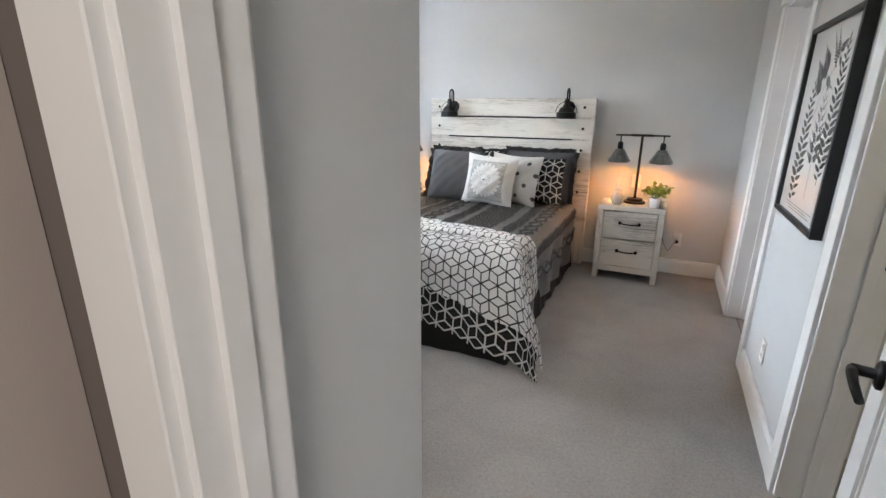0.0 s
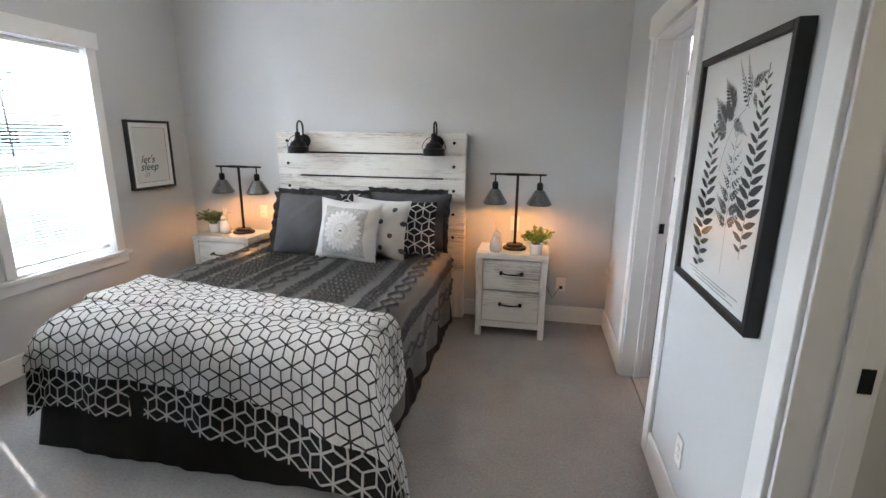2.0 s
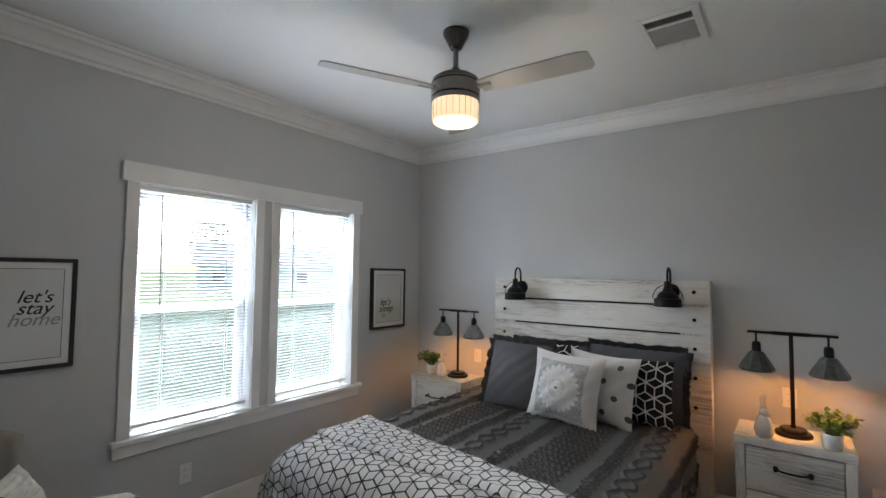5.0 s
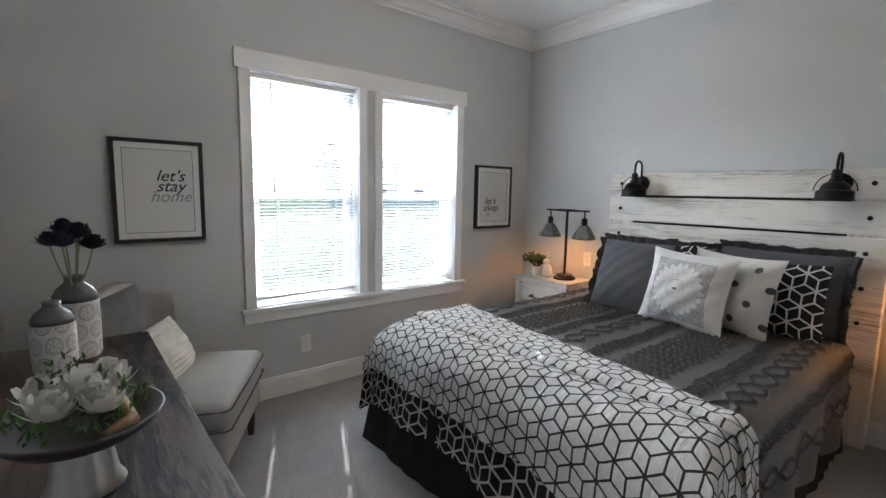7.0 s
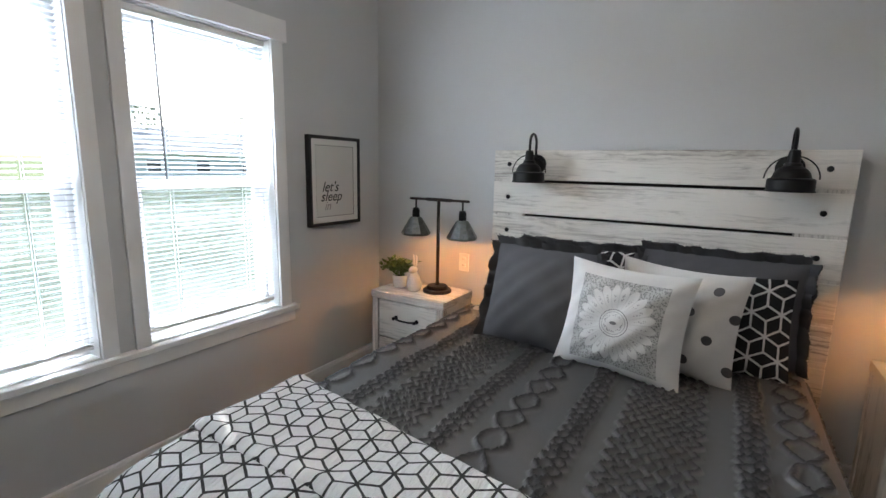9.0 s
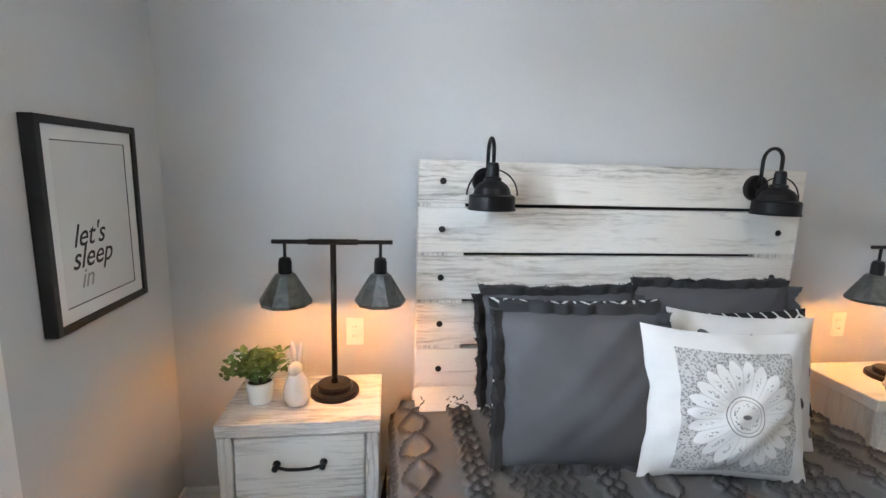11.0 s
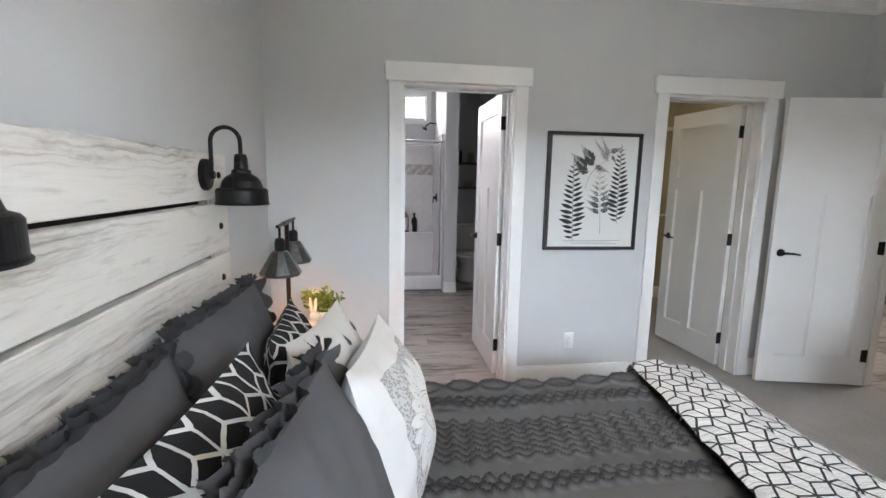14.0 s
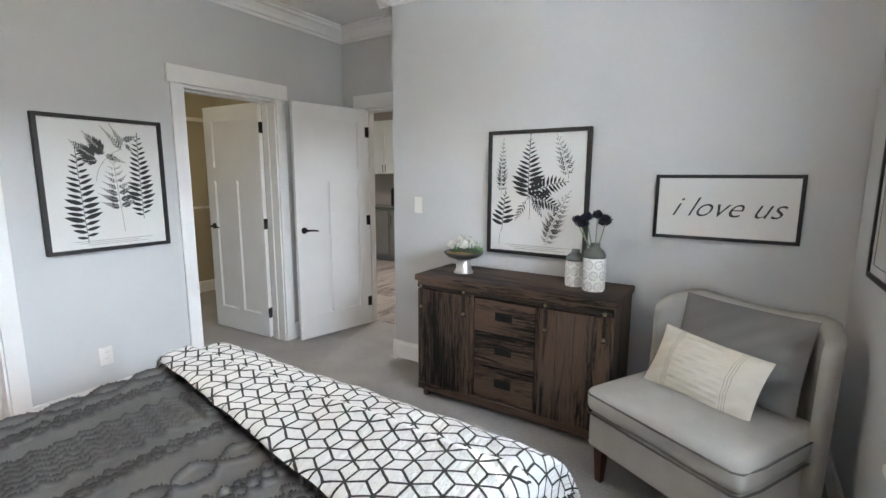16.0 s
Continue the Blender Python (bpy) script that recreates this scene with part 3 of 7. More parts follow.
def far_house(x, y, w, d, h, rz, label):
    t = thing("house", label, "house", x, y, -0.75, rz, group="houses beyond the lawn")
    part("wall", cube(-w / 2, w / 2, -d / 2, d / 2, 0, h), HOUSE_WALL, t)
    bm = bmesh.new()
    e = 0.5
    v = [bm.verts.new(p) for p in ((-w / 2 - e, -d / 2 - e, h), (w / 2 + e, -d / 2 - e, h), (w / 2 + e, d / 2 + e, h), (-w / 2 - e, d / 2 + e, h), (-w / 2 - e, 0, h + d * 0.3), (w / 2 + e, 0, h + d * 0.3))]
    for f in ((0, 1, 5, 4), (2, 3, 4, 5), (3, 0, 4), (1, 2, 5), (3, 2, 1, 0)):
        bm.faces.new([v[i] for i in f])
    part("roof", bm, HOUSE_ROOF, t)
    for k in range(4):
        cx = -w / 2 + (k + 0.5) * w / 4
        part("window", cube(cx - 0.6, cx + 0.6, -d / 2 - 0.04, -d / 2 + 0.02, 1.0, 2.3), HOUSE_PANE, t)


far_house(-52, 36, 18, 9, 3.0, 60, "single-storey pale siding house beyond the lawn")
far_house(-60, 4, 18, 9, 3.0, 95, "long pale siding house beyond the lawn")
far_house(-62, 66, 15, 9, 3.0, 50, "pale siding house with a grey roof")

LEAF_FAR = plain("tree_leaves", (0.10, 0.12, 0.07), 0.9, vary=0.3, scale=1.0)
BARK = plain("tree_bark", (0.13, 0.10, 0.08), 0.95, vary=0.2, scale=8.0, relief=0.4)


def far_tree(x, y, h, label):
    t = thing("tree", label, "tree", x, y, -0.75, random.uniform(0, 360), group="trees beyond the lawn")
    bm = bmesh.new()
    tube(bm, [(0, 0, 0), (0.1, 0, h * 0.3), (0, 0.15, h * 0.55), (0.1, 0.1, h * 0.8)], [0.22, 0.17, 0.11, 0.04], 8)
    for k in range(5):
        a, z = k * 1.3, h * (0.35 + 0.09 * k)
        tube(bm, [(0.05, 0.05, z), (0.8 * math.cos(a), 0.8 * math.sin(a), z + 0.5), (1.4 * math.cos(a), 1.4 * math.sin(a), z + 1.1)], [0.07, 0.05, 0.02], 6)
    part("trunk", bm, BARK, t)
    bm = bmesh.new()
    for k in range(420):
        a, u = random.uniform(0, 6.28), random.random()
        r = h * 0.28 * math.sqrt(random.random()) * (0.55 + 0.6 * math.sin(u * 3.0))
        c = Vector((r * math.cos(a), r * math.sin(a), h * (0.38 + 0.62 * u)))
        s = random.uniform(0.14, 0.34)
        q = Euler([random.uniform(0, 6) for _ in range(3)]).to_matrix()
        bm.faces.new([bm.verts.new(c + q @ Vector(p) * s) for p in ((-1, 0, 0.1), (0, -0.6, 0), (1, 0, 0.1), (0, 0.6, -0.1))])
    part("crown", bm, LEAF_FAR, t)


for x, y, h in ((-58, 30, 8.5), (-70, 52, 10.0), (-52, 66, 9.0), (-66, 12, 9.0)):
    far_tree(x, y, h, "broadleaf tree beyond the lawn")


# ---- bed ----
WEATHERED = wood("whitewashed_wood", (0.125, 0.105, 0.088), (0.72, 0.69, 0.645), axis=0, rough=0.6, scale=0.8, contrast=0.68, figure=1.5)
WEATHERED_Z = wood("whitewashed_wood_upright", (0.125, 0.105, 0.088), (0.72, 0.69, 0.645), axis=2, rough=0.6, scale=0.8, contrast=0.68, figure=1.5)
HX0, HX1, HY = -2.115, -0.525, 4.745
hb = thing("headboard", "whitewashed plank headboard with black bolts against the wall", "headboard", -1.32, 4.79, 0)
W2 = (HX1 - HX0) / 2
zs = [(1.346, 1.505), (1.157, 1.331), (0.970, 1.142), (0.783, 0.955), (0.596, 0.768), (0.409, 0.581)]
for lo, hi in zs:
    plank = part("plank", cube(-W2, W2, -0.045, -0.008, lo, hi, 0.003, 1), WEATHERED, hb)
    for x in (-W2 + 0.092, W2 - 0.092):
        bm = bmesh.new()
        lathe(bm, [(0.0125, 0), (0.0125, 0.003), (0.010, 0.007), (0.004, 0.009)], 14, Matrix.Translation((x, -0.0452, (lo + hi) / 2 + 0.003)) @ Matrix.Rotation(radians(90), 4, "X"))
        part("bolt", bm, BLACK_METAL, plank, "black bolt head", True)
for s in (-1, 1):
    a, b = sorted((s * W2 - s * 0.001, s * (W2 - 0.18)))
    part("stile", cube(a, b, -0.038, 0.045, 0, 1.502, 0.003), WEATHERED_Z, hb)


# Added near-black sheet: paints in the shade of the open gaps between planks.
part("back_panel", cube(-W2 + 0.17, W2 - 0.17, -0.006, 0.012, 0.42, 1.49), plain("plank_gap_shade", (0.012, 0.011, 0.010), 0.9), hb, "added dark sheet painting in the shade between the planks")


def sconce(x):
    """A black gooseneck barn lamp on the headboard."""
    t = thing("wall_sconce", "black metal gooseneck barn lamp fixed to the headboard", "lamp", x, HY, 1.43, group="headboard sconces")
    bm = lathe(bmesh.new(), [(0.052, 0), (0.052, 0.012), (0.046, 0.018), (0.016, 0.022), (0.012, 0.035)], 28, Matrix.Rotation(radians(90), 4, "X"))
    part("backplate", bm, BLACK_METAL, t, smooth=False)
    pts = [(0, -0.012, 0.0), (0, -0.022, 0.006), (0, -0.026, 0.03)] + [(0, -0.072 + 0.046 * math.cos(radians(a)), 0.108 + 0.046 * math.sin(radians(a))) for a in range(0, 181, 12)] + [(0, -0.118, 0.06)]
    part("gooseneck", tube(bmesh.new(), pts, 0.007, 10), BLACK_METAL, t, smooth=True)
    bm = bmesh.new()
    prof = [(0.010, 0.070), (0.018, 0.068), (0.0185, 0.062), (0.0205, 0.060), (0.0225, 0.020), (0.030, 0.016), (0.031, 0.006), (0.036, 0.003), (0.050, -0.006), (0.060, -0.019), (0.065, -0.034), (0.067, -0.040), (0.078, -0.044), (0.0815, -0.049), (0.0820, -0.088), (0.0855, -0.092), (0.0850, -0.096), (0.080, -0.095), (0.077, -0.088), (0.076, -0.060), (0.050, -0.030), (0.012, -0.015)]
    lathe(bm, prof, 64, Matrix.Translation((0, -0.118, 0)))
    part("shade", bm, BLACK_METAL, t, "black bell-shaped metal shade")
    part("guard_wire", tube(bmesh.new(), arc(0, -0.045, 0.091, 0, 180, 20, -0.118), 0.0028, 8), BLACK_METAL, t, smooth=True)
    return t


sconce(-1.862)
sconce(-0.752)


def cloth(name, us, vs, place, material, parent, label="", shade=None):
    """A sheet from a grid of cloth coordinates, with place(u, v) -> (x, y, z) and UVs in metres."""
    nu, nv = len(us), len(vs)
    co = [place(u, v) for v in vs for u in us]
    faces = [(j * nu + i, j * nu + i + 1, (j + 1) * nu + i + 1, (j + 1) * nu + i) for j in range(nv - 1) for i in range(nu - 1)]
    me = bpy.data.meshes.new(name)
    me.from_pydata(co, [], faces)
    uv = me.uv_layers.new(name="cloth")
    idx = np.zeros(len(me.loops), dtype=np.int32)
    me.loops.foreach_get("vertex_index", idx)
    uu = np.array([(u, v) for v in vs for u in us])
    uv.data.foreach_set("uv", uu[idx].ravel())
    if shade is not None:
        at = me.attributes.new("relief", "FLOAT", "POINT")
        at.data.foreach_set("value", np.array(shade, dtype=np.float32))
    me.polygons.foreach_set("use_smooth", [True] * len(faces))
    me.materials.append(material)
    ob = new(name, me)
    ob.parent = parent
    if label:
        ob["label"] = label
    return ob


def rhombille_material(name, ground, line, cell=0.118, width=0.034, quilt=0.5):
    """A tumbling-block line print in cloth coordinates."""
    m, tree, bsdf = base_material(name, 0.9)
    uv = tree.nodes.new("ShaderNodeUVMap")
    uv.uv_map = "cloth"
    sep = tree.nodes.new("ShaderNodeSeparateXYZ")
    tree.links.new(uv.outputs[0], sep.inputs[0])
    wob = noise_node(tree, uv.outputs[0], 30.0, 2.0)
    w = (N(tree, wob.outputs[0]) - 0.5) * 0.05
    x = N(tree, sep.outputs[0]) / cell + w
    y = N(tree, sep.outputs[1]) / cell - w
    r3 = math.sqrt(3)
    ax, ay = x.mod(1.0) - 0.5, y.mod(r3) - r3 / 2
    bx, by = (x - 0.5).mod(1.0) - 0.5, (y - r3 / 2).mod(r3) - r3 / 2
    near = (ax * ax + ay * ay).less(bx * bx + by * by)
    gx = near * ax + (-(near - 1.0)) * bx
    gy = near * ay + (-(near - 1.0)) * by
    edge = -(gx.abs().max(gx.abs() * 0.5 + gy.abs() * (r3 / 2)) - 0.5)
    d = edge
    for a in (90, 210, 330):
        c, s = math.cos(radians(a)), math.sin(radians(a))
        along = gx * c + gy * s
        across = (gx * s - gy * c).abs() + along.less(0.0) * 10.0
        d = d.min(across)
    fac = d.less(width)
    fine = noise_node(tree, uv.outputs[0], 700.0, 2.0)
    g = mix(tree, fine.outputs[0], [c * 0.86 for c in ground], [min(1, c * 1.1) for c in ground])
    l = mix(tree, fine.outputs[0], [c * 0.7 for c in line], [min(1, c * 1.3) for c in line])
    tree.links.new(mix(tree, fac, g, l), bsdf.inputs["Base Color"])
    mp = tree.nodes.new("ShaderNodeMapping")
    mp.inputs["Scale"].default_value = (70, 16, 1)
    tree.links.new(uv.outputs[0], mp.inputs["Vector"])
    puck = noise_node(tree, mp.outputs[0], 1.0, 3.0, 0.6, 0.5)
    h = N(tree, puck.outputs[0]) + N(tree, fine.outputs[0]) * 0.08
    bump(tree, bsdf, h.socket, quilt, 0.026)
    bsdf.inputs["Specular IOR Level"].default_value = 0.2
    return m


PRINT_WHITE = rhombille_material("white_block_print", (0.73, 0.72, 0.715), (0.045, 0.045, 0.045), 0.094, 0.038, 1.0)
PRINT_DARK = rhombille_material("charcoal_block_print", (0.018, 0.018, 0.018), (0.56, 0.56, 0.55), 0.098, 0.043, 0.8)
PRINT_PILLOW = rhombille_material("charcoal_pillow_print", (0.018, 0.018, 0.020), (0.60, 0.60, 0.59), 0.105, 0.040, 0.15)


def tufted_material():
    m, tree, bsdf = base_material("grey_tufted_bedspread", 0.44)
    at = tree.nodes.new("ShaderNodeAttribute")
    at.attribute_name = "relief"
    co = object_coords(tree)
    fine = noise_node(tree, co, 420.0, 3.0, 0.7)
    big = noise_node(tree, co, 3.0, 3.0)
    a = mix(tree, big.outputs[0], (0.076, 0.076, 0.077), (0.094, 0.094, 0.095))
    b = mix(tree, fine.outputs[0], (0.010, 0.010, 0.011), (0.028, 0.028, 0.030))
    gloss = (N(tree, at.outputs["Fac"]) * -0.75 + 0.95).max(0.1)
    tree.links.new(gloss.socket, bsdf.inputs["Specular IOR Level"])
    tree.links.new(mix(tree, at.outputs["Fac"], a, b), bsdf.inputs["Base Color"])
    bump(tree, bsdf, fine.outputs[0], 0.5, 0.004)
    return m


TUFTED = tufted_material()
GREY_COTTON = fabric("charcoal_cotton", (0.092, 0.092, 0.099), relief=0.15)
GREY_DUST = fabric("black_bed_skirt_cloth", (0.018, 0.018, 0.018), 500.0)
CREAM = fabric("cream_mattress_cover", (0.62, 0.58, 0.54), 300.0)

BX0, BXR, BY0, BZ = -2.185, -0.615, 2.80, 0.605       # bed box under the covers
bed = thing("bed", "queen bed made up with a grey tufted bedspread and black skirt", "bed", -1.40, 3.75, 0)
BCX, BCY = -1.40, 3.75
bm = cube(BX0 + 0.05 - BCX, BXR - 0.05 - BCX, BY0 + 0.10 - BCY, 4.70 - BCY, 0.30, BZ - 0.012, 0.05, 3)
part("mattress", bm, CREAM, bed, "cream quilted mattress", True)
part("mattress_pad", cube(BX0 + 0.055 - BCX, BXR - 0.055 - BCX, 4.52 - BCY, 4.71 - BCY, BZ - 0.03, BZ + 0.032, 0.028, 4), CREAM, bed, "cream dotted mattress pad showing at the head", True)
part("box_spring", cube(BX0 + 0.06 - BCX, BXR - 0.06 - BCX, BY0 + 0.07 - BCY, 4.70 - BCY, 0.07, 0.30, 0.02, 2), GREY_DUST, bed)
for sx in (-1, 1):
    for y in (BY0 + 0.12 - BCY, 4.6 - BCY):
        part("leg", cube(sx * 0.66 - 0.03, sx * 0.66 + 0.03, y - 0.03, y + 0.03, 0, 0.07), BLACK_METAL, bed)


def skirt_point(u, v):
    """Pleated skirt round the foot and both sides; u along, v from 0 (top) to 1 (floor)."""
    wd, ln = BXR - BX0 - 0.06, 1.86
    x0, x1, yf = BX0 + 0.03 - BCX, BXR - 0.03 - BCX, BY0 - 0.005 - BCY
    out = (0.070 + 0.045 * v if u < ln + wd else 0.012 + 0.035 * v) + 0.004 * v * math.sin(u * 46 + 2 * math.sin(u * 5)) + 0.007 * v * math.sin(u * 17 + 1.3 + math.sin(u * 7))
    if u < ln:
        x, y = x0 - out, yf + ln - u - out * u / ln
    elif u < ln + wd:
        x, y = x0 - out + (u - ln) / wd * (x1 - x0 + out + 0.012 + 0.035 * v), yf - out
    else:
        x, y = x1 + out, yf - (0.070 + 0.045 * v) * (1 - (u - ln - wd) / ln) + (u - ln - wd)
    return (x, y, 0.34 - 0.335 * v)


n = int((1.86 * 2 + BXR - BX0 - 0.06) / 0.015)
cloth("bed_skirt", [i * (1.86 * 2 + BXR - BX0 - 0.06) / n for i in range(n + 1)], [0, 0.25, 0.5, 0.75, 1], skirt_point, GREY_DUST, bed, "black gathered bed skirt")


def fall(s, edge, r=0.07):
    """Along a cloth from the middle: (run, drop) over an edge with a rounded shoulder of radius r."""
    flat = edge - r
    if s <= flat:
        return s, 0.0
    a = (s - flat) / r
    if a < math.pi / 2:
        return flat + r * math.sin(a), r * (1 - math.cos(a))
    rest = s - flat - r * math.pi / 2
    return flat + r + rest * 0.16, r + rest * 0.985


def strand(d, w):
    return np.clip(1 - (d / w) ** 2, 0, 1)


def tuft_height(X, Y):
    """Relief of tufted cables running along the bed; X across from its middle, Y along."""
    h = np.zeros_like(X)
    wob = 0.004 * np.sin(Y * 37 + X * 11) + 0.003 * np.sin(Y * 91 + 2)

    def cable(c, amp, length, w, phase=0.0):
        a = amp * np.sin(2 * np.pi * Y / length + phase) + wob
        return np.maximum(strand(X - c - a, w), strand(X - c + a, w))

    for c in (-0.735, -0.06, 0.70, 1.05, -1.05):
        h = np.maximum(h, cable(c, 0.042, 0.27, 0.0135, c * 3))
    for c in (-0.575, -0.205, 0.115, 0.575, -0.86, 0.865):
        h = np.maximum(h, cable(c - 0.012, 0.017, 0.085, 0.0115))
        h = np.maximum(h, cable(c + 0.018, 0.017, 0.085, 0.0105, 1.6))
    for c0, n in ((-0.475, 6), (0.235, 7)):
        for k in range(n):
            a = 0.013 * np.sin(2 * np.pi * Y / 0.062 + 0.5 * k) + wob
            h = np.maximum(h, 0.95 * strand(X - (c0 + 0.034 * k) - a, 0.0105))
    lump = 0.72 + 0.28 * np.sin(Y * 310 + X * 170) * np.sin(Y * 130 - X * 420)
    return h * lump


HALF = (BXR - BX0) / 2 + 0.012
us = np.arange(-1.27, 1.2701, 0.0065)
vs = np.arange(-0.92, 0.735, 0.0065)
U, V = np.meshgrid(us, vs)
H = tuft_height(U, V)
S = np.abs(U)
R = 0.075
flat = HALF - R
ang = np.clip((S - flat) / R, 0, math.pi / 2)
rest = np.clip(S - flat - R * math.pi / 2, 0, None)
run = np.where(S <= flat, S, flat + R * np.sin(ang) + rest * 0.03)
drop = np.where(S <= flat, 0, R * (1 - np.cos(ang)) + rest * 0.995)
nx, nz = np.sin(ang) * np.sign(U), np.cos(ang)
big = 0.007 * np.sin(U * 5.2 + V * 3.1) * np.sin(V * 4.3 - U * 2.0) + 0.004 * np.sin(U * 13 + 1) * np.sin(V * 11)
fold = 0.020 * np.clip(rest / 0.3, 0, 1) * np.sin(V * 15 + 0.6 * np.sin(V * 5))
lift = 0.019 * H + big
PX = np.sign(U) * run + nx * (lift + fold)
PY = V
PZ = BZ + 0.016 - drop + nz * lift
PZ = np.maximum(PZ, 0.03)
co = np.stack([PX, PY, PZ], -1).reshape(-1, 3)
nu, nv = len(us), len(vs)
me = bpy.data.meshes.new("bedspread")
jj, ii = np.meshgrid(np.arange(nv - 1), np.arange(nu - 1), indexing="ij")
q = np.stack([jj * nu + ii, jj * nu + ii + 1, (jj + 1) * nu + ii + 1, (jj + 1) * nu + ii], -1).reshape(-1, 4)
me.vertices.add(len(co))
me.vertices.foreach_set("co", co.astype(np.float32).ravel())
me.loops.add(q.size)
me.loops.foreach_set("vertex_index", q.astype(np.int32).ravel())
me.polygons.add(len(q))
me.polygons.foreach_set("loop_start", np.arange(0, q.size, 4, dtype=np.int32))
me.polygons.foreach_set("loop_total", np.full(len(q), 4, dtype=np.int32))
me.update(calc_edges=True)
at = me.attributes.new("relief", "FLOAT", "POINT")
at.data.foreach_set("value", np.clip(H * 1.3, 0, 1).astype(np.float32).ravel())
me.polygons.foreach_set("use_smooth", [True] * len(q))
me.materials.append(TUFTED)
spread = new("bedspread", me)
spread.matrix_world = pose(-1.40, 3.75 + 0.13, 0)
tagged(spread, "charcoal grey tufted bedspread with cable bands, spread over the bed", "bedspread")

# comforter folded over the foot of the bed
comforter = thing("comforter", "white and charcoal block-print comforter folded across the bed foot", "comforter", -1.40, 3.75, 0)
FOOT = 2.765


def comforter_layer(lift, flare):
    """place(u, v): u across from the middle, v along the cloth towards the foot, from the line y = 3.40."""
    half = HALF + 0.012 + lift

    def place(u, v):
        y_edge = 3.40 - FOOT + 0.03 + lift
        ry, dy = fall(v, y_edge, 0.18)
        rx, dx = fall(abs(u), half, 0.085)
        sx = 1 if u > 0 else -1
        hang = max(dx, dy) + 0.22 * min(dx, dy)
        wr = 0.006 * math.sin(u * 9 + v * 4) * math.sin(v * 12 + u * 3) + 0.0035 * math.sin(u * 31 + v * 7) * math.sin(v * 23)
        rip = 0.0
        if dy > 0.1:
            rip = (0.016 * math.sin(u * 11 + 0.8) + 0.010 * math.sin(u * 23)) * min(1, (dy - 0.1) / 0.25)
        rip2 = 0.012 * math.sin(v * 17) * min(1, max(0, dx - 0.1) / 0.25)
        corner = min(dx, dy)
        x = sx * (rx + rip2 + flare * corner * 0.35)
        kick = min(1.0, max(0.0, (u - 0.15) / 0.75)) * min(1.0, dy / 0.4)
        yy = 3.40 - ry - rip - flare * corner * 0.3 - 0.10 * kick
        x += 0.05 * kick + 0.07 * kick * kick
        z = BZ + 0.042 + lift - hang + (wr if hang < 0.12 else 0.3 * wr)
        return (x, yy - 3.75, max(z, 0.02))

    return place


def drange(a, b, step):
    n = max(2, int((b - a) / step))
    return [a + (b - a) * i / n for i in range(n + 1)]


under = comforter_layer(0.0, 0.5)
def under_end(u, v):
    return under(u, 0.42 + (v - 0.42) * (1.0 + 0.24 * max(0.0, min(1.0, (u + 0.1) / 0.9))))


cloth("under_layer", drange(-0.98, 1.05, 0.016), drange(0.42, 1.02, 0.016), under_end, PRINT_DARK, comforter, "charcoal reverse side with white block lines")
top_l = comforter_layer(0.014, 0.6)


def slanted(u, t):
    """The upper layer ends lower towards the bed's east side."""
    end = 0.855 + 0.05 * (u + 0.8) / 1.6 + (0.09 * max(0, u - 0.3) / 0.5)
    v = 0.37 + t * (end - 0.37)
    x, y, z = top_l(u, v)
    return (x, y, z)


nt = 44
us2 = drange(-0.955, 1.12, 0.016)
ob = cloth("upper_layer", us2, [i / nt for i in range(nt + 1)], slanted, PRINT_WHITE, comforter, "white quilted face with charcoal block lines")
uvl = ob.data.uv_layers["cloth"].data
for lp in ob.data.loops:
    u, t = us2[lp.vertex_index % len(us2)], (lp.vertex_index // len(us2)) / nt
    end = 0.855 + 0.05 * (u + 0.8) / 1.6 + (0.09 * max(0, u - 0.3) / 0.5)
    uvl[lp.index].uv = (u, 0.37 + t * (end - 0.37))
band = comforter_layer(0.0275, 0.3)
BAND_T = [1 - (1 - i / 48) ** 1.9 for i in range(49)]


def band_place(u, v, s):
    """The turned-back band: a soft edge towards the pillows, a thick rolled edge towards the foot."""
    x, y, z = band(u, v)
    e = (v - s) / 0.03
    if e < 1:
        z -= 0.014 * (1 - max(0, e)) ** 2
    d = max(0.0, 0.44 - v) / 0.024
    if d < 1:
        z -= 0.0105 * (1 - math.sqrt(max(0.0, 1 - (1 - d) ** 2)))
    z += 0.007 * math.exp(-((v - 0.408) / 0.016) ** 2) + 0.0015 * math.sin(u * 17 + 2 * math.sin(u * 6)) * math.exp(-((v - 0.40) / 0.05) ** 2)
    return (x, y, z)


def band_start(u):
    return 0.03 + 0.26 * max(0.0, min(1.15, (u + 0.8) / 1.55))


def band_slant(u, t):
    s = band_start(u)
    return band_place(u, s + t * (0.44 - s), s)


us3 = drange(-0.99, 1.12, 0.014)
ob = cloth("folded_band", us3, BAND_T, band_slant, PRINT_WHITE, comforter, "white quilted fold with charcoal block lines")
uvl = ob.data.uv_layers["cloth"].data
for lp in ob.data.loops:
    u, t = us3[lp.vertex_index % len(us3)], BAND_T[lp.vertex_index // len(us3)]
    uvl[lp.index].uv = (u + 0.03, band_start(u) + t * (0.44 - band_start(u)))


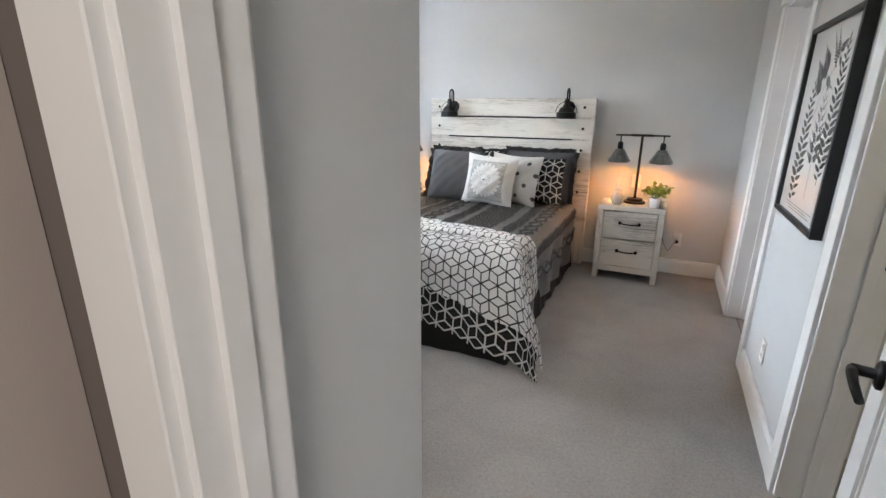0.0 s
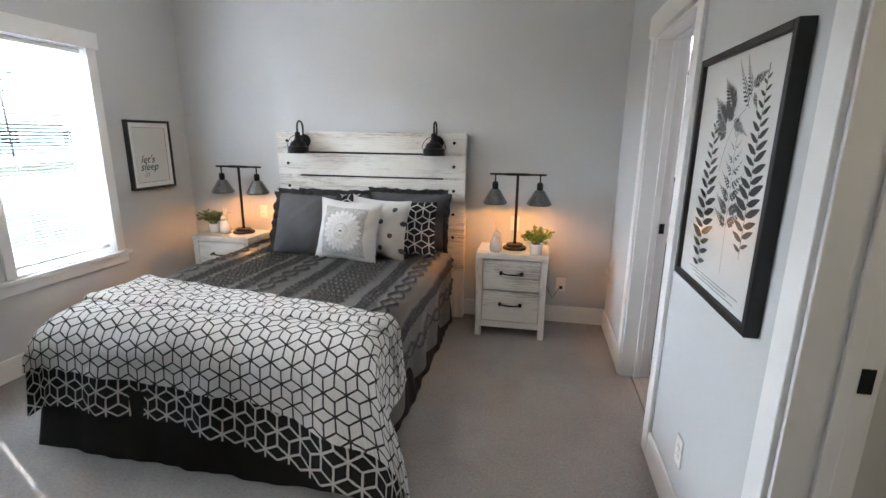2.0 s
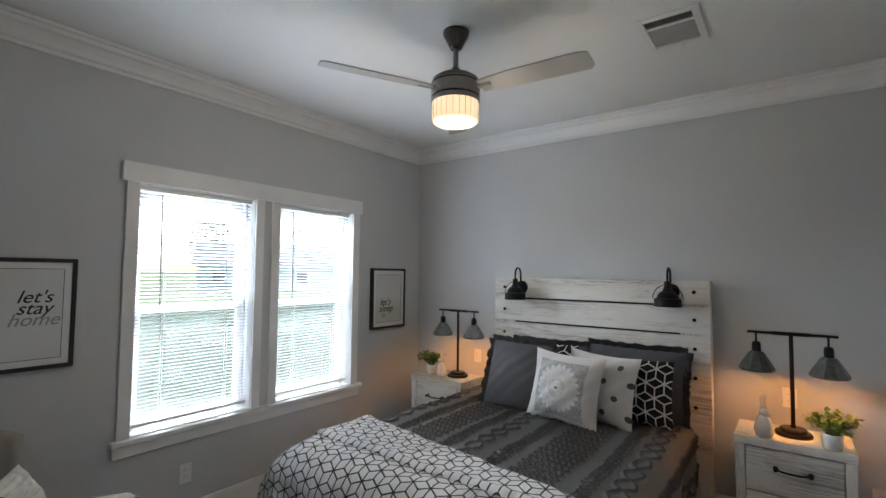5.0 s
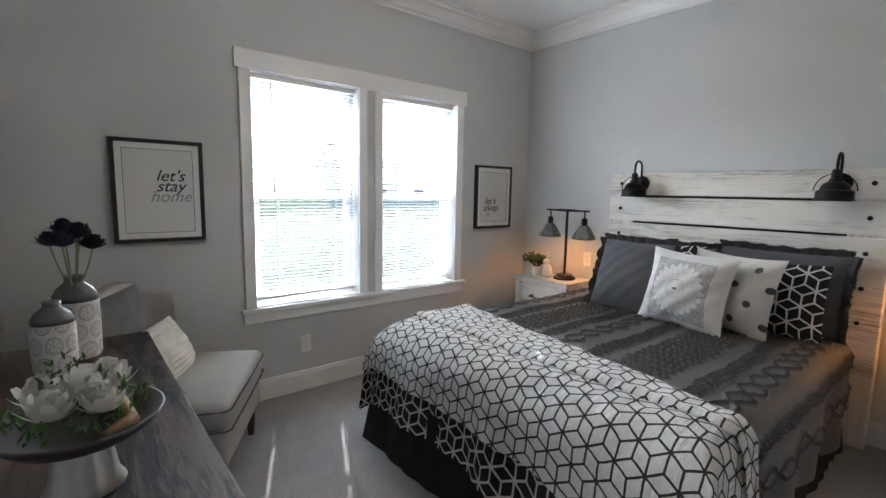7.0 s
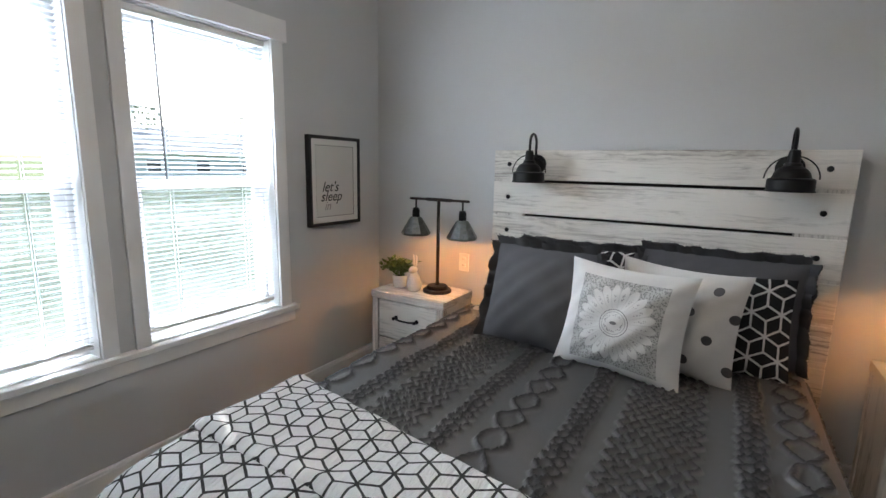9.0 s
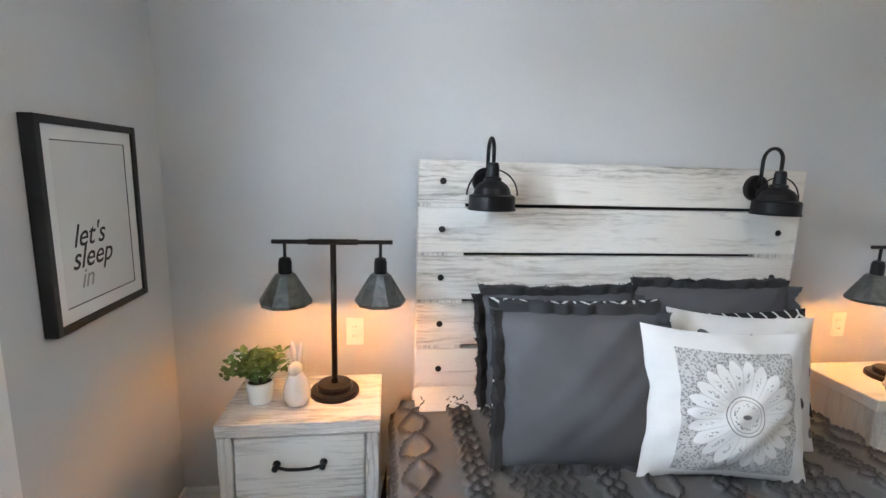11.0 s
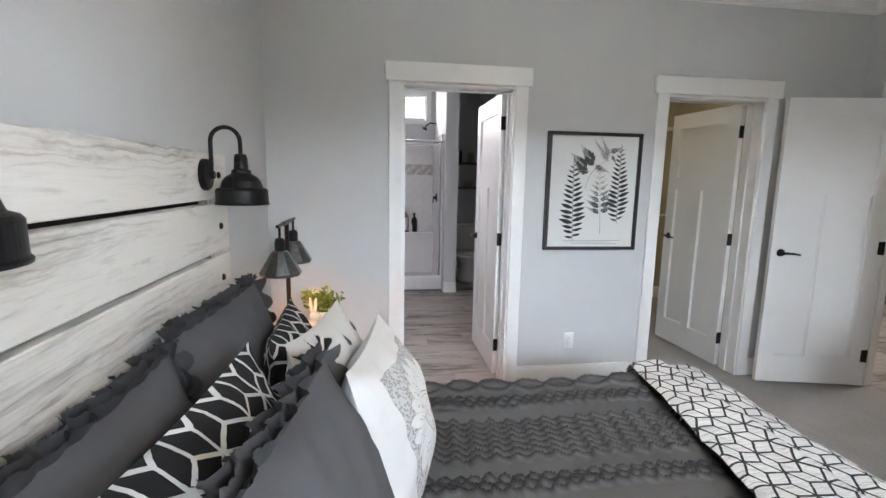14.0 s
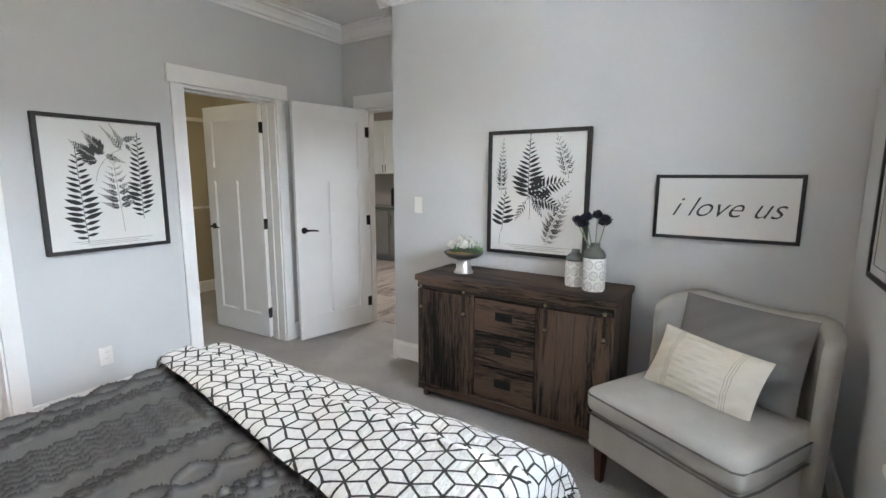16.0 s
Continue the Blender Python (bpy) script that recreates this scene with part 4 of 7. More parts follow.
# ---- pillows ----
def cushion_point(a, b, s, w, h, t, pinch, seed):
    ea, eb = abs(a), abs(b)
    x = w / 2 * a * (1 - pinch * (1 - b * b))
    z = h / 2 * b * (1 - pinch * (1 - a * a))
    body = max(0.0, (1 - ea ** 2.3)) ** 0.72 * max(0.0, (1 - eb ** 2.3)) ** 0.72
    crease = 0.0065 * math.sin(a * 7 + seed) * math.sin(b * 5 + seed * 2) + 0.0035 * math.sin((a - b) * 13 + seed)
    edge = max(ea, eb)
    crease += 0.0035 * math.sin((a if eb > ea else b) * 34 + seed) * max(0, edge - 0.55)
    return (x, s * (t / 2 * body + crease * min(1, body * 2)), z)


def cushion(name, w, h, t, material, label, x, y, z, lean, turn, roll=0.0, pinch=0.05, fringe=None, seed=1.0, category="pillow", group="", n=30):
    """An upright cushion resting on its lower edge at x, y, z, leaning back by lean degrees and turned by turn."""
    top = thing(name, label, category, group=group)
    grid = [2 * i / n - 1 for i in range(n + 1)]
    co, faces, uvs = [], [], []
    for s in (-1, 1):
        o = len(co)
        for b in grid:
            for a in grid:
                co.append(cushion_point(a, b, s, w, h, t, pinch, seed))
                uvs.append((a * w / 2, b * h / 2))
        for j in range(n):
            for i in range(n):
                f = [o + j * (n + 1) + i, o + j * (n + 1) + i + 1, o + (j + 1) * (n + 1) + i + 1, o + (j + 1) * (n + 1) + i]
                faces.append(f if s < 0 else f[::-1])
    me = bpy.data.meshes.new("cover")
    me.from_pydata(co, [], faces)
    uv = me.uv_layers.new(name="cloth")
    for lp in me.loops:
        uv.data[lp.index].uv = uvs[lp.vertex_index]
    me.polygons.foreach_set("use_smooth", [True] * len(faces))
    me.materials.append(material)
    cover = new("cover", me)
    cover.parent = top
    if fringe:
        bm = bmesh.new()
        rng = random.Random(int(seed * 100))
        for side in range(4):
            length = w if side % 2 == 0 else h
            out = Vector(((0, 0, -1), (1, 0, 0), (0, 0, 1), (-1, 0, 0))[side])
            along = Vector(((1, 0, 0), (0, 0, 1))[side % 2])
            for ply in range(3):
                steps = int(length / 0.0045)
                ph, last = rng.uniform(0, 6), None
                for k in range(steps + 1):
                    f = 2 * k / steps - 1
                    a, b = ((f, -1), (1, f), (f, 1), (-1, f))[side]
                    p = Vector(cushion_point(a, b, -1, w, h, t, pinch, seed)) - out * (0.010 - 0.003 * ply)
                    c = k * 0.34 + 1.7 * math.sin(k * 0.083 + ph) + ph
                    fan = (ply - 1) * 0.016
                    q = p + out * 0.018 + Vector((0, fan * 0.7 + 0.008 * math.sin(c), 0)) + along * (0.004 * math.cos(c))
                    e = p + out * (0.040 - 0.006 * abs(ply - 1) + 0.004 * math.sin(c * 0.7 + 1) + rng.uniform(-0.003, 0.003)) + Vector((0, fan * 1.5 + 0.014 * math.sin(c + 0.5), 0)) + along * (0.007 * math.cos(c + 0.4))
                    row = [bm.verts.new(v) for v in (p, q, e)]
                    if last:
                        bm.faces.new((last[0], row[0], row[1], last[1]))
                        bm.faces.new((last[1], row[1], row[2], last[2]))
                    last = row
                    if k % 2 == 0:
                        d = (out + along * rng.uniform(-1.2, 1.2) + Vector((0, rng.uniform(-1, 1), 0))).normalized()
                        bm.faces.new([bm.verts.new(v) for v in (e - along * 0.0012, e + along * 0.0012, e + d * rng.uniform(0.004, 0.010))])
        part("fringe", bm, fringe, top, "frayed charcoal ruffle edge", True)
    top.matrix_world = pose(x, y, z, 0, 0, turn) @ pose(0, 0, 0, -lean, 0, 0) @ pose(0, 0, h / 2 * (1 - pinch * 0.3), 0, roll, 0)
    return top


def uv_xy(tree, name="cloth"):
    uv = tree.nodes.new("ShaderNodeUVMap")
    uv.uv_map = name
    sep = tree.nodes.new("ShaderNodeSeparateXYZ")
    tree.links.new(uv.outputs[0], sep.inputs[0])
    return uv.outputs[0], N(tree, sep.outputs[0]), N(tree, sep.outputs[1])


def medallion_material():
    m, tree, bsdf = base_material("white_medallion_print", 0.9)
    uv, x, y = uv_xy(tree)
    y = y + 0.01
    r, th = (x * x + y * y).sqrt(), y.atan2(x)
    pet = 11.0
    lobe = (th * pet).cos().abs()
    outer = r.less(lobe * 0.030 + 0.128)
    vor = tree.nodes.new("ShaderNodeTexVoronoi")
    vor.inputs["Scale"].default_value = 150.0
    tree.links.new(uv, vor.inputs["Vector"])
    speck = N(tree, vor.outputs["Distance"]).less(0.45)
    field = x.abs().less(0.172) * y.abs().less(0.178) * (-(outer - 1.0)) * (speck * 0.45 + 0.34)
    mid = (r - 0.105).abs() / 0.034
    leaf = ((th * pet).sin().abs() * 0.9 + mid * mid).less(0.52) * speck
    rib = (th * pet).cos().abs().less(0.13) * r.more(0.06) * outer * 0.8
    ring = ((r - 0.056).abs().less(0.0016) * 0.8 + (r - 0.034).abs().less(0.004) * speck * 0.7 + (r - 0.046).abs().less(0.0013) * 0.6)
    core = (x * x + y * y * 4.0).sqrt().less(0.014)
    ink = (field + leaf * 0.55 + rib * 0.30 + ring + core).min(1.0)
    fine = noise_node(tree, uv, 500.0, 2.0)
    g = mix(tree, fine.outputs[0], (0.55, 0.54, 0.53), (0.65, 0.64, 0.63))
    tree.links.new(mix(tree, ink, g, (0.14, 0.14, 0.145)), bsdf.inputs["Base Color"])
    bump(tree, bsdf, fine.outputs[0], 0.15, 0.002)
    return m


def dot_material():
    m, tree, bsdf = base_material("white_dot_print", 0.9)
    uv, x, y = uv_xy(tree)
    row = (y / 0.098).floor()
    ax = (x / 0.15 + row.mod(2.0) * 0.5).mod(1.0) * 0.15 - 0.075
    ay = (y / 0.098).mod(1.0) * 0.098 - 0.049
    d = (ax * ax + ay * ay).sqrt().less(0.0185)
    fine = noise_node(tree, uv, 500.0, 2.0)
    g = mix(tree, fine.outputs[0], (0.55, 0.54, 0.53), (0.65, 0.64, 0.63))
    tree.links.new(mix(tree, d, g, (0.08, 0.08, 0.085)), bsdf.inputs["Base Color"])
    bump(tree, bsdf, fine.outputs[0], 0.15, 0.002)
    return m


FRINGE = fabric("charcoal_frayed_edge", (0.052, 0.052, 0.056), 300.0)
PZ0 = BZ + 0.012
cushion("pillow_sham", 0.61, 0.435, 0.18, GREY_COTTON, "charcoal pillow sham with frayed ruffle against the headboard", -1.575, 4.54, PZ0 - 0.01, 16, 1, fringe=FRINGE, seed=1.3, group="pillow shams")
cushion("pillow_sham", 0.64, 0.45, 0.18, GREY_COTTON, "charcoal pillow sham with frayed ruffle against the headboard", -0.965, 4.54, PZ0, 14, -3, fringe=FRINGE, seed=2.1, group="pillow shams")
cushion("print_pillow", 0.60, 0.455, 0.17, PRINT_PILLOW, "charcoal pillow with white block-line print", -1.595, 4.355, PZ0, 19, -4, fringe=None, seed=3.3, group="printed pillows")
cushion("print_pillow", 0.50, 0.40, 0.17, PRINT_PILLOW, "charcoal pillow with white block-line print", -0.935, 4.38, PZ0, 14, 4, fringe=None, seed=4.7, group="printed pillows")
cushion("throw_pillow", 0.49, 0.46, 0.19, GREY_COTTON, "plain charcoal square pillow with frayed edge", -1.655, 4.185, PZ0 + 0.004, 18, -6, fringe=FRINGE, seed=5.2, group="throw pillows")
cushion("throw_pillow", 0.48, 0.44, 0.21, dot_material(), "white square pillow with dark grey dots", -1.10, 4.245, PZ0, 15, -9, 2, pinch=0.085, seed=6.4, group="throw pillows")
cushion("throw_pillow", 0.49, 0.44, 0.22, medallion_material(), "white square pillow with grey flower medallion", -1.268, 4.10, PZ0, 15, -7, 2, pinch=0.09, seed=7.9, group="throw pillows")


# ---- bedside ----
def bar_pull(parent, x, y, z, half=0.075):
    """A black arched bar pull facing -y."""
    bm = bmesh.new()
    tube(bm, [(x - half, y - 0.022, z + 0.002), (x - half * 0.5, y - 0.028, z - 0.004), (x, y - 0.029, z - 0.005), (x + half * 0.5, y - 0.028, z - 0.004), (x + half, y - 0.022, z + 0.002)], 0.0055, 10)
    for s in (-1, 1):
        lathe(bm, [(0.013, 0), (0.013, 0.004), (0.007, 0.008), (0.007, 0.02), (0.010, 0.024), (0.010, 0.032), (0.004, 0.035)], 14, Matrix.Translation((x + s * half, y, z)) @ Matrix.Rotation(radians(90), 4, "X"))
    return part("pull", bm, BLACK_METAL, parent, "black arched bar pull", True)


def nightstand(x, y, label):
    """Two-drawer stand; x, y is the middle of its footprint; it faces -y."""
    t = thing("nightstand", label, "nightstand", x, y, 0, group="bedside stands")
    w, d, h = 0.515, 0.34, 0.655
    part("top", cube(-w / 2 - 0.004, w / 2 + 0.004, -d / 2 - 0.006, d / 2, h - 0.045, h, 0.003), WEATHERED, t)
    for sx in (-1, 1):
        a, b = sorted((sx * w / 2, sx * (w / 2 - 0.045)))
        part("front_post", cube(a, b, -d / 2, -d / 2 + 0.045, 0, h - 0.046, 0.003), WEATHERED_Z, t)
        part("back_post", cube(a, b, d / 2 - 0.045, d / 2 - 0.002, 0, h - 0.046, 0.003), WEATHERED_Z, t)
        c, e = sorted((sx * (w / 2 - 0.004), sx * (w / 2 - 0.022)))
        part("side_panel", cube(c, e, -d / 2 + 0.045, d / 2 - 0.045, 0.08, h - 0.046), WEATHERED_Z, t)
    part("back_panel", cube(-w / 2 + 0.045, w / 2 - 0.045, d / 2 - 0.02, d / 2 - 0.008, 0.08, h - 0.046), WEATHERED, t)
    part("bottom_rail", cube(-w / 2 + 0.045, w / 2 - 0.045, -d / 2 + 0.006, -d / 2 + 0.03, 0.075, 0.125, 0.002), WEATHERED, t)
    part("bottom_panel", cube(-w / 2 + 0.03, w / 2 - 0.03, -d / 2 + 0.03, d / 2 - 0.03, 0.09, 0.105), WEATHERED, t)
    for lo, hi in ((0.13, 0.362), (0.370, 0.603)):
        dr = part("drawer", cube(-w / 2 + 0.049, w / 2 - 0.049, -d / 2 + 0.004, -d / 2 + 0.03, lo, hi, 0.004), WEATHERED, t)
        bar_pull(dr, 0, -d / 2 + 0.004, (lo + hi) / 2 + 0.02)
        part("drawer_box", cube(-w / 2 + 0.055, w / 2 - 0.055, -d / 2 + 0.03, d / 2 - 0.03, lo + 0.02, hi - 0.03), WEATHERED, dr)
    return t


nightstand(-0.122, 4.605, "whitewashed two-drawer nightstand beside the bed")
nightstand(-2.508, 4.605, "whitewashed two-drawer nightstand near the window")


def galvanised():
    m, tree, bsdf = base_material("galvanised_shade_metal", 0.33, 0.85)
    co = object_coords(tree)
    vor = tree.nodes.new("ShaderNodeTexVoronoi")
    vor.inputs["Scale"].default_value = 60.0
    tree.links.new(co, vor.inputs["Vector"])
    nz = noise_node(tree, co, 25.0, 5.0)
    f = N(tree, vor.outputs["Color"]) * 0.4 + N(tree, nz.outputs[0]) * 0.6
    tree.links.new(ramp(tree, f.socket, [(0.25, (0.11, 0.118, 0.115)), (0.75, (0.19, 0.20, 0.195))]), bsdf.inputs["Base Color"])
    return m


GALVANISED = galvanised()
BRONZE = plain("dark_bronze_metal", (0.020, 0.015, 0.013), 0.38, 0.6, vary=0.2, scale=30.0)


def glow(name, colour, strength):
    m, tree, bsdf = base_material(name, 0.3)
    bsdf.inputs["Base Color"].default_value = (*colour, 1)
    bsdf.inputs["Emission Color"].default_value = (*colour, 1)
    bsdf.inputs["Emission Strength"].default_value = strength
    return m


BULB = glow("warm_bulb_glass", (1.0, 0.52, 0.18), 9.0)


def table_lamp(x, y, z, label, watts):
    t = thing("table_lamp", label, "lamp", x, y, z, 0, group="bedside lamps")
    part("base", lathe(bmesh.new(), [(0.088, 0), (0.088, 0.012), (0.084, 0.018), (0.064, 0.020), (0.064, 0.034), (0.058, 0.040), (0.014, 0.042), (0.011, 0.06)], 40), BRONZE, t)
    part("pole", tube(bmesh.new(), [(0, 0, 0.03), (0, 0, 0.552)], 0.0105, 14), BRONZE, t, smooth=True)
    bm = tube(bmesh.new(), [(-0.205, 0, 0.558), (0.205, 0, 0.558)], 0.0075, 12)
    tube(bm, [(-0.085, 0, 0.558), (0.085, 0, 0.558)], 0.0105, 12)
    part("crossbar", bm, BRONZE, t)
    for sx in (-1, 1):
        cx = sx * 0.163
        bm = tube(bmesh.new(), [(cx, 0, 0.555), (cx, 0, 0.50)], 0.0055, 10)
        lathe(bm, [(0.0225, 0.443), (0.0225, 0.488), (0.020, 0.494), (0.020, 0.500), (0.008, 0.505)], 20, Matrix.Translation((cx, 0, 0)))
        sock = part("socket", bm, BLACK_METAL, t)
        bm = bmesh.new()
        seg = 10
        lathe(bm, [(0.030, 0.447), (0.038, 0.440), (0.091, 0.350), (0.087, 0.338), (0.083, 0.340), (0.085, 0.349), (0.034, 0.434), (0.026, 0.440)], seg, Matrix.Translation((cx, 0, 0)))
        part("shade", bm, GALVANISED, t, "ten-sided galvanised metal shade")
        bm = lathe(bmesh.new(), [(0.012, 0.435), (0.013, 0.425), (0.020, 0.415), (0.021, 0.405), (0.016, 0.398), (0.006, 0.395)], 18, Matrix.Translation((cx, 0, 0)))
        part("bulb", bm, BULB, sock, "glowing amber bulb", True)
        lamp("lamp_bulb_light", "POINT", pose(x + cx, y, z + 0.378), watts, (1.0, 0.38, 0.085), radius=0.02)
    return t


table_lamp(-0.115, 4.61, 0.655, "black T-bar table lamp with two galvanised shades, switched on", 1.3)
table_lamp(-2.415, 4.63, 0.655, "black T-bar table lamp with two galvanised shades, switched on", 1.3)

LEAF_GREEN = plain("plant_leaf", (0.09, 0.16, 0.045), 0.55, vary=0.45, scale=40.0, relief=0.02)
LEAF_LIME = plain("yellow_green_leaf", (0.20, 0.27, 0.04), 0.55, vary=0.45, scale=40.0, relief=0.02)
POT_WHITE = plain("white_glazed_pot", (0.76, 0.75, 0.73), 0.25, vary=0.03, relief=0.02, coat=0.3)
SOIL = plain("potting_soil", (0.04, 0.03, 0.022), 1.0, vary=0.4, scale=60.0, relief=0.5)


def leaf(bm, c, d, up, ln, wd):
    d = d.normalized()
    s = d.cross(up).normalized()
    n = s.cross(d).normalized()
    q = [bm.verts.new(c + d * (ln * a) + s * (wd * b) + n * (ln * e)) for a, b, e in ((0, 0, 0), (0.35, -0.5, 0.06), (0.75, -0.38, 0.03), (1, 0, -0.06), (0.75, 0.38, 0.03), (0.35, 0.5, 0.06), (0.5, 0, -0.01))]
    for i, j in ((0, 1), (1, 2), (2, 3), (3, 4), (4, 5), (5, 0)):
        bm.faces.new((q[i], q[j], q[6]))


def pot_plant(x, y, z, label, material, seed, spread=0.122, tall=0.125):
    t = thing("potted_plant", label, "plant", x, y, z, group="bedside plants")
    part("pot", lathe(bmesh.new(), [(0.036, 0), (0.040, 0.004), (0.046, 0.070), (0.047, 0.078), (0.043, 0.079), (0.041, 0.068)], 32), POT_WHITE, t, "white ceramic pot", True)
    part("soil", lathe(bmesh.new(), [(0.040, 0.058), (0.041, 0.068), (0.02, 0.072)], 18), SOIL, t)
    rng = random.Random(seed)
    stems, leaves = bmesh.new(), bmesh.new()
    for k in range(48):
        a, r = rng.uniform(0, 6.28), spread * math.sqrt(rng.random())
        p0 = Vector((0.015 * math.cos(a), 0.015 * math.sin(a), 0.068))
        p2 = Vector((r * math.cos(a), r * math.sin(a), 0.075 + tall * rng.uniform(0.35, 1.0) * (1 - 0.35 * (r / spread) ** 2)))
        p1 = (p0 + p2) / 2 + Vector((0, 0, 0.02))
        tube(stems, [p0, p1, p2], 0.0012, 5)
        for i in range(9):
            f = 0.35 + 0.65 * i / 8
            c = p0.lerp(p1, min(1, f * 2)) if f < 0.5 else p1.lerp(p2, f * 2 - 1)
            d = Vector((rng.uniform(-1, 1), rng.uniform(-1, 1), rng.uniform(-0.2, 0.9)))
            leaf(leaves, c, d, Vector((rng.uniform(-0.3, 0.3), rng.uniform(-0.3, 0.3), 1)), rng.uniform(0.019, 0.034), rng.uniform(0.016, 0.025))
    part("stems", stems, material, t)
    part("foliage", leaves, material, t, "small rounded green leaves")


pot_plant(0.045, 4.475, 0.655, "small bushy green plant in a white pot on the nightstand", LEAF_LIME, 3)
pot_plant(-2.665, 4.585, 0.655, "small leafy green plant in a white pot on the nightstand", LEAF_GREEN, 8)

CERAMIC = plain("cream_glazed_ceramic", (0.72, 0.66, 0.60), 0.22, vary=0.05, scale=14.0, relief=0.02, coat=0.4)


def bunny(x, y, z, turn, label):
    """A ceramic rabbit ornament in one mesh."""
    bm = bmesh.new()
    lathe(bm, [(0.022, 0), (0.034, 0.006), (0.041, 0.03), (0.040, 0.055), (0.030, 0.085), (0.018, 0.105), (0.010, 0.112)], 24)
    m = Matrix.Translation((0, -0.006, 0.118)) @ Matrix.Diagonal((0.021, 0.026, 0.022, 1))
    bmesh.ops.create_uvsphere(bm, u_segments=20, v_segments=12, radius=1.0, matrix=m)
    for s in (-1, 1):
        m = Matrix.Translation((s * 0.011, 0.004, 0.165)) @ Matrix.Rotation(radians(s * 7), 4, "Y") @ Matrix.Diagonal((0.0085, 0.006, 0.036, 1))
        bmesh.ops.create_uvsphere(bm, u_segments=12, v_segments=10, radius=1.0, matrix=m)
    m = Matrix.Translation((0, 0.036, 0.03)) @ Matrix.Diagonal((0.012, 0.012, 0.012, 1))
    bmesh.ops.create_uvsphere(bm, u_segments=12, v_segments=8, radius=1.0, matrix=m)
    ob = part("rabbit_figurine", bm, CERAMIC, None, "", True)
    ob.matrix_world = pose(x, y, z, 0, 0, turn) @ Matrix.Scale(1.12, 4)
    return tagged(ob, label, "figurine", "rabbit figurines")


bunny(-0.245, 4.475, 0.655, 60, "cream glazed rabbit figurine beside the lamp")
bunny(-2.535, 4.555, 0.655, -20, "cream glazed rabbit figurine beside the lamp")


# ---- pictures ----
def paper_material(name, colour, coat=1.0):
    m = plain(name, colour, 0.8, vary=0.02, scale=3.0, relief=0.0)
    b = m.node_tree.nodes["Principled BSDF"]
    b.inputs["Coat Weight"].default_value = coat
    b.inputs["Coat Roughness"].default_value = 0.03
    b.inputs["Coat IOR"].default_value = 1.5
    return m


PAPER = paper_material("glazed_print_paper", (0.66, 0.66, 0.65))
MAT_BOARD = paper_material("glazed_mat_board", (0.74, 0.74, 0.73))
INK = paper_material("black_ink", (0.018, 0.019, 0.020))
INK_SOFT = paper_material("grey_ink", (0.045, 0.047, 0.048))
INK_PALE = paper_material("pale_grey_ink", (0.30, 0.30, 0.30))


import itertools

layer = itertools.count()


def stem_points(x, z, ang, ln, n, bend):
    p, a, pts = Vector((x, z)), radians(ang), []
    for i in range(n + 1):
        pts.append((p.copy(), a))
        p = p + Vector((math.sin(a), math.cos(a))) * (ln / n)
        a += radians(bend) / n
    return pts


def flat(bm, ps):
    y = -0.0246 - 0.0000012 * next(layer)
    bm.faces.new([bm.verts.new((q.x, y, q.y)) for q in ps])


def blade(bm, p, a, k, fat, hook=0.0):
    """One pointed leaflet of length k from p along the angle a."""
    d = Vector((math.sin(a), math.cos(a)))
    q = Vector((d.y, -d.x))
    up = []
    down = []
    fat *= 1.1
    for f, w in ((0.0, 0.12), (0.15, 0.70), (0.38, 1.0), (0.62, 0.85), (0.84, 0.45)):
        c = p + d * (k * f) + q * (hook * k * f * f)
        up.append(c + q * (w * fat * k))
        down.append(c - q * (w * fat * k))
    flat(bm, up + [p + d * k + q * (hook * k)] + down[::-1])


def stem(bm, pts, w):
    for (p0, a0), (p1, a1) in zip(pts, pts[1:]):
        s = Vector((math.cos(a0), -math.sin(a0))) * w
        flat(bm, [p0 - s, p0 + s, p1 + s, p1 - s])


def envelope(g, kind):
    if kind == "tri":
        return min(1.0, 0.55 + 3.0 * g) * (1.04 - g) ** 0.9
    return min(1.0, 0.45 + 2.4 * g) * (1.03 - g) ** 0.55


def frond(bm, x, z, ang, ln, wd, n, rng, bend=0.0, bare=0.1, fat=0.17, spread=60, shape="tri", w=0.0011):
    """A flat frond: a curved stalk with paired pointed leaflets."""
    pts = stem_points(x, z, ang, ln, n * 2, bend)
    stem(bm, pts, w)
    for i in range(0, len(pts), 2):
        g = (i / (2 * n) - bare) / (1 - bare)
        if g < 0:
            continue
        k = wd * envelope(g, shape)
        p, a = pts[i]
        if i >= 2 * n - 1:
            blade(bm, p, a, max(k, wd * 0.2), fat)
            continue
        for sd in (-1, 1):
            blade(bm, p + Vector((math.sin(a), math.cos(a))) * (0.2 * sd * ln / n), a + sd * radians(spread - 16 * g + rng.uniform(-4, 4)), k * rng.uniform(0.9, 1.06), fat * rng.uniform(0.9, 1.1), -sd * 0.10)


def bipinnate(bm, x, z, ang, ln, wd, n, rng, bend=0.0, bare=0.1, sub=8, fat=0.2, spread=62, shape="tri", leaf=0.22):
    """A frond whose side branches carry leaflets of their own."""
    pts = stem_points(x, z, ang, ln, n * 2, bend)
    stem(bm, pts, 0.0010)
    for i in range(0, len(pts), 2):
        g = (i / (2 * n) - bare) / (1 - bare)
        if g < 0:
            continue
        k = wd * envelope(g, shape)
        p, a = pts[i]
        m = max(3, int(sub * k / wd))
        for sd in ((-1, 1) if i < 2 * n - 1 else (0,)):
            frond(bm, p.x, p.y, math.degrees(a) + sd * (spread - 18 * g + rng.uniform(-5, 5)), max(k, 0.02), max(k * leaf, 0.007), m, rng, -sd * 14, 0.05, fat, 56, "tri", 0.0006)


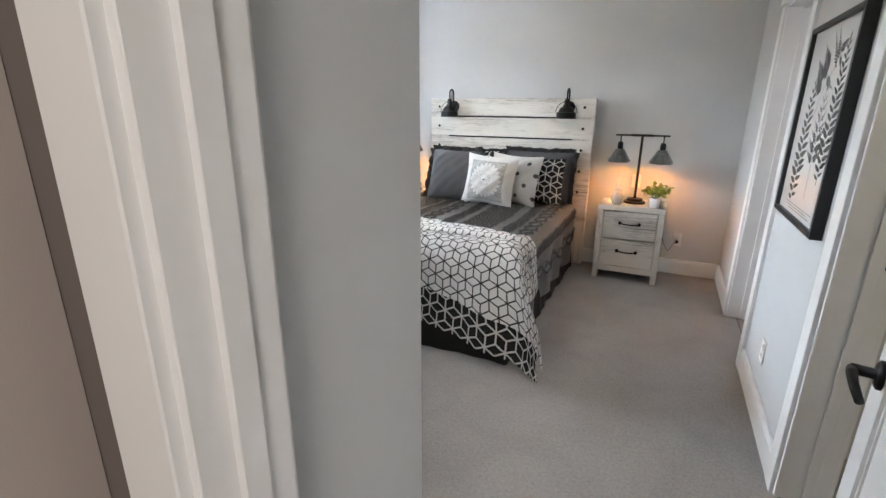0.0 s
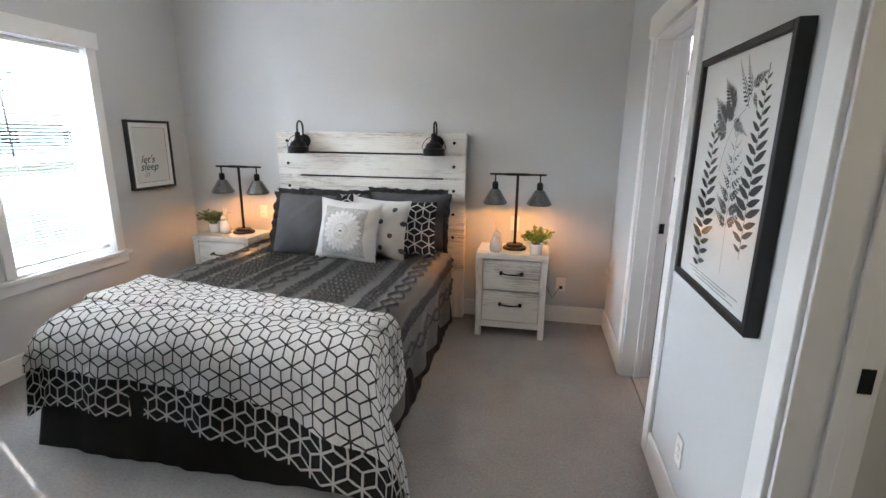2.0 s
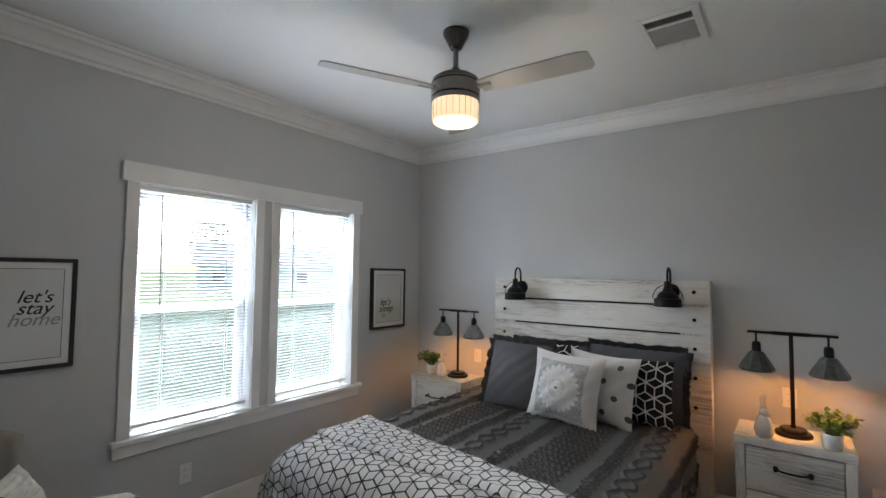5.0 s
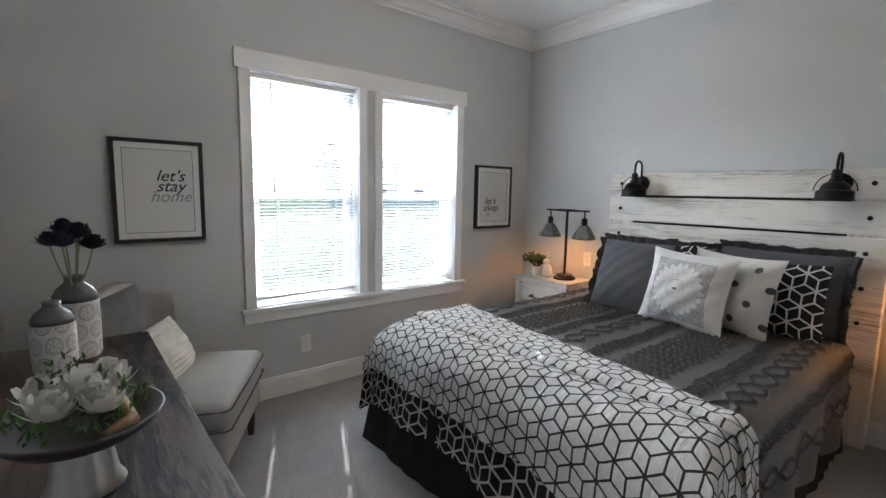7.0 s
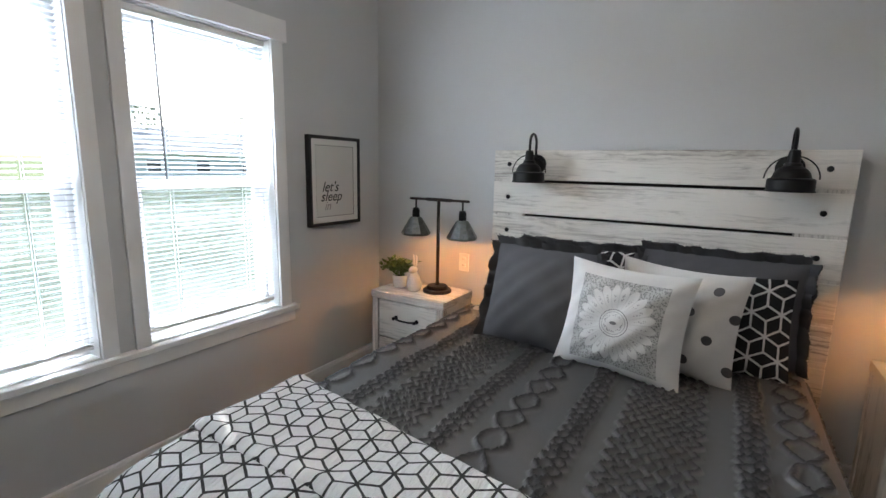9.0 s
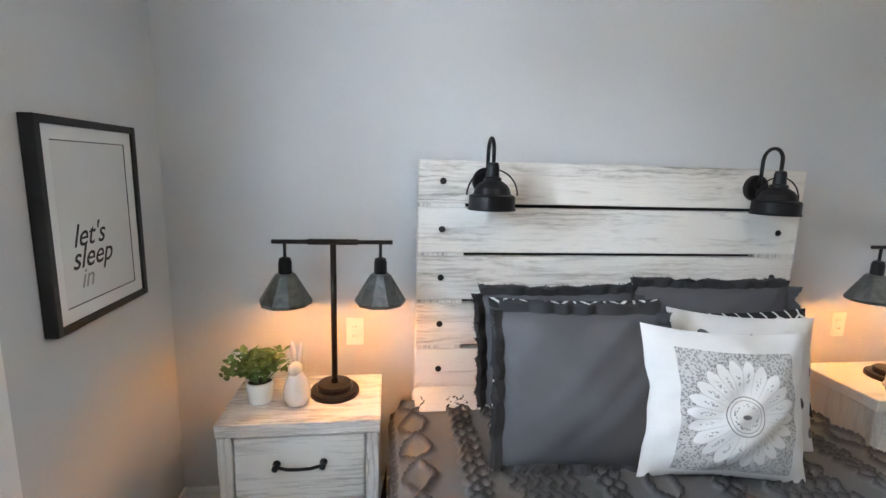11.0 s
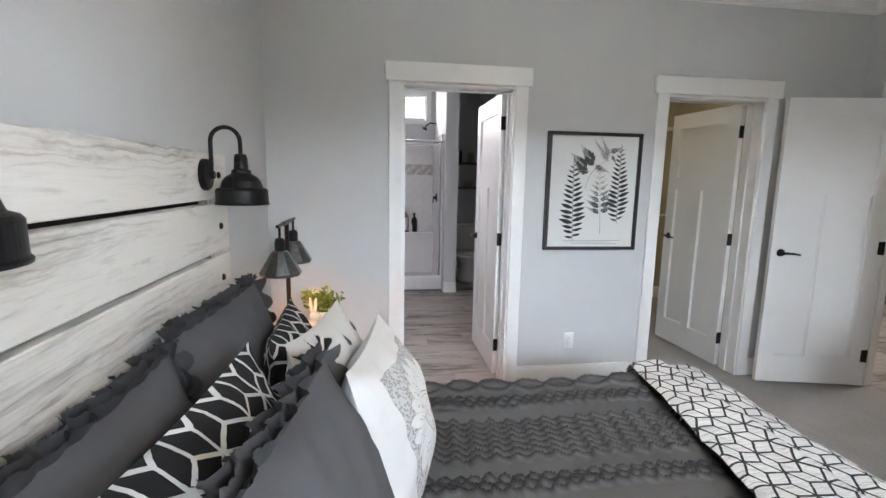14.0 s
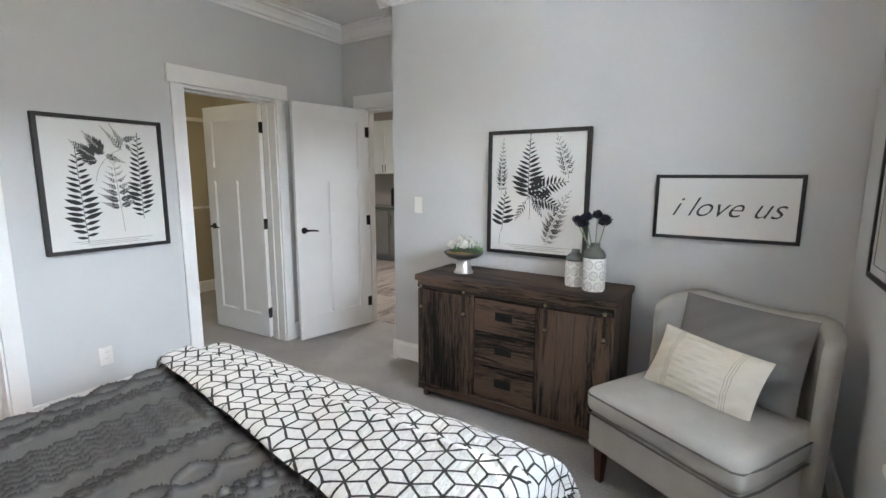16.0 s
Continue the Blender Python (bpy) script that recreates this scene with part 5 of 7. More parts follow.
def picture(name, w, h, label, rim=0.022, depth=0.040, mat=0.0):
    """A framed flat picture; it faces -y, its back at y = 0, centred on x and z."""
    t = thing(name, label, "picture", group="framed pictures")
    for a, b, lo, hi in ((-w / 2, -w / 2 + rim, -h / 2, h / 2), (w / 2 - rim, w / 2, -h / 2, h / 2), (-w / 2 + rim, w / 2 - rim, -h / 2, -h / 2 + rim), (-w / 2 + rim, w / 2 - rim, h / 2 - rim, h / 2)):
        part("frame_rail", cube(a, b, -depth, -0.001, lo, hi, 0.0015), BLACK_FRAME, t)
    part("print", cube(-w / 2 + rim - 0.002, w / 2 - rim + 0.002, -0.024, -0.004, -h / 2 + rim - 0.002, h / 2 - rim + 0.002), PAPER, t, "white paper print behind glass")
    if mat:
        bm = bmesh.new()
        i0, i1, j0, j1 = -w / 2 + rim, w / 2 - rim, -h / 2 + rim, h / 2 - rim
        for a, b, lo, hi in ((i0, i0 + mat, j0, j1), (i1 - mat, i1, j0, j1), (i0 + mat, i1 - mat, j0, j0 + mat), (i0 + mat, i1 - mat, j1 - mat, j1)):
            part("mat_board", cube(a, b, -0.027, -0.0245, lo, hi), MAT_BOARD, t, "white mat board")
        bm = bmesh.new()
        e = 0.0025
        for a, b, lo, hi in ((i0 + mat, i0 + mat + e, j0 + mat, j1 - mat), (i1 - mat - e, i1 - mat, j0 + mat, j1 - mat), (i0 + mat, i1 - mat, j0 + mat, j0 + mat + e), (i0 + mat, i1 - mat, j1 - mat - e, j1 - mat)):
            box(bm, a, b, -0.0255, -0.0244, lo, hi)
        part("mat_line", bm, INK_SOFT, t, "thin black line inside the mat")
    return t


def caption(t, w, z):
    bm = bmesh.new()
    for k, (a, b) in enumerate(((-0.30, 0.34), (-0.26, 0.22), (-0.20, 0.30))):
        box(bm, a * w, b * w, -0.0255, -0.0243, z - 0.011 * k, z - 0.011 * k + 0.003)
    part("caption", bm, INK_PALE, t, "faint lines of unreadable small print")


def fern_art(t, kind, seed):
    rng = random.Random(seed)
    a, b = bmesh.new(), bmesh.new()
    if kind == 1:
        frond(a, -0.125, -0.335, -3, 0.535, 0.112, 16, rng, 2, 0.04, 0.13, 84, "long", 0.0016)
        frond(a, 0.185, -0.215, -1, 0.515, 0.098, 17, rng, 2, 0.02, 0.13, 80, "long", 0.0016)
        bipinnate(b, 0.070, -0.285, -3, 0.450, 0.140, 12, rng, -2, 0.26, 11, 0.25, 74, "tri", 0.26)
        stem(b, stem_points(-0.055, 0.02, 8, 0.24, 12, 60), 0.0010)
        for px, pz, ang, ln, wd in ((-0.045, 0.150, -52, 0.140, 0.060), (-0.035, 0.140, -85, 0.100, 0.042), (0.0, 0.185, -42, 0.135, 0.062), (0.005, 0.19, -80, 0.085, 0.034), (0.0, 0.175, 110, 0.105, 0.030), (0.10, 0.205, -40, 0.160, 0.030), (0.105, 0.235, -30, 0.125, 0.026), (0.10, 0.262, 66, 0.090, 0.028), (0.115, 0.245, 140, 0.060, 0.018)):
            frond(b, px, pz, ang, ln * 1.1, wd * 1.1, 11, rng, 4, 0.03, 0.13, 58, "tri")
    else:
        frond(a, -0.050, -0.035, 0, 0.385, 0.145, 14, rng, 2, 0.03, 0.105, 80, "tri", 0.0020)
        frond(a, -0.225, -0.225, 4, 0.245, 0.108, 8, rng, 2, 0.03, 0.125, 78, "tri", 0.0020)
        stem(a, stem_points(-0.240, -0.335, -8, 0.115, 6, 40), 0.0012)
        bipinnate(b, -0.235, -0.005, 0, 0.335, 0.062, 13, rng, 4, 0.02, 7, 0.26, 62, "long", 0.36)
        bipinnate(b, 0.205, 0.090, -12, 0.270, 0.082, 9, rng, -10, 0.03, 7, 0.24, 66, "long", 0.32)
        bipinnate(b, 0.070, -0.330, 16, 0.370, 0.098, 11, rng, 14, 0.06, 8, 0.25, 66, "long", 0.32)
        frond(a, -0.045, -0.02, 52, 0.260, 0.095, 11, rng, 34, 0.04, 0.12, 78, "long", 0.0018)
        frond(a, -0.045, -0.02, 95, 0.215, 0.075, 10, rng, 30, 0.06, 0.12, 70, "long", 0.0015)
        frond(b, -0.045, -0.02, 215, 0.170, 0.045, 8, rng, -10, 0.25, 0.12, 55, "long", 0.0013)
        frond(b, -0.040, -0.02, 140, 0.150, 0.040, 8, rng, 10, 0.20, 0.12, 55, "long", 0.0013)
        stem(b, stem_points(-0.040, -0.02, 176, 0.14, 6, 8), 0.0013)
    part("dark_fronds", a, INK, t, "black fern fronds printed in ink")
    part("grey_fronds", b, INK_SOFT, t, "dark grey fern fronds printed in ink")


def lettering(t, text, size, x, z, material, name="lettering", shear=0.35, weight=0.0006):
    cu = bpy.data.curves.new(name, "FONT")
    cu.body, cu.size, cu.shear, cu.extrude, cu.align_x = text, size, shear, 0.0002, "CENTER"
    cu.offset = weight * size / 0.1
    cu.resolution_u = 4
    ob = new(name, cu)
    ob.parent = t
    ob.matrix_local = pose(x, -0.0248, z, 90, 0, 0)
    cu.materials.append(material)
    ob["label"] = "handwritten-style lettering reading " + text
    return ob


p = picture("framed_picture", 0.655, 0.785, "botanical fern print in a black frame between the doorways")
fern_art(p, 1, 5)
caption(p, 0.655, -0.33)
p.matrix_world = pose(XE, 2.748, 1.36, 0, 0, -90)
p = picture("framed_picture", 0.655, 0.78, "botanical fern print in a black frame above the dresser")
fern_art(p, 2, 9)
caption(p, 0.655, -0.33)
p.matrix_world = pose(-1.525, YS, 1.312, 0, 0, 180)
p = picture("framed_picture", 0.645, 0.335, "framed sign with brush lettering above the armchair", 0.018, 0.026)
lettering(p, "i love us", 0.145, 0.0, -0.045, INK_SOFT, shear=0.5, weight=-0.0009)
p.matrix_world = pose(-2.53, YS, 1.262, 0, 0, 180)
p = picture("framed_picture", 0.432, 0.537, "framed white print with handwritten words near the nightstand", 0.02, 0.035, 0.035)
lettering(p, "let's", 0.085, -0.045, -0.060, INK)
lettering(p, "sleep", 0.085, -0.037, -0.118, INK)
lettering(p, "in", 0.075, -0.070, -0.172, INK_PALE)
p.matrix_world = pose(XW, 4.413, 1.305, 0, 0, 90)
p = picture("framed_picture", 0.425, 0.54, "framed white print with handwritten words above the armchair side", 0.02, 0.035, 0.03)
lettering(p, "let's", 0.085, 0.05, 0.055, INK)
lettering(p, "stay", 0.085, 0.05, 0.000, INK)
lettering(p, "home", 0.085, 0.05, -0.055, INK_PALE)
p.matrix_world = pose(XW, 1.892, 1.318, 0, 0, 90)


# ---- dresser and what stands on it ----
DARK_WOOD = wood("weathered_dark_wood", (0.004, 0.003, 0.0025), (0.105, 0.070, 0.053), axis=0, rough=0.55, scale=0.8, contrast=2.1, relief=0.5, figure=1.0, gloss=0.25)
DARK_WOOD_Z = wood("weathered_dark_wood_upright", (0.004, 0.003, 0.0025), (0.105, 0.070, 0.053), axis=2, rough=0.55, scale=0.8, contrast=2.1, relief=0.5, figure=1.0, gloss=0.25)
AGED_IRON = plain("aged_iron", (0.035, 0.030, 0.026), 0.5, 0.6, vary=0.3, scale=40.0, relief=0.15)
STUD = plain("antique_brass_stud", (0.22, 0.18, 0.12), 0.35, 0.9, vary=0.2, scale=60.0)
DW, DD, DH = 1.20, 0.43, 0.81
dresser = thing("dresser", "dark weathered wood dresser with sliding side doors and three drawers", "dresser", -1.525, 1.475, 0, 180)
# in its own frame the front faces -y and x runs to the viewer's right
part("top", cube(-DW / 2 - 0.012, DW / 2 + 0.012, -DD / 2 - 0.014, DD / 2, DH - 0.038, DH, 0.004, 2), DARK_WOOD, dresser)
for s in (-1, 1):
    a, b = sorted((s * DW / 2, s * (DW / 2 - 0.028)))
    part("side_panel", cube(a, b, -DD / 2 + 0.02, DD / 2, 0.05, DH - 0.039, 0.002), DARK_WOOD_Z, dresser)
    for y in (-DD / 2 + 0.045, DD / 2 - 0.03):
        part("foot", lathe(bmesh.new(), [(0.020, 0), (0.024, 0.01), (0.024, 0.035), (0.018, 0.051)], 14, Matrix.Translation((s * (DW / 2 - 0.04), y, 0))), DARK_WOOD, dresser)
part("base_rail", cube(-DW / 2, DW / 2, -DD / 2, -DD / 2 + 0.022, 0.05, 0.105, 0.003), DARK_WOOD, dresser)
part("top_rail", cube(-DW / 2, DW / 2, -DD / 2 + 0.002, -DD / 2 + 0.022, DH - 0.085, DH - 0.039, 0.002), DARK_WOOD, dresser)
part("back_panel", cube(-DW / 2 + 0.028, DW / 2 - 0.028, DD / 2 - 0.012, DD / 2 - 0.002, 0.06, DH - 0.04), DARK_WOOD, dresser)
part("bottom_panel", cube(-DW / 2 + 0.028, DW / 2 - 0.028, -DD / 2 + 0.022, DD / 2 - 0.012, 0.085, 0.105), DARK_WOOD, dresser)
for x in (-0.205, 0.205):
    part("divider", cube(x - 0.012, x + 0.012, -DD / 2 + 0.004, DD / 2 - 0.012, 0.105, DH - 0.086, 0.002), DARK_WOOD_Z, dresser)
part("door_rail", cube(-DW / 2 + 0.01, DW / 2 - 0.01, -DD / 2 - 0.012, -DD / 2 - 0.006, DH - 0.078, DH - 0.060, 0.001), AGED_IRON, dresser, "flat iron sliding rail")
for s in (-1, 1):
    a, b = sorted((s * (DW / 2 - 0.006), s * 0.218))
    d = part("sliding_door", cube(a, b, -DD / 2 - 0.004, -DD / 2 + 0.018, 0.10, DH - 0.09, 0.003), DARK_WOOD_Z, dresser)
    for k in range(1, 4):
        gx = a + (b - a) * k / 4
        part("board_batten", cube(gx - 0.0012, gx + 0.0012, -DD / 2 - 0.0052, -DD / 2 - 0.003, 0.11, DH - 0.10), AGED_IRON, d)
    for hx in (a + 0.035, b - 0.035):
        st = part("hanger_strap", cube(hx - 0.009, hx + 0.009, -DD / 2 - 0.018, -DD / 2 - 0.0125, DH - 0.22, DH - 0.05, 0.001), AGED_IRON, d, "iron hanger strap")
        for z in (DH - 0.068, DH - 0.20):
            bm = bmesh.new()
            lathe(bm, [(0.010, 0), (0.009, 0.005), (0.004, 0.008)], 12, Matrix.Translation((hx, -DD / 2 - 0.018, z)) @ Matrix.Rotation(radians(90), 4, "X"))
            part("stud", bm, STUD, dresser, "round brass stud", True)
for k in range(3):
    lo = 0.115 + k * 0.202
    d = part("drawer", cube(-0.190, 0.190, -DD / 2 + 0.006, -DD / 2 + 0.026, lo, lo + 0.195, 0.004), DARK_WOOD, dresser)
    part("drawer_box", cube(-0.18, 0.18, -DD / 2 + 0.026, DD / 2 - 0.03, lo + 0.02, lo + 0.16), DARK_WOOD, d)
    bm = bmesh.new()
    for a, b, c, e in ((-0.052, 0.052, 0.080, 0.088), (-0.052, 0.052, 0.122, 0.130), (-0.052, -0.044, 0.088, 0.122), (0.044, 0.052, 0.088, 0.122)):
        box(bm, a, b, -DD / 2 + 0.001, -DD / 2 + 0.007, lo + c, lo + e, 0.001)
    box(bm, -0.044, 0.044, -DD / 2 + 0.0035, -DD / 2 + 0.0062, lo + 0.088, lo + 0.122)
    part("cup_pull", bm, BLACK_METAL, d, "black recessed cup pull")

PEWTER = plain("brushed_pewter", (0.42, 0.42, 0.41), 0.35, 0.9, vary=0.12, scale=18.0, relief=0.05)
PEWTER_DARK = plain("dark_pewter_bowl", (0.12, 0.115, 0.11), 0.4, 0.8, vary=0.15, scale=18.0, relief=0.05)
GLAZE_GREY = plain("grey_green_glaze", (0.095, 0.105, 0.10), 0.22, vary=0.1, scale=12.0, relief=0.02, coat=0.4)
PETAL_WHITE = plain("white_silk_petal", (0.74, 0.72, 0.68), 0.8, vary=0.06, scale=30.0, relief=0.05)
PETAL_NAVY = plain("navy_silk_petal", (0.012, 0.014, 0.035), 0.75, vary=0.3, scale=60.0, relief=0.1)
STEM_GREEN = plain("pale_green_stem", (0.20, 0.24, 0.13), 0.6, vary=0.2, scale=20.0)
MOSS = plain("green_moss", (0.075, 0.16, 0.04), 0.9, vary=0.4, scale=50.0, relief=0.3)
RAW_WOOD = plain("raw_driftwood", (0.33, 0.20, 0.10), 0.7, vary=0.3, scale=25.0, relief=0.3)


def petal(bm, c, d, up, ln, wd, cup):
    d = d.normalized()
    s = d.cross(up).normalized()
    n = s.cross(d).normalized()
    rows = []
    for f, w in ((0, 0.25), (0.4, 0.9), (0.75, 1.0), (1.0, 0.45)):
        rows.append([bm.verts.new(c + d * ln * f + s * wd * w * g + n * (cup * ln * f * f + 0.15 * wd * g * g)) for g in (-0.5, 0, 0.5)])
    for a, b in zip(rows, rows[1:]):
        for i in range(2):
            bm.faces.new((a[i], a[i + 1], b[i + 1], b[i]))


def bloom(bm, c, r, n, rng, tight=0.5):
    for k in range(n):
        f = k / n
        a = k * 2.399
        tilt = 0.15 + 1.25 * f
        d = Vector((math.cos(a) * math.sin(tilt), math.sin(a) * math.sin(tilt), math.cos(tilt)))
        petal(bm, c + d * r * 0.12, d, Vector((0, 0, 1)) if tilt > 0.3 else Vector((1, 0, 0)), r * rng.uniform(0.8, 1.1), r * rng.uniform(0.4, 0.6), tight)


bowl = thing("flower_bowl", "pewter pedestal bowl of white silk flowers and moss", "centrepiece", -1.145, 1.49, DH)
part("pedestal", lathe(bmesh.new(), [(0.060, 0), (0.062, 0.004), (0.052, 0.02), (0.044, 0.07), (0.040, 0.085), (0.02, 0.088)], 36), PEWTER, bowl, "brushed pewter pedestal", True)
part("bowl", lathe(bmesh.new(), [(0.035, 0.086), (0.06, 0.090), (0.10, 0.104), (0.122, 0.124), (0.128, 0.135), (0.124, 0.136), (0.098, 0.112), (0.05, 0.102), (0.02, 0.100)], 44), PEWTER_DARK, bowl, "wide dark metal bowl", True)
rng = random.Random(21)
for k, (x, y, z, r) in enumerate(((0.02, 0.01, 0.165, 0.050), (-0.03, 0.045, 0.16, 0.046), (0.055, -0.035, 0.155, 0.044), (-0.02, -0.05, 0.155, 0.044), (0.065, 0.03, 0.155, 0.040))):
    bm = bmesh.new()
    bloom(bm, Vector((x, y, z)), r, 46, rng, 0.45)
    part("white_flower", bm, PETAL_WHITE, bowl, "full white silk flower", True)
bm = bmesh.new()
for k in range(260):
    a, r = rng.uniform(0, 6.28), 0.105 * math.sqrt(rng.random())
    c = Vector((r * math.cos(a) - 0.02, r * math.sin(a), 0.118 + rng.uniform(0, 0.135) * (1.1 - r / 0.12)))
    leaf(bm, c, Vector((rng.uniform(-1, 1), rng.uniform(-1, 1), rng.uniform(0.1, 1.6))), Vector((0.2, 0.1, 1)), rng.uniform(0.012, 0.03), rng.uniform(0.004, 0.009))
part("greenery", bm, MOSS, bowl, "fine green sprigs")
bm = tube(bmesh.new(), [(-0.09, 0.02, 0.118), (-0.03, 0.06, 0.128), (0.05, 0.07, 0.124), (0.1, 0.03, 0.13)], [0.012, 0.015, 0.013, 0.008], 8)
part("driftwood", bm, RAW_WOOD, bowl, "piece of brown driftwood", True)


def vase_material():
    m, tree, bsdf = base_material("white_embossed_vase", 0.6)
    uv, x, y = uv_xy(tree)
    c = 0.058
    row = (y / c).floor()
    ax = ((x / c + row.mod(2.0) * 0.5).mod(1.0) - 0.5) * 2.0
    ay = ((y / c).mod(1.0) - 0.5) * 2.0
    r, th = (ax * ax + ay * ay).sqrt(), ay.atan2(ax)
    ring = (r - 0.82).abs().less(0.055) + (r - 0.62).abs().less(0.03)
    pet = (th * 3.0).cos().abs().less(0.35) * r.less(0.5) * r.more(0.16) + r.less(0.10)
    ink = (ring + pet).min(1.0)
    tree.links.new(mix(tree, ink, (0.74, 0.73, 0.71), (0.34, 0.34, 0.34)), bsdf.inputs["Base Color"])
    bump(tree, bsdf, (-ink).socket, 0.5, 0.004)
    return m


VASE_WHITE = vase_material()


def vase(x, y, h, r, label):
    t = thing("vase", label, "vase", x, y, DH, group="dresser vases")
    cut = h * 0.70
    n, rows = 48, 12
    co, uvs, faces = [], [], []
    prof = [(r * 0.93, 0.0), (r, 0.008)] + [(r * (1 + 0.02 * math.sin(math.pi * i / rows)), 0.008 + (cut - 0.008) * i / rows) for i in range(1, rows + 1)]
    for rr, z in prof:
        for i in range(n + 1):
            a = 2 * math.pi * i / n
            co.append((rr * math.cos(a), rr * math.sin(a), z))
            uvs.append((i / n * 0.058 * 7, z))
    for j in range(len(prof) - 1):
        for i in range(n):
            faces.append((j * (n + 1) + i, j * (n + 1) + i + 1, (j + 1) * (n + 1) + i + 1, (j + 1) * (n + 1) + i))
    me = bpy.data.meshes.new("body")
    me.from_pydata(co, [], faces)
    uv = me.uv_layers.new(name="cloth")
    for lp in me.loops:
        uv.data[lp.index].uv = uvs[lp.vertex_index]
    me.polygons.foreach_set("use_smooth", [True] * len(faces))
    me.materials.append(VASE_WHITE)
    b = new("body", me)
    b.parent = t
    b["label"] = "white body embossed with flower rings"
    part("shoulder", lathe(bmesh.new(), [(r * 1.0, cut), (r * 0.97, cut + h * 0.07), (r * 0.80, h * 0.85), (r * 0.45, h * 0.92), (r * 0.42, h * 0.94), (r * 0.44, h), (r * 0.36, h), (r * 0.34, h * 0.93)], 40), GLAZE_GREY, t, "grey-green glazed shoulder and neck", True)
    return t


vase(-1.845, 1.445, 0.205, 0.052, "short white vase with a grey-green glazed neck")
tall = vase(-1.965, 1.50, 0.255, 0.060, "tall white vase with a grey-green glazed neck")
spray = thing("flower_spray", "spray of navy silk flowers standing in the tall vase", "flowers", -1.965, 1.50, DH + 0.03)
rng = random.Random(5)
for k, (x, y, z) in enumerate(((0.0, -0.015, 0.355), (0.045, 0.02, 0.345), (-0.05, 0.015, 0.335), (0.105, -0.02, 0.325), (-0.03, -0.05, 0.315), (0.06, 0.05, 0.31))):
    st = part("stem", tube(bmesh.new(), [(0.003 * k - 0.006, 0.002 * k - 0.004, 0.0), (x * 0.25, y * 0.25, 0.19), (x * 0.7, y * 0.7, z - 0.06), (x, y, z)], 0.0028, 7), STEM_GREEN, spray, "pale green stem", True)
    bm = bmesh.new()
    bloom(bm, Vector((x, y, z)), 0.040, 60, rng, 0.25)
    part("navy_flower", bm, PETAL_NAVY, st, "navy blue silk flower")

# ---- armchair ----
LINEN = fabric("grey_linen_upholstery", (0.40, 0.385, 0.36), 650.0)
LINEN_PIPE = fabric("dark_grey_piping", (0.13, 0.125, 0.12), 650.0)
LINEN_DARK = fabric("grey_back_pillow_cloth", (0.19, 0.188, 0.187), 650.0)
CHERRY = wood("dark_cherry_leg", (0.02, 0.008, 0.006), (0.07, 0.025, 0.018), axis=2, rough=0.4)


def soft_box(x0, x1, y0, y1, z0, z1, r, crown_up=0.0, n=18):
    """A padded block: rounded edges and a crowned top."""
    bm = box(bmesh.new(), x0, x1, y0, y1, z0, z1, r, 4)
    bmesh.ops.subdivide_edges(bm, edges=[e for e in bm.edges if e.calc_length() > 0.12], cuts=6, use_grid_fill=True)
    cx, cy, hx, hy = (x0 + x1) / 2, (y0 + y1) / 2, (x1 - x0) / 2, (y1 - y0) / 2
    for v in bm.verts:
        if v.co.z > (z0 + z1) / 2:
            v.co.z += crown_up * max(0, 1 - ((v.co.x - cx) / hx) ** 2) * max(0, 1 - ((v.co.y - cy) / hy) ** 2)
    return bm


chair = thing("armchair", "grey linen armless wing-back chair with dark legs", "chair", -2.533, 1.850, 0, -29)
part("base", soft_box(-0.345, 0.345, -0.30, 0.295, 0.17, 0.345, 0.025), LINEN, chair, smooth=True)
part("seat_cushion", soft_box(-0.355, 0.355, -0.26, 0.315, 0.347, 0.468, 0.042, 0.022), LINEN, chair, "plump grey linen seat cushion", True)
for z in (0.438, 0.352):
    y = 0.318
    bm = tube(bmesh.new(), [(-0.352, -0.20, z), (-0.357, 0.20, z), (-0.345, 0.300, z), (-0.32, y, z), (0, y + 0.003, z), (0.32, y, z), (0.345, 0.300, z), (0.357, 0.20, z), (0.352, -0.20, z)], 0.0045, 8)
    part("piping", bm, LINEN_PIPE, chair, "dark grey corded piping", True)
bm = bmesh.new()
# curved wing back
seg, rows = 28, 10
outer, inner = [], []
for j in range(rows + 1):
    z = 0.20 + (0.86 - 0.20) * j / rows
    ro, ri = [], []
    for i in range(seg + 1):
        f = 2 * i / seg - 1
        wing = max(0.0, abs(f) - 0.62) / 0.38
        x = 0.385 * (f if abs(f) < 0.62 else math.copysign(0.62 + 0.38 * math.sin(wing * 1.25) / 0.95, f))
        y = -0.315 + 0.17 * wing ** 1.6 - 0.045 * (z - 0.2)
        top_dip = -0.012 * math.cos(f * 3.1) - 0.07 * wing ** 2
        zz = z + (top_dip if j == rows else top_dip * j / rows)
        ro.append(bm.verts.new((x * 1.0, y - 0.035, zz)))
        ri.append(bm.verts.new((x * (0.93 - 0.03 * wing), y + 0.045, zz - (0.012 if j == rows else 0))))
    outer.append(ro)
    inner.append(ri)
for j in range(rows):
    for i in range(seg):
        bm.faces.new((outer[j][i], outer[j][i + 1], outer[j + 1][i + 1], outer[j + 1][i]))
        bm.faces.new((inner[j][i + 1], inner[j][i], inner[j + 1][i], inner[j + 1][i + 1]))
    for a, b in ((0, 1), (seg, -1)):
        q = (outer[j][a], outer[j + 1][a], inner[j + 1][a], inner[j][a])
        bm.faces.new(q if b > 0 else q[::-1])
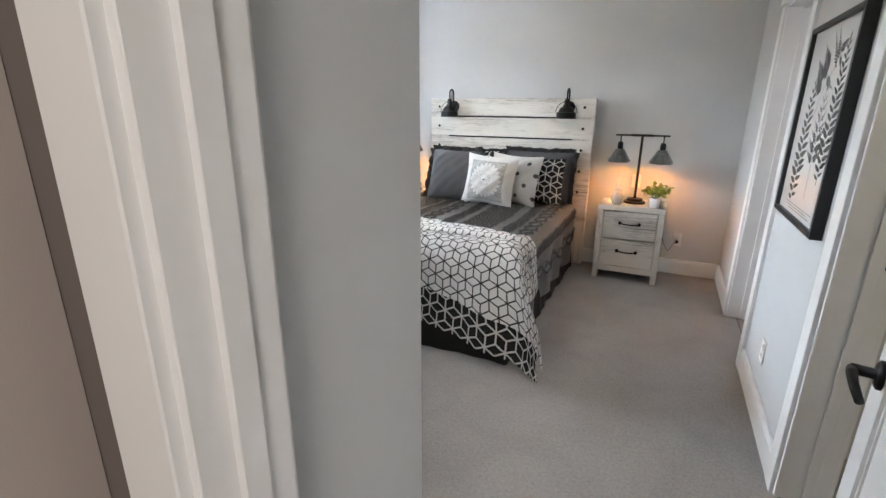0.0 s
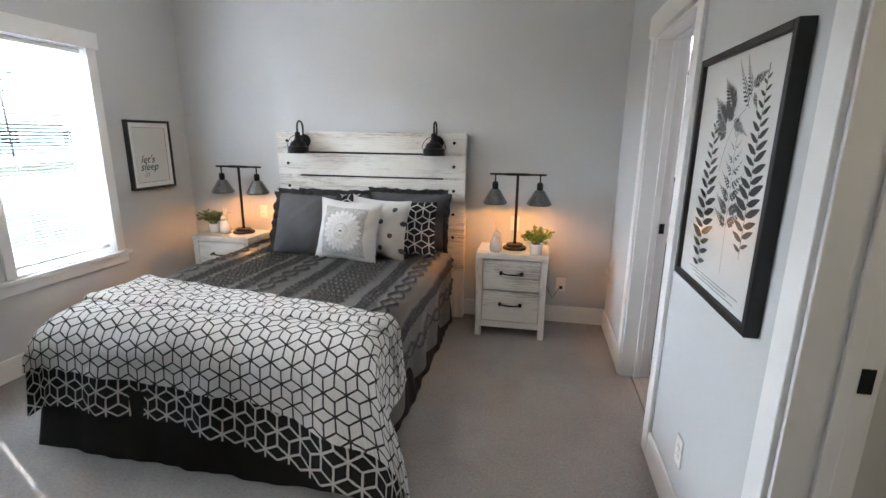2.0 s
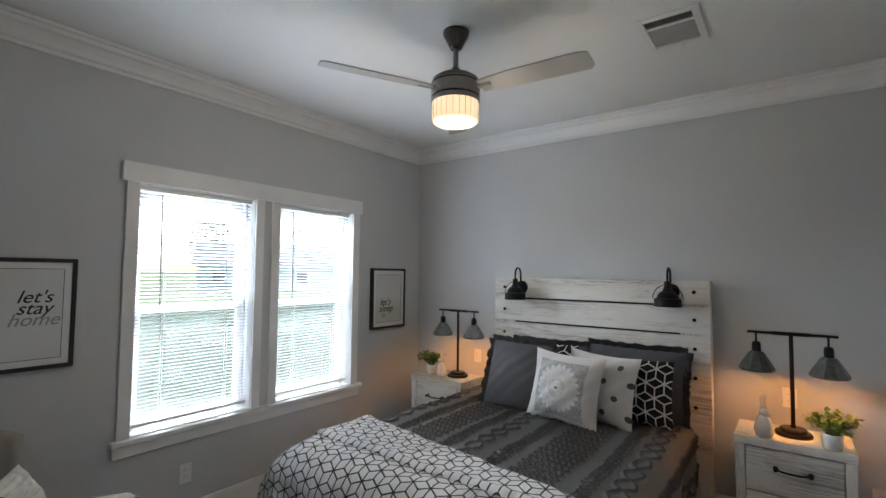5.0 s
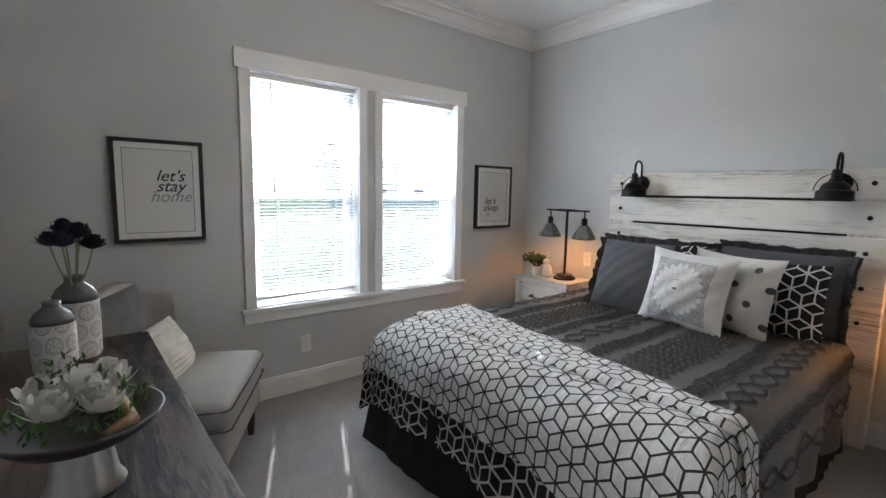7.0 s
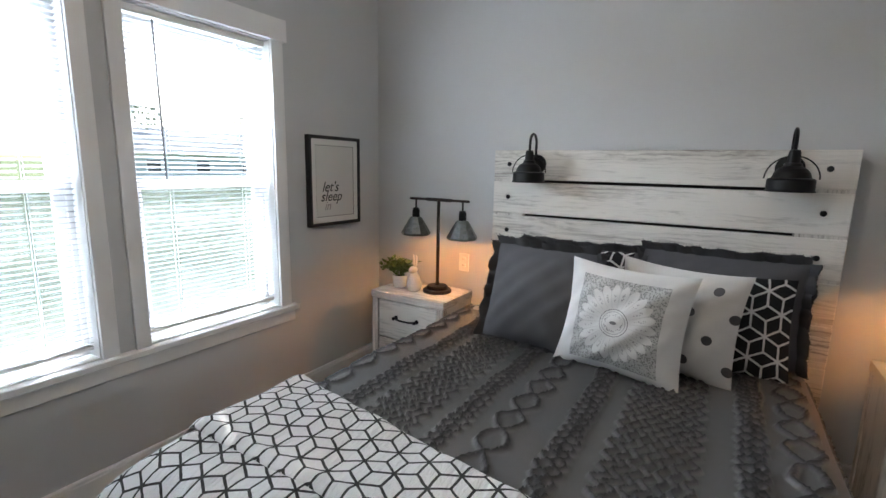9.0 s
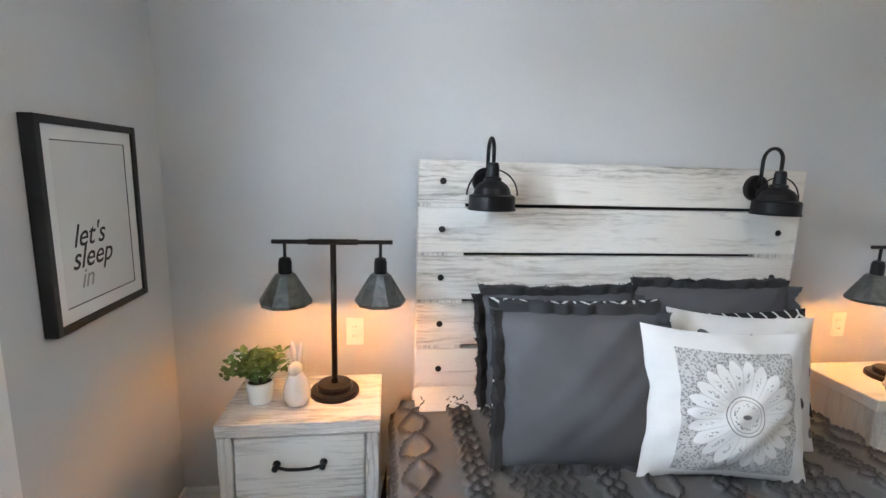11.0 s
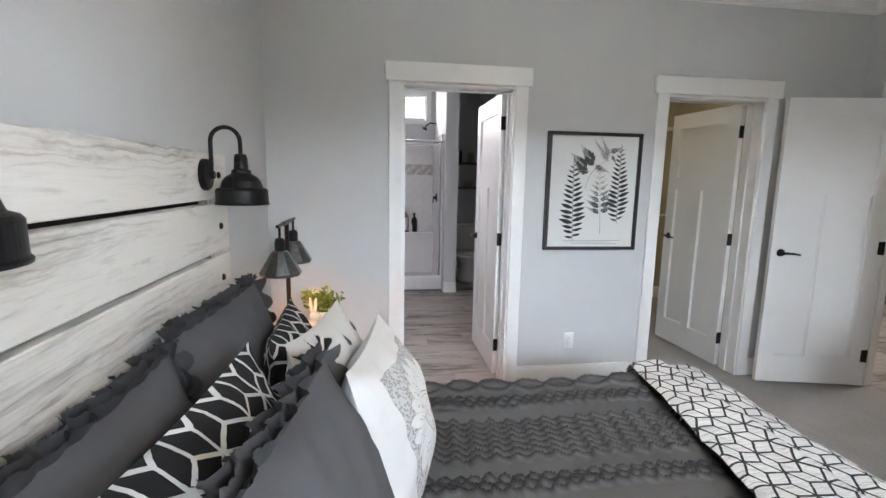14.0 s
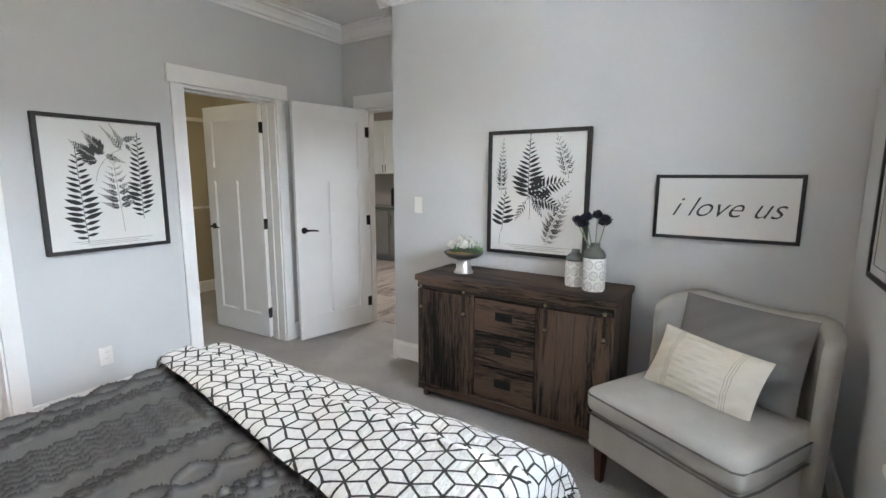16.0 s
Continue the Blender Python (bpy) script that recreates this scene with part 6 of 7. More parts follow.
for i in range(seg):
    bm.faces.new((outer[rows][i], outer[rows][i + 1], inner[rows][i + 1], inner[rows][i]))
    bm.faces.new((inner[0][i], inner[0][i + 1], outer[0][i + 1], outer[0][i]))
bmesh.ops.recalc_face_normals(bm, faces=bm.faces[:])
part("backrest", bm, LINEN, chair, "curved grey linen wing back", True)
for sx in (-1, 1):
    for y, k in ((0.25, 1), (-0.29, -1)):
        bm = bmesh.new()
        bmesh.ops.create_cone(bm, segments=4, radius1=0.020, radius2=0.034, depth=0.175, cap_ends=True, matrix=Matrix.Translation((sx * 0.295, y, 0.0875)) @ Matrix.Rotation(radians(45), 4, "Z"))
        part("leg", bm, CHERRY, chair, "tapered dark cherry leg")
chair_frame = pose(-2.533, 1.850, 0, 0, 0, -29)
bp = cushion("back_pillow", 0.56, 0.40, 0.17, LINEN_DARK, "loose grey back pillow on the armchair", 0, 0, 0, 0, 0, seed=2.7, category="pillow", pinch=0.04)
bp.matrix_world = chair_frame @ pose(0.0, -0.16, 0.485, 0, 0, 180) @ pose(0, 0, 0, -17, 0, 0) @ pose(0, 0, 0.19)


def pleat_material():
    m, tree, bsdf = base_material("cream_pleated_lumbar_cloth", 0.92)
    uv, x, y = uv_xy(tree)
    inside = x.abs().less(0.115)
    pl = (y * 240.0).sin() * inside
    line = ((x.abs() - 0.125).abs().less(0.0014) + (x.abs() - 0.135).abs().less(0.0014) + (x.abs() - 0.145).abs().less(0.0014)).min(1.0)
    fine = noise_node(tree, uv, 600.0, 2.0)
    g = mix(tree, fine.outputs[0], (0.62, 0.58, 0.50), (0.76, 0.72, 0.65))
    tree.links.new(mix(tree, line * 0.6, g, (0.30, 0.29, 0.27)), bsdf.inputs["Base Color"])
    bump(tree, bsdf, (pl * 0.6 + N(tree, fine.outputs[0]) * 0.1).socket, 0.5, 0.006)
    return m


lp = cushion("lumbar_pillow", 0.47, 0.28, 0.15, pleat_material(), "cream pleated lumbar pillow with grey stitching", 0, 0, 0, 0, 0, seed=8.3, category="pillow", pinch=0.05)
lp.matrix_world = chair_frame @ pose(0.02, 0.015, 0.487, 0, 0, 183) @ pose(0, 0, 0, -26, 0, 0) @ pose(0, 0, 0.115, 0, 4, 0)

# ---- ceiling fan, vent, outlets ----
NICKEL = plain("brushed_nickel", (0.30, 0.285, 0.27), 0.32, 0.9, vary=0.08, scale=40.0, relief=0.03)
NICKEL_DARK = plain("dark_nickel_band", (0.06, 0.055, 0.05), 0.4, 0.7)
BLADE = plain("silver_fan_blade", (0.42, 0.41, 0.40), 0.4, 0.2, vary=0.05, scale=5.0, relief=0.02)
CANOPY_METAL = plain("dark_polished_nickel", (0.13, 0.12, 0.115), 0.22, 0.95, vary=0.1, scale=40.0, relief=0.02)
FAN_GLASS = glow("lit_frosted_fan_glass", (1.0, 0.76, 0.46), 0.4)
FX, FY = -1.42, 3.165
fan = thing("ceiling_fan", "brushed nickel three-blade ceiling fan with a lit glass drum", "ceiling fan", FX, FY, 0)
part("canopy", lathe(bmesh.new(), [(0.018, 2.652), (0.030, 2.655), (0.034, 2.664), (0.052, 2.700), (0.064, 2.722), (0.066, ZC - 0.0005)], 36), CANOPY_METAL, fan, "dark polished canopy", True)
part("downrod", tube(bmesh.new(), [(0, 0, 2.54), (0, 0, 2.65)], 0.013, 16), NICKEL, fan, smooth=True)
part("motor_housing", lathe(bmesh.new(), [(0.116, 2.378), (0.121, 2.383), (0.121, 2.398), (0.117, 2.401), (0.117, 2.408), (0.121, 2.411), (0.121, 2.466), (0.117, 2.469), (0.117, 2.475), (0.120, 2.478), (0.112, 2.496), (0.088, 2.512), (0.045, 2.520), (0.030, 2.530), (0.018, 2.556)], 48), NICKEL, fan, smooth=False)
part("dark_band", lathe(bmesh.new(), [(0.1165, 2.4685), (0.1190, 2.469), (0.1190, 2.475), (0.1165, 2.4755)], 48), NICKEL_DARK, fan)
part("dark_band", lathe(bmesh.new(), [(0.1165, 2.4005), (0.1190, 2.401), (0.1190, 2.408), (0.1165, 2.4085)], 48), NICKEL_DARK, fan)
part("light_drum", lathe(bmesh.new(), [(0.060, 2.272), (0.100, 2.276), (0.112, 2.286), (0.115, 2.300), (0.115, 2.378)], 48), FAN_GLASS, fan, "lit frosted glass drum", True)
for k in range(24):
    a = 2 * math.pi * k / 24
    part("cage_bar", tube(bmesh.new(), [(0.1165 * math.cos(a), 0.1165 * math.sin(a), 2.378), (0.1165 * math.cos(a), 0.1165 * math.sin(a), 2.300), (0.113 * math.cos(a), 0.113 * math.sin(a), 2.285)], 0.0012, 5), NICKEL, fan)
for k in range(3):
    a = radians(4 + 120 * k)
    m = Matrix.Rotation(a, 4, "Z")
    bm = bmesh.new()
    outl = [(0.14, -0.045), (0.30, -0.062), (0.62, -0.066), (0.665, -0.055), (0.672, 0.035), (0.655, 0.058), (0.30, 0.058), (0.14, 0.045)]
    tl = Matrix.Rotation(radians(-13), 4, "X")
    lo = [bm.verts.new(m @ (Matrix.Translation((0, 0, 2.437)) @ tl @ Vector((x, y, -0.003)))) for x, y in outl]
    hi = [bm.verts.new(m @ (Matrix.Translation((0, 0, 2.437)) @ tl @ Vector((x, y, 0.003)))) for x, y in outl]
    bm.faces.new(lo[::-1])
    bm.faces.new(hi)
    for i in range(8):
        bm.faces.new((lo[i], lo[(i + 1) % 8], hi[(i + 1) % 8], hi[i]))
    b = part("blade", bm, BLADE, fan, "silver fan blade")
    bm = bmesh.new()
    box(bm, 0.11, 0.20, -0.02, 0.02, 2.433, 2.441, 0.002)
    bmesh.ops.transform(bm, matrix=m, verts=bm.verts[:])
    part("blade_arm", bm, NICKEL, b)
lamp("fan_light", "POINT", pose(FX, FY, 2.20), 5, (1.0, 0.86, 0.70), radius=0.10)

vent = thing("ceiling_vent", "white metal ceiling register with dark slots", "vent", -0.542, 3.757, ZC)
vw, vl = 0.135, 0.178
for a, b, c, d in ((-vw, -vw + 0.032, -vl, vl), (vw - 0.032, vw, -vl, vl), (-vw + 0.032, vw - 0.032, -vl, -vl + 0.032), (-vw + 0.032, vw - 0.032, vl - 0.032, vl)):
    part("frame", cube(a, b, c, d, -0.012, -0.0005, 0.002), PLASTIC_WHITE, vent)
part("divider", cube(-vw + 0.032, vw - 0.032, -0.075, -0.060, -0.011, -0.001), PLASTIC_WHITE, vent)
part("backing", cube(-vw + 0.03, vw - 0.03, -vl + 0.03, vl - 0.03, -0.002, -0.0004), plain("dark_duct", (0.03, 0.03, 0.03), 0.9), vent)
for k in range(22):
    y = -vl + 0.040 + k * 0.0127
    bm = box(bmesh.new(), -vw + 0.033, vw - 0.033, -0.004, 0.004, -0.0006, 0.0006)
    bmesh.ops.transform(bm, matrix=pose(0, y, -0.006, 35 if k < 5 else -35), verts=bm.verts[:])
    part("slat", bm, plain("grey_vent_slat", (0.36, 0.36, 0.36), 0.5) if k == 0 else bpy.data.materials["grey_vent_slat"], vent)
part("lever", tube(bmesh.new(), [(0.02, vl - 0.02, -0.012), (0.02, vl - 0.012, -0.030)], 0.003, 8), PLASTIC_WHITE, vent)

grille = thing("return_grille", "pale painted return air grille in the ceiling near the entry", "vent", 0.37, 1.47, ZC, 8)
for a, b, c, d in ((-0.16, -0.14, -0.10, 0.10), (0.14, 0.16, -0.10, 0.10), (-0.14, 0.14, -0.10, -0.08), (-0.14, 0.14, 0.08, 0.10)):
    part("frame", cube(a, b, c, d, -0.008, -0.0005, 0.0015), PLASTIC_WHITE, grille)
part("backing", cube(-0.14, 0.14, -0.08, 0.08, -0.0016, -0.0004), plain("grey_grille_backing", (0.30, 0.30, 0.29), 0.8), grille)
for k in range(15):
    part("slat", cube(-0.14, 0.14, -0.0785 + 0.0107 * k, -0.0715 + 0.0107 * k, -0.0055, -0.002), PLASTIC_WHITE, grille)
detector = thing("smoke_detector", "round smoke detector under a coral red dust cover", "smoke detector", 0.51, 1.79, ZC)
part("base", lathe(bmesh.new(), [(0.066, -0.012), (0.070, -0.008), (0.070, -0.0006)], 32), PLASTIC_WHITE, detector)
part("dust_cover", lathe(bmesh.new(), [(0.040, -0.046), (0.052, -0.043), (0.060, -0.034), (0.064, -0.0125)], 32), plain("coral_red_plastic", (0.62, 0.11, 0.075), 0.4, vary=0.05), detector, "coral red plastic dust cover", True)

SLOT = plain("dark_outlet_slot", (0.05, 0.05, 0.05), 0.6, relief=0)


def outlet(m, label, kind="outlet"):
    """A wall plate facing -y, centred."""
    t = thing("wall_outlet" if kind == "outlet" else "light_switch", label, "outlet" if kind == "outlet" else "switch", group="wall plates")
    part("plate", cube(-0.036, 0.036, -0.006, 0, -0.058, 0.058, 0.003, 2), PLASTIC_WHITE, t)
    if kind == "outlet":
        for z in (-0.02, 0.02):
            bm = lathe(bmesh.new(), [(0.016, 0), (0.016, 0.0025), (0.012, 0.003)], 18, Matrix.Translation((0, -0.006, z)) @ Matrix.Rotation(radians(90), 4, "X"))
            r = part("receptacle", bm, PLASTIC_WHITE, t)
            bm = bmesh.new()
            for x in (-0.006, 0.006):
                box(bm, x - 0.001, x + 0.001, -0.0096, -0.0088, z - 0.002, z + 0.006)
            part("slots", bm, SLOT, r)
    else:
        part("rocker", cube(-0.016, 0.016, -0.010, -0.006, -0.032, 0.032, 0.002), PLASTIC_WHITE, t)
    t.matrix_world = m
    return t


outlet(pose(0.262, YN, 0.318), "white wall outlet beside the nightstand")
outlet(pose(-2.358, YN, 0.806), "white wall outlet behind the table lamp")
outlet(pose(-0.13, YN, 0.806), "white wall outlet behind the table lamp")
outlet(pose(XW, 2.691, 0.315, 0, 0, 90), "white wall outlet below the window")
outlet(pose(XE, 2.845, 0.312, 0, 0, -90), "white wall outlet between the doorways")
outlet(pose(-0.612, YS, 1.21, 0, 0, 180), "white rocker light switch by the entry", "switch")
cord = thing("power_cord", "black lamp cord plugged into the wall outlet", "cord", 0.25, 4.84, 0.30)
part("cord", tube(bmesh.new(), [(0.012, 0.0, 0.0), (-0.01, -0.03, -0.01), (-0.05, -0.03, -0.09), (-0.09, -0.02, -0.02), (-0.14, -0.015, 0.10)], 0.003, 7), BLACK_METAL, cord, smooth=True)
part("plug", cube(0.0, 0.026, -0.016, 0.008, -0.012, 0.012, 0.003), BLACK_METAL, cord)

# ---- bathroom ----
VANITY_GLASS = glow("frosted_lit_glass", (1.0, 0.95, 0.97), 2.5)
ACRYLIC = plain("white_shower_acrylic", (0.74, 0.72, 0.73), 0.22, vary=0.02, scale=4.0, relief=0.02, coat=0.3)
CHROME = plain("polished_chrome", (0.75, 0.75, 0.76), 0.12, 1.0, vary=0.03, relief=0.0)
TILE = plain("white_gloss_tile", (0.76, 0.75, 0.75), 0.12, vary=0.04, scale=9.0, relief=0.01, coat=0.4)
MARBLE = plain("grey_veined_tile", (0.50, 0.48, 0.47), 0.2, vary=0.4, scale=14.0, relief=0.01)
PORCELAIN = plain("white_porcelain", (0.78, 0.77, 0.75), 0.1, vary=0.02, relief=0.0, coat=0.5)
SX0, SY0, SY1 = 3.44, 3.375, 4.60
shower = thing("shower_stall", "white acrylic walk-in shower with tiled wall and curb", "shower", 0, 0, 0)
part("pan", cube(SX0 + 0.10, BX1 - 0.02, SY0, SY1, 0.0, 0.05), ACRYLIC, shower)
part("curb", cube(SX0, SX0 + 0.10, SY0, SY1, 0.0, 0.185, 0.02, 3), ACRYLIC, shower, "rounded white curb")
part("lower_wall", cube(BX1 - 0.16, BX1 - 0.018, SY0, SY1, 0.05, 0.655, 0.015, 2), ACRYLIC, shower, "white moulded ledge wall")
part("upper_wall", cube(BX1 - 0.05, BX1 - 0.018, SY0, SY1, 0.655, 1.98), ACRYLIC, shower)
part("side_wall", cube(SX0 + 0.04, BX1 - 0.05, SY0 - 0.001, SY0 + 0.02, 0.05, 1.98), ACRYLIC, shower)
part("far_side_wall", cube(SX0 + 0.04, BX1 - 0.05, SY1, SY1 + 0.02, 0.05, 1.98), ACRYLIC, shower)
tile_bm = cube(-0.003, 0.003, -0.0735, 0.0735, -0.0735, 0.0735, 0.002)
tile_me = bpy.data.meshes.new("wall_tile")
tile_bm.to_mesh(tile_me)
tile_bm.free()
tile_me.materials.append(TILE)
mar_bm = cube(-0.003, 0.003, -0.0735, 0.0735, -0.0735, 0.0735, 0.002)
mar_me = bpy.data.meshes.new("accent_tile")
mar_bm.to_mesh(mar_me)
mar_bm.free()
mar_me.materials.append(MARBLE)
for j in range(7):
    for i in range(8):
        o = new("accent_tile" if j == 5 else "wall_tile", mar_me if j == 5 else tile_me)
        o.parent = shower
        o.matrix_world = pose(BX1 - 0.053, SY0 + 0.10 + 0.15 * i, 0.80 + 0.15 * j)
part("door_header", tube(bmesh.new(), [(SX0 + 0.05, SY0, 1.885), (SX0 + 0.05, SY1, 1.885)], 0.016, 12), CHROME, shower, "chrome door rail", True)
part("door_header", tube(bmesh.new(), [(SX0 + 0.09, SY0, 1.845), (SX0 + 0.09, SY1, 1.845)], 0.010, 12), CHROME, shower, "chrome door rail", True)
part("door_post", cube(SX0 + 0.03, SX0 + 0.07, SY0 + 0.02, SY0 + 0.045, 0.13, 1.87, 0.003), CHROME, shower, "chrome side post")
bm = tube(bmesh.new(), [(4.30, SY0 - 0.005, 2.19), (4.30, SY0 + 0.08, 2.20), (4.30, SY0 + 0.14, 2.16)], 0.010, 10)
lathe(bm, [(0.012, 0), (0.016, -0.02), (0.040, -0.045), (0.040, -0.055), (0.01, -0.056)], 20, Matrix.Translation((4.30, SY0 + 0.14, 2.16)) @ Matrix.Rotation(radians(25), 4, "X"))
sh = thing("shower_fixture", "black wall-mounted shower head", "shower head", 0, 0, 0)
part("head", bm, BLACK_METAL, sh, smooth=True)
bm = lathe(bmesh.new(), [(0.06, 0), (0.06, 0.01), (0.02, 0.02), (0.016, 0.05), (0.006, 0.052)], 22, Matrix.Translation((3.93, SY0 + 0.02, 1.17)) @ Matrix.Rotation(radians(-90), 4, "X"))
tube(bm, [(3.93, SY0 + 0.065, 1.17), (3.93, SY0 + 0.07, 1.10)], [0.010, 0.007], 8)
sv = thing("shower_valve", "black shower valve with lever handle", "valve", 0, 0, 0)
part("valve", bm, BLACK_METAL, sv, smooth=True)
LANTERN = plain("weathered_grey_metal", (0.16, 0.15, 0.14), 0.6, 0.4, vary=0.3, scale=30.0)
lan = thing("lantern", "grey metal lantern on the shower ledge", "lantern", 4.35, 3.80, 0.655)
part("base", cube(-0.055, 0.055, -0.055, 0.055, 0, 0.02, 0.004), LANTERN, lan)
for sx in (-1, 1):
    for sy in (-1, 1):
        part("post", cube(sx * 0.045 - 0.006, sx * 0.045 + 0.006, sy * 0.045 - 0.006, sy * 0.045 + 0.006, 0.02, 0.21), LANTERN, lan)
part("roof", lathe(bmesh.new(), [(0.070, 0.21), (0.072, 0.216), (0.045, 0.25), (0.020, 0.29), (0.010, 0.30)], 4, Matrix.Rotation(radians(45), 4, "Z")), LANTERN, lan)
part("ring", tube(bmesh.new(), arc(0, 0.345, 0.045, 0, 360, 20), 0.004, 6, False), LANTERN, lan)
part("candle", lathe(bmesh.new(), [(0.028, 0.02), (0.028, 0.12), (0.01, 0.123)], 18), PORCELAIN, lan, "white pillar candle")
bt = thing("bottle", "black toiletry bottle on the shower ledge", "bottle", 4.35, 3.665, 0.655)
part("bottle_body", lathe(bmesh.new(), [(0.04, 0), (0.043, 0.005), (0.043, 0.17), (0.03, 0.20), (0.014, 0.215), (0.014, 0.24), (0.018, 0.245), (0.018, 0.27), (0.006, 0.272)], 22), BLACK_METAL, bt, smooth=True)
bt = thing("bottle", "small white toiletry bottle on the shower ledge", "bottle", 4.31, 3.72, 0.655)
part("bottle_body", lathe(bmesh.new(), [(0.022, 0), (0.024, 0.004), (0.024, 0.10), (0.012, 0.12), (0.012, 0.15), (0.004, 0.152)], 18), PORCELAIN, bt, smooth=True)

toilet = thing("toilet", "white porcelain toilet in the alcove beside the shower", "toilet", 4.02, 2.93, 0)
part("tank", cube(0.20, 0.40, -0.22, 0.22, 0.38, 0.76, 0.03, 3), PORCELAIN, toilet)
part("tank_lid", cube(0.185, 0.41, -0.235, 0.235, 0.762, 0.80, 0.012, 2), PORCELAIN, toilet)
bm = lathe(bmesh.new(), [(0.14, 0), (0.13, 0.05), (0.11, 0.18), (0.15, 0.28), (0.19, 0.36), (0.195, 0.385), (0.02, 0.386)], 32, Matrix.Diagonal((1.35, 1.0, 1, 1)))
part("bowl", bm, PORCELAIN, toilet, smooth=True)
part("seat", lathe(bmesh.new(), [(0.19, 0.388), (0.20, 0.395), (0.195, 0.412), (0.02, 0.418)], 32, Matrix.Diagonal((1.32, 1.0, 1, 1))), PORCELAIN, toilet, smooth=True)
SHELF_WOOD = wood("brown_shelf_wood", (0.03, 0.018, 0.012), (0.09, 0.055, 0.04), axis=1, rough=0.5)
BASKET = plain("dark_basket_weave", (0.03, 0.026, 0.022), 0.8, vary=0.4, scale=60.0, relief=0.5)
CANDLE_TAN = plain("tan_jar", (0.35, 0.27, 0.20), 0.4, vary=0.1)
for z in (1.30, 1.65):
    s = thing("wall_shelf", "dark wood wall shelf above the toilet", "shelf", BX1 - 0.09, 2.93, z, group="bathroom shelves")
    part("board", cube(-0.09, 0.09, -0.26, 0.26, -0.012, 0.012, 0.002), SHELF_WOOD, s)
    for y in (-0.2, 0.2):
        part("bracket", tube(bmesh.new(), [(0.088, y, -0.10), (0.06, y, -0.03), (-0.06, y, -0.013)], 0.006, 6), BLACK_METAL, s)
for y, z, w, h, mt, lb in ((3.06, 1.662, 0.16, 0.18, BASKET, "dark woven box on the bathroom shelf"), (2.85, 1.662, 0.10, 0.15, CANDLE_TAN, "tan jar on the bathroom shelf"), (3.08, 1.312, 0.11, 0.13, BASKET, "dark jar on the bathroom shelf"), (2.88, 1.312, 0.13, 0.10, CANDLE_TAN, "tan jar on the bathroom shelf")):
    t = thing("storage_jar", lb, "jar", BX1 - 0.09, y, z)
    part("jar_body", lathe(bmesh.new(), [(w * 0.42, 0), (w * 0.5, 0.01), (w * 0.5, h * 0.85), (w * 0.42, h * 0.9), (w * 0.2, h * 0.9)], 20), mt, t, smooth=True)
    part("lid", lathe(bmesh.new(), [(w * 0.44, h * 0.9), (w * 0.45, h * 0.96), (w * 0.1, h)], 20), mt, t)
baseboard("baseboard", (3.30, 3.21), (3.30, 3.37), (-1, 0, 0))
baseboard("baseboard", (BX1, 2.72), (BX1, 3.21), (-1, 0, 0))

# vanity against the north wall
LILAC_TILE = plain("pale_lilac_tile", (0.62, 0.58, 0.62), 0.2, vary=0.05, scale=8.0, relief=0.01, coat=0.3)
VANITY_PAINT = plain("grey_vanity_paint", (0.17, 0.155, 0.155), 0.45, vary=0.04)
van = thing("bathroom_vanity", "grey bathroom vanity cabinet with two doors", "cabinet", 1.50, 4.58, 0)
part("body", cube(-0.68, 0.68, -0.25, 0.279, 0.09, 0.82, 0.002), VANITY_PAINT, van)
part("toe_kick", cube(-0.66, 0.66, -0.19, 0.27, 0, 0.089), VANITY_PAINT, van)
for k in range(3):
    d = part("door", cube(-0.67 + 0.45 * k, -0.23 + 0.45 * k, -0.27, -0.251, 0.11, 0.80, 0.004), VANITY_PAINT, van)
    part("handle", tube(bmesh.new(), [(-0.27 + 0.45 * k, -0.285, 0.58), (-0.27 + 0.45 * k, -0.295, 0.64), (-0.27 + 0.45 * k, -0.285, 0.70)], 0.005, 8), BLACK_METAL, d)
vt = thing("stone_worktop", "white stone vanity worktop with two raised basins", "worktop", 1.50, 4.58, 0.821)
part("slab", cube(-0.70, 0.70, -0.29, 0.279, 0, 0.035, 0.004), PORCELAIN, vt)
for x in (-0.36, 0.36):
    part("basin", lathe(bmesh.new(), [(0.15, 0.035), (0.19, 0.05), (0.21, 0.125), (0.205, 0.13), (0.18, 0.06), (0.02, 0.045)], 32, Matrix.Translation((x, 0, 0))), PORCELAIN, vt, "round white basin", True)
    part("faucet", tube(bmesh.new(), [(x, 0.235, 0.03), (x, 0.235, 0.22), (x, 0.20, 0.25), (x, 0.13, 0.23)], 0.011, 10), BLACK_METAL, vt, "black faucet", True)
part("backsplash", cube(-0.70, 0.70, 0.268, 0.279, 0.036, 0.30), LILAC_TILE, vt, "pale lilac tiled backsplash")
mirror_glass, _tree, _b = base_material("mirror_glass", 0.02, 1.0)
_b.inputs["Base Color"].default_value = (0.86, 0.87, 0.87, 1)
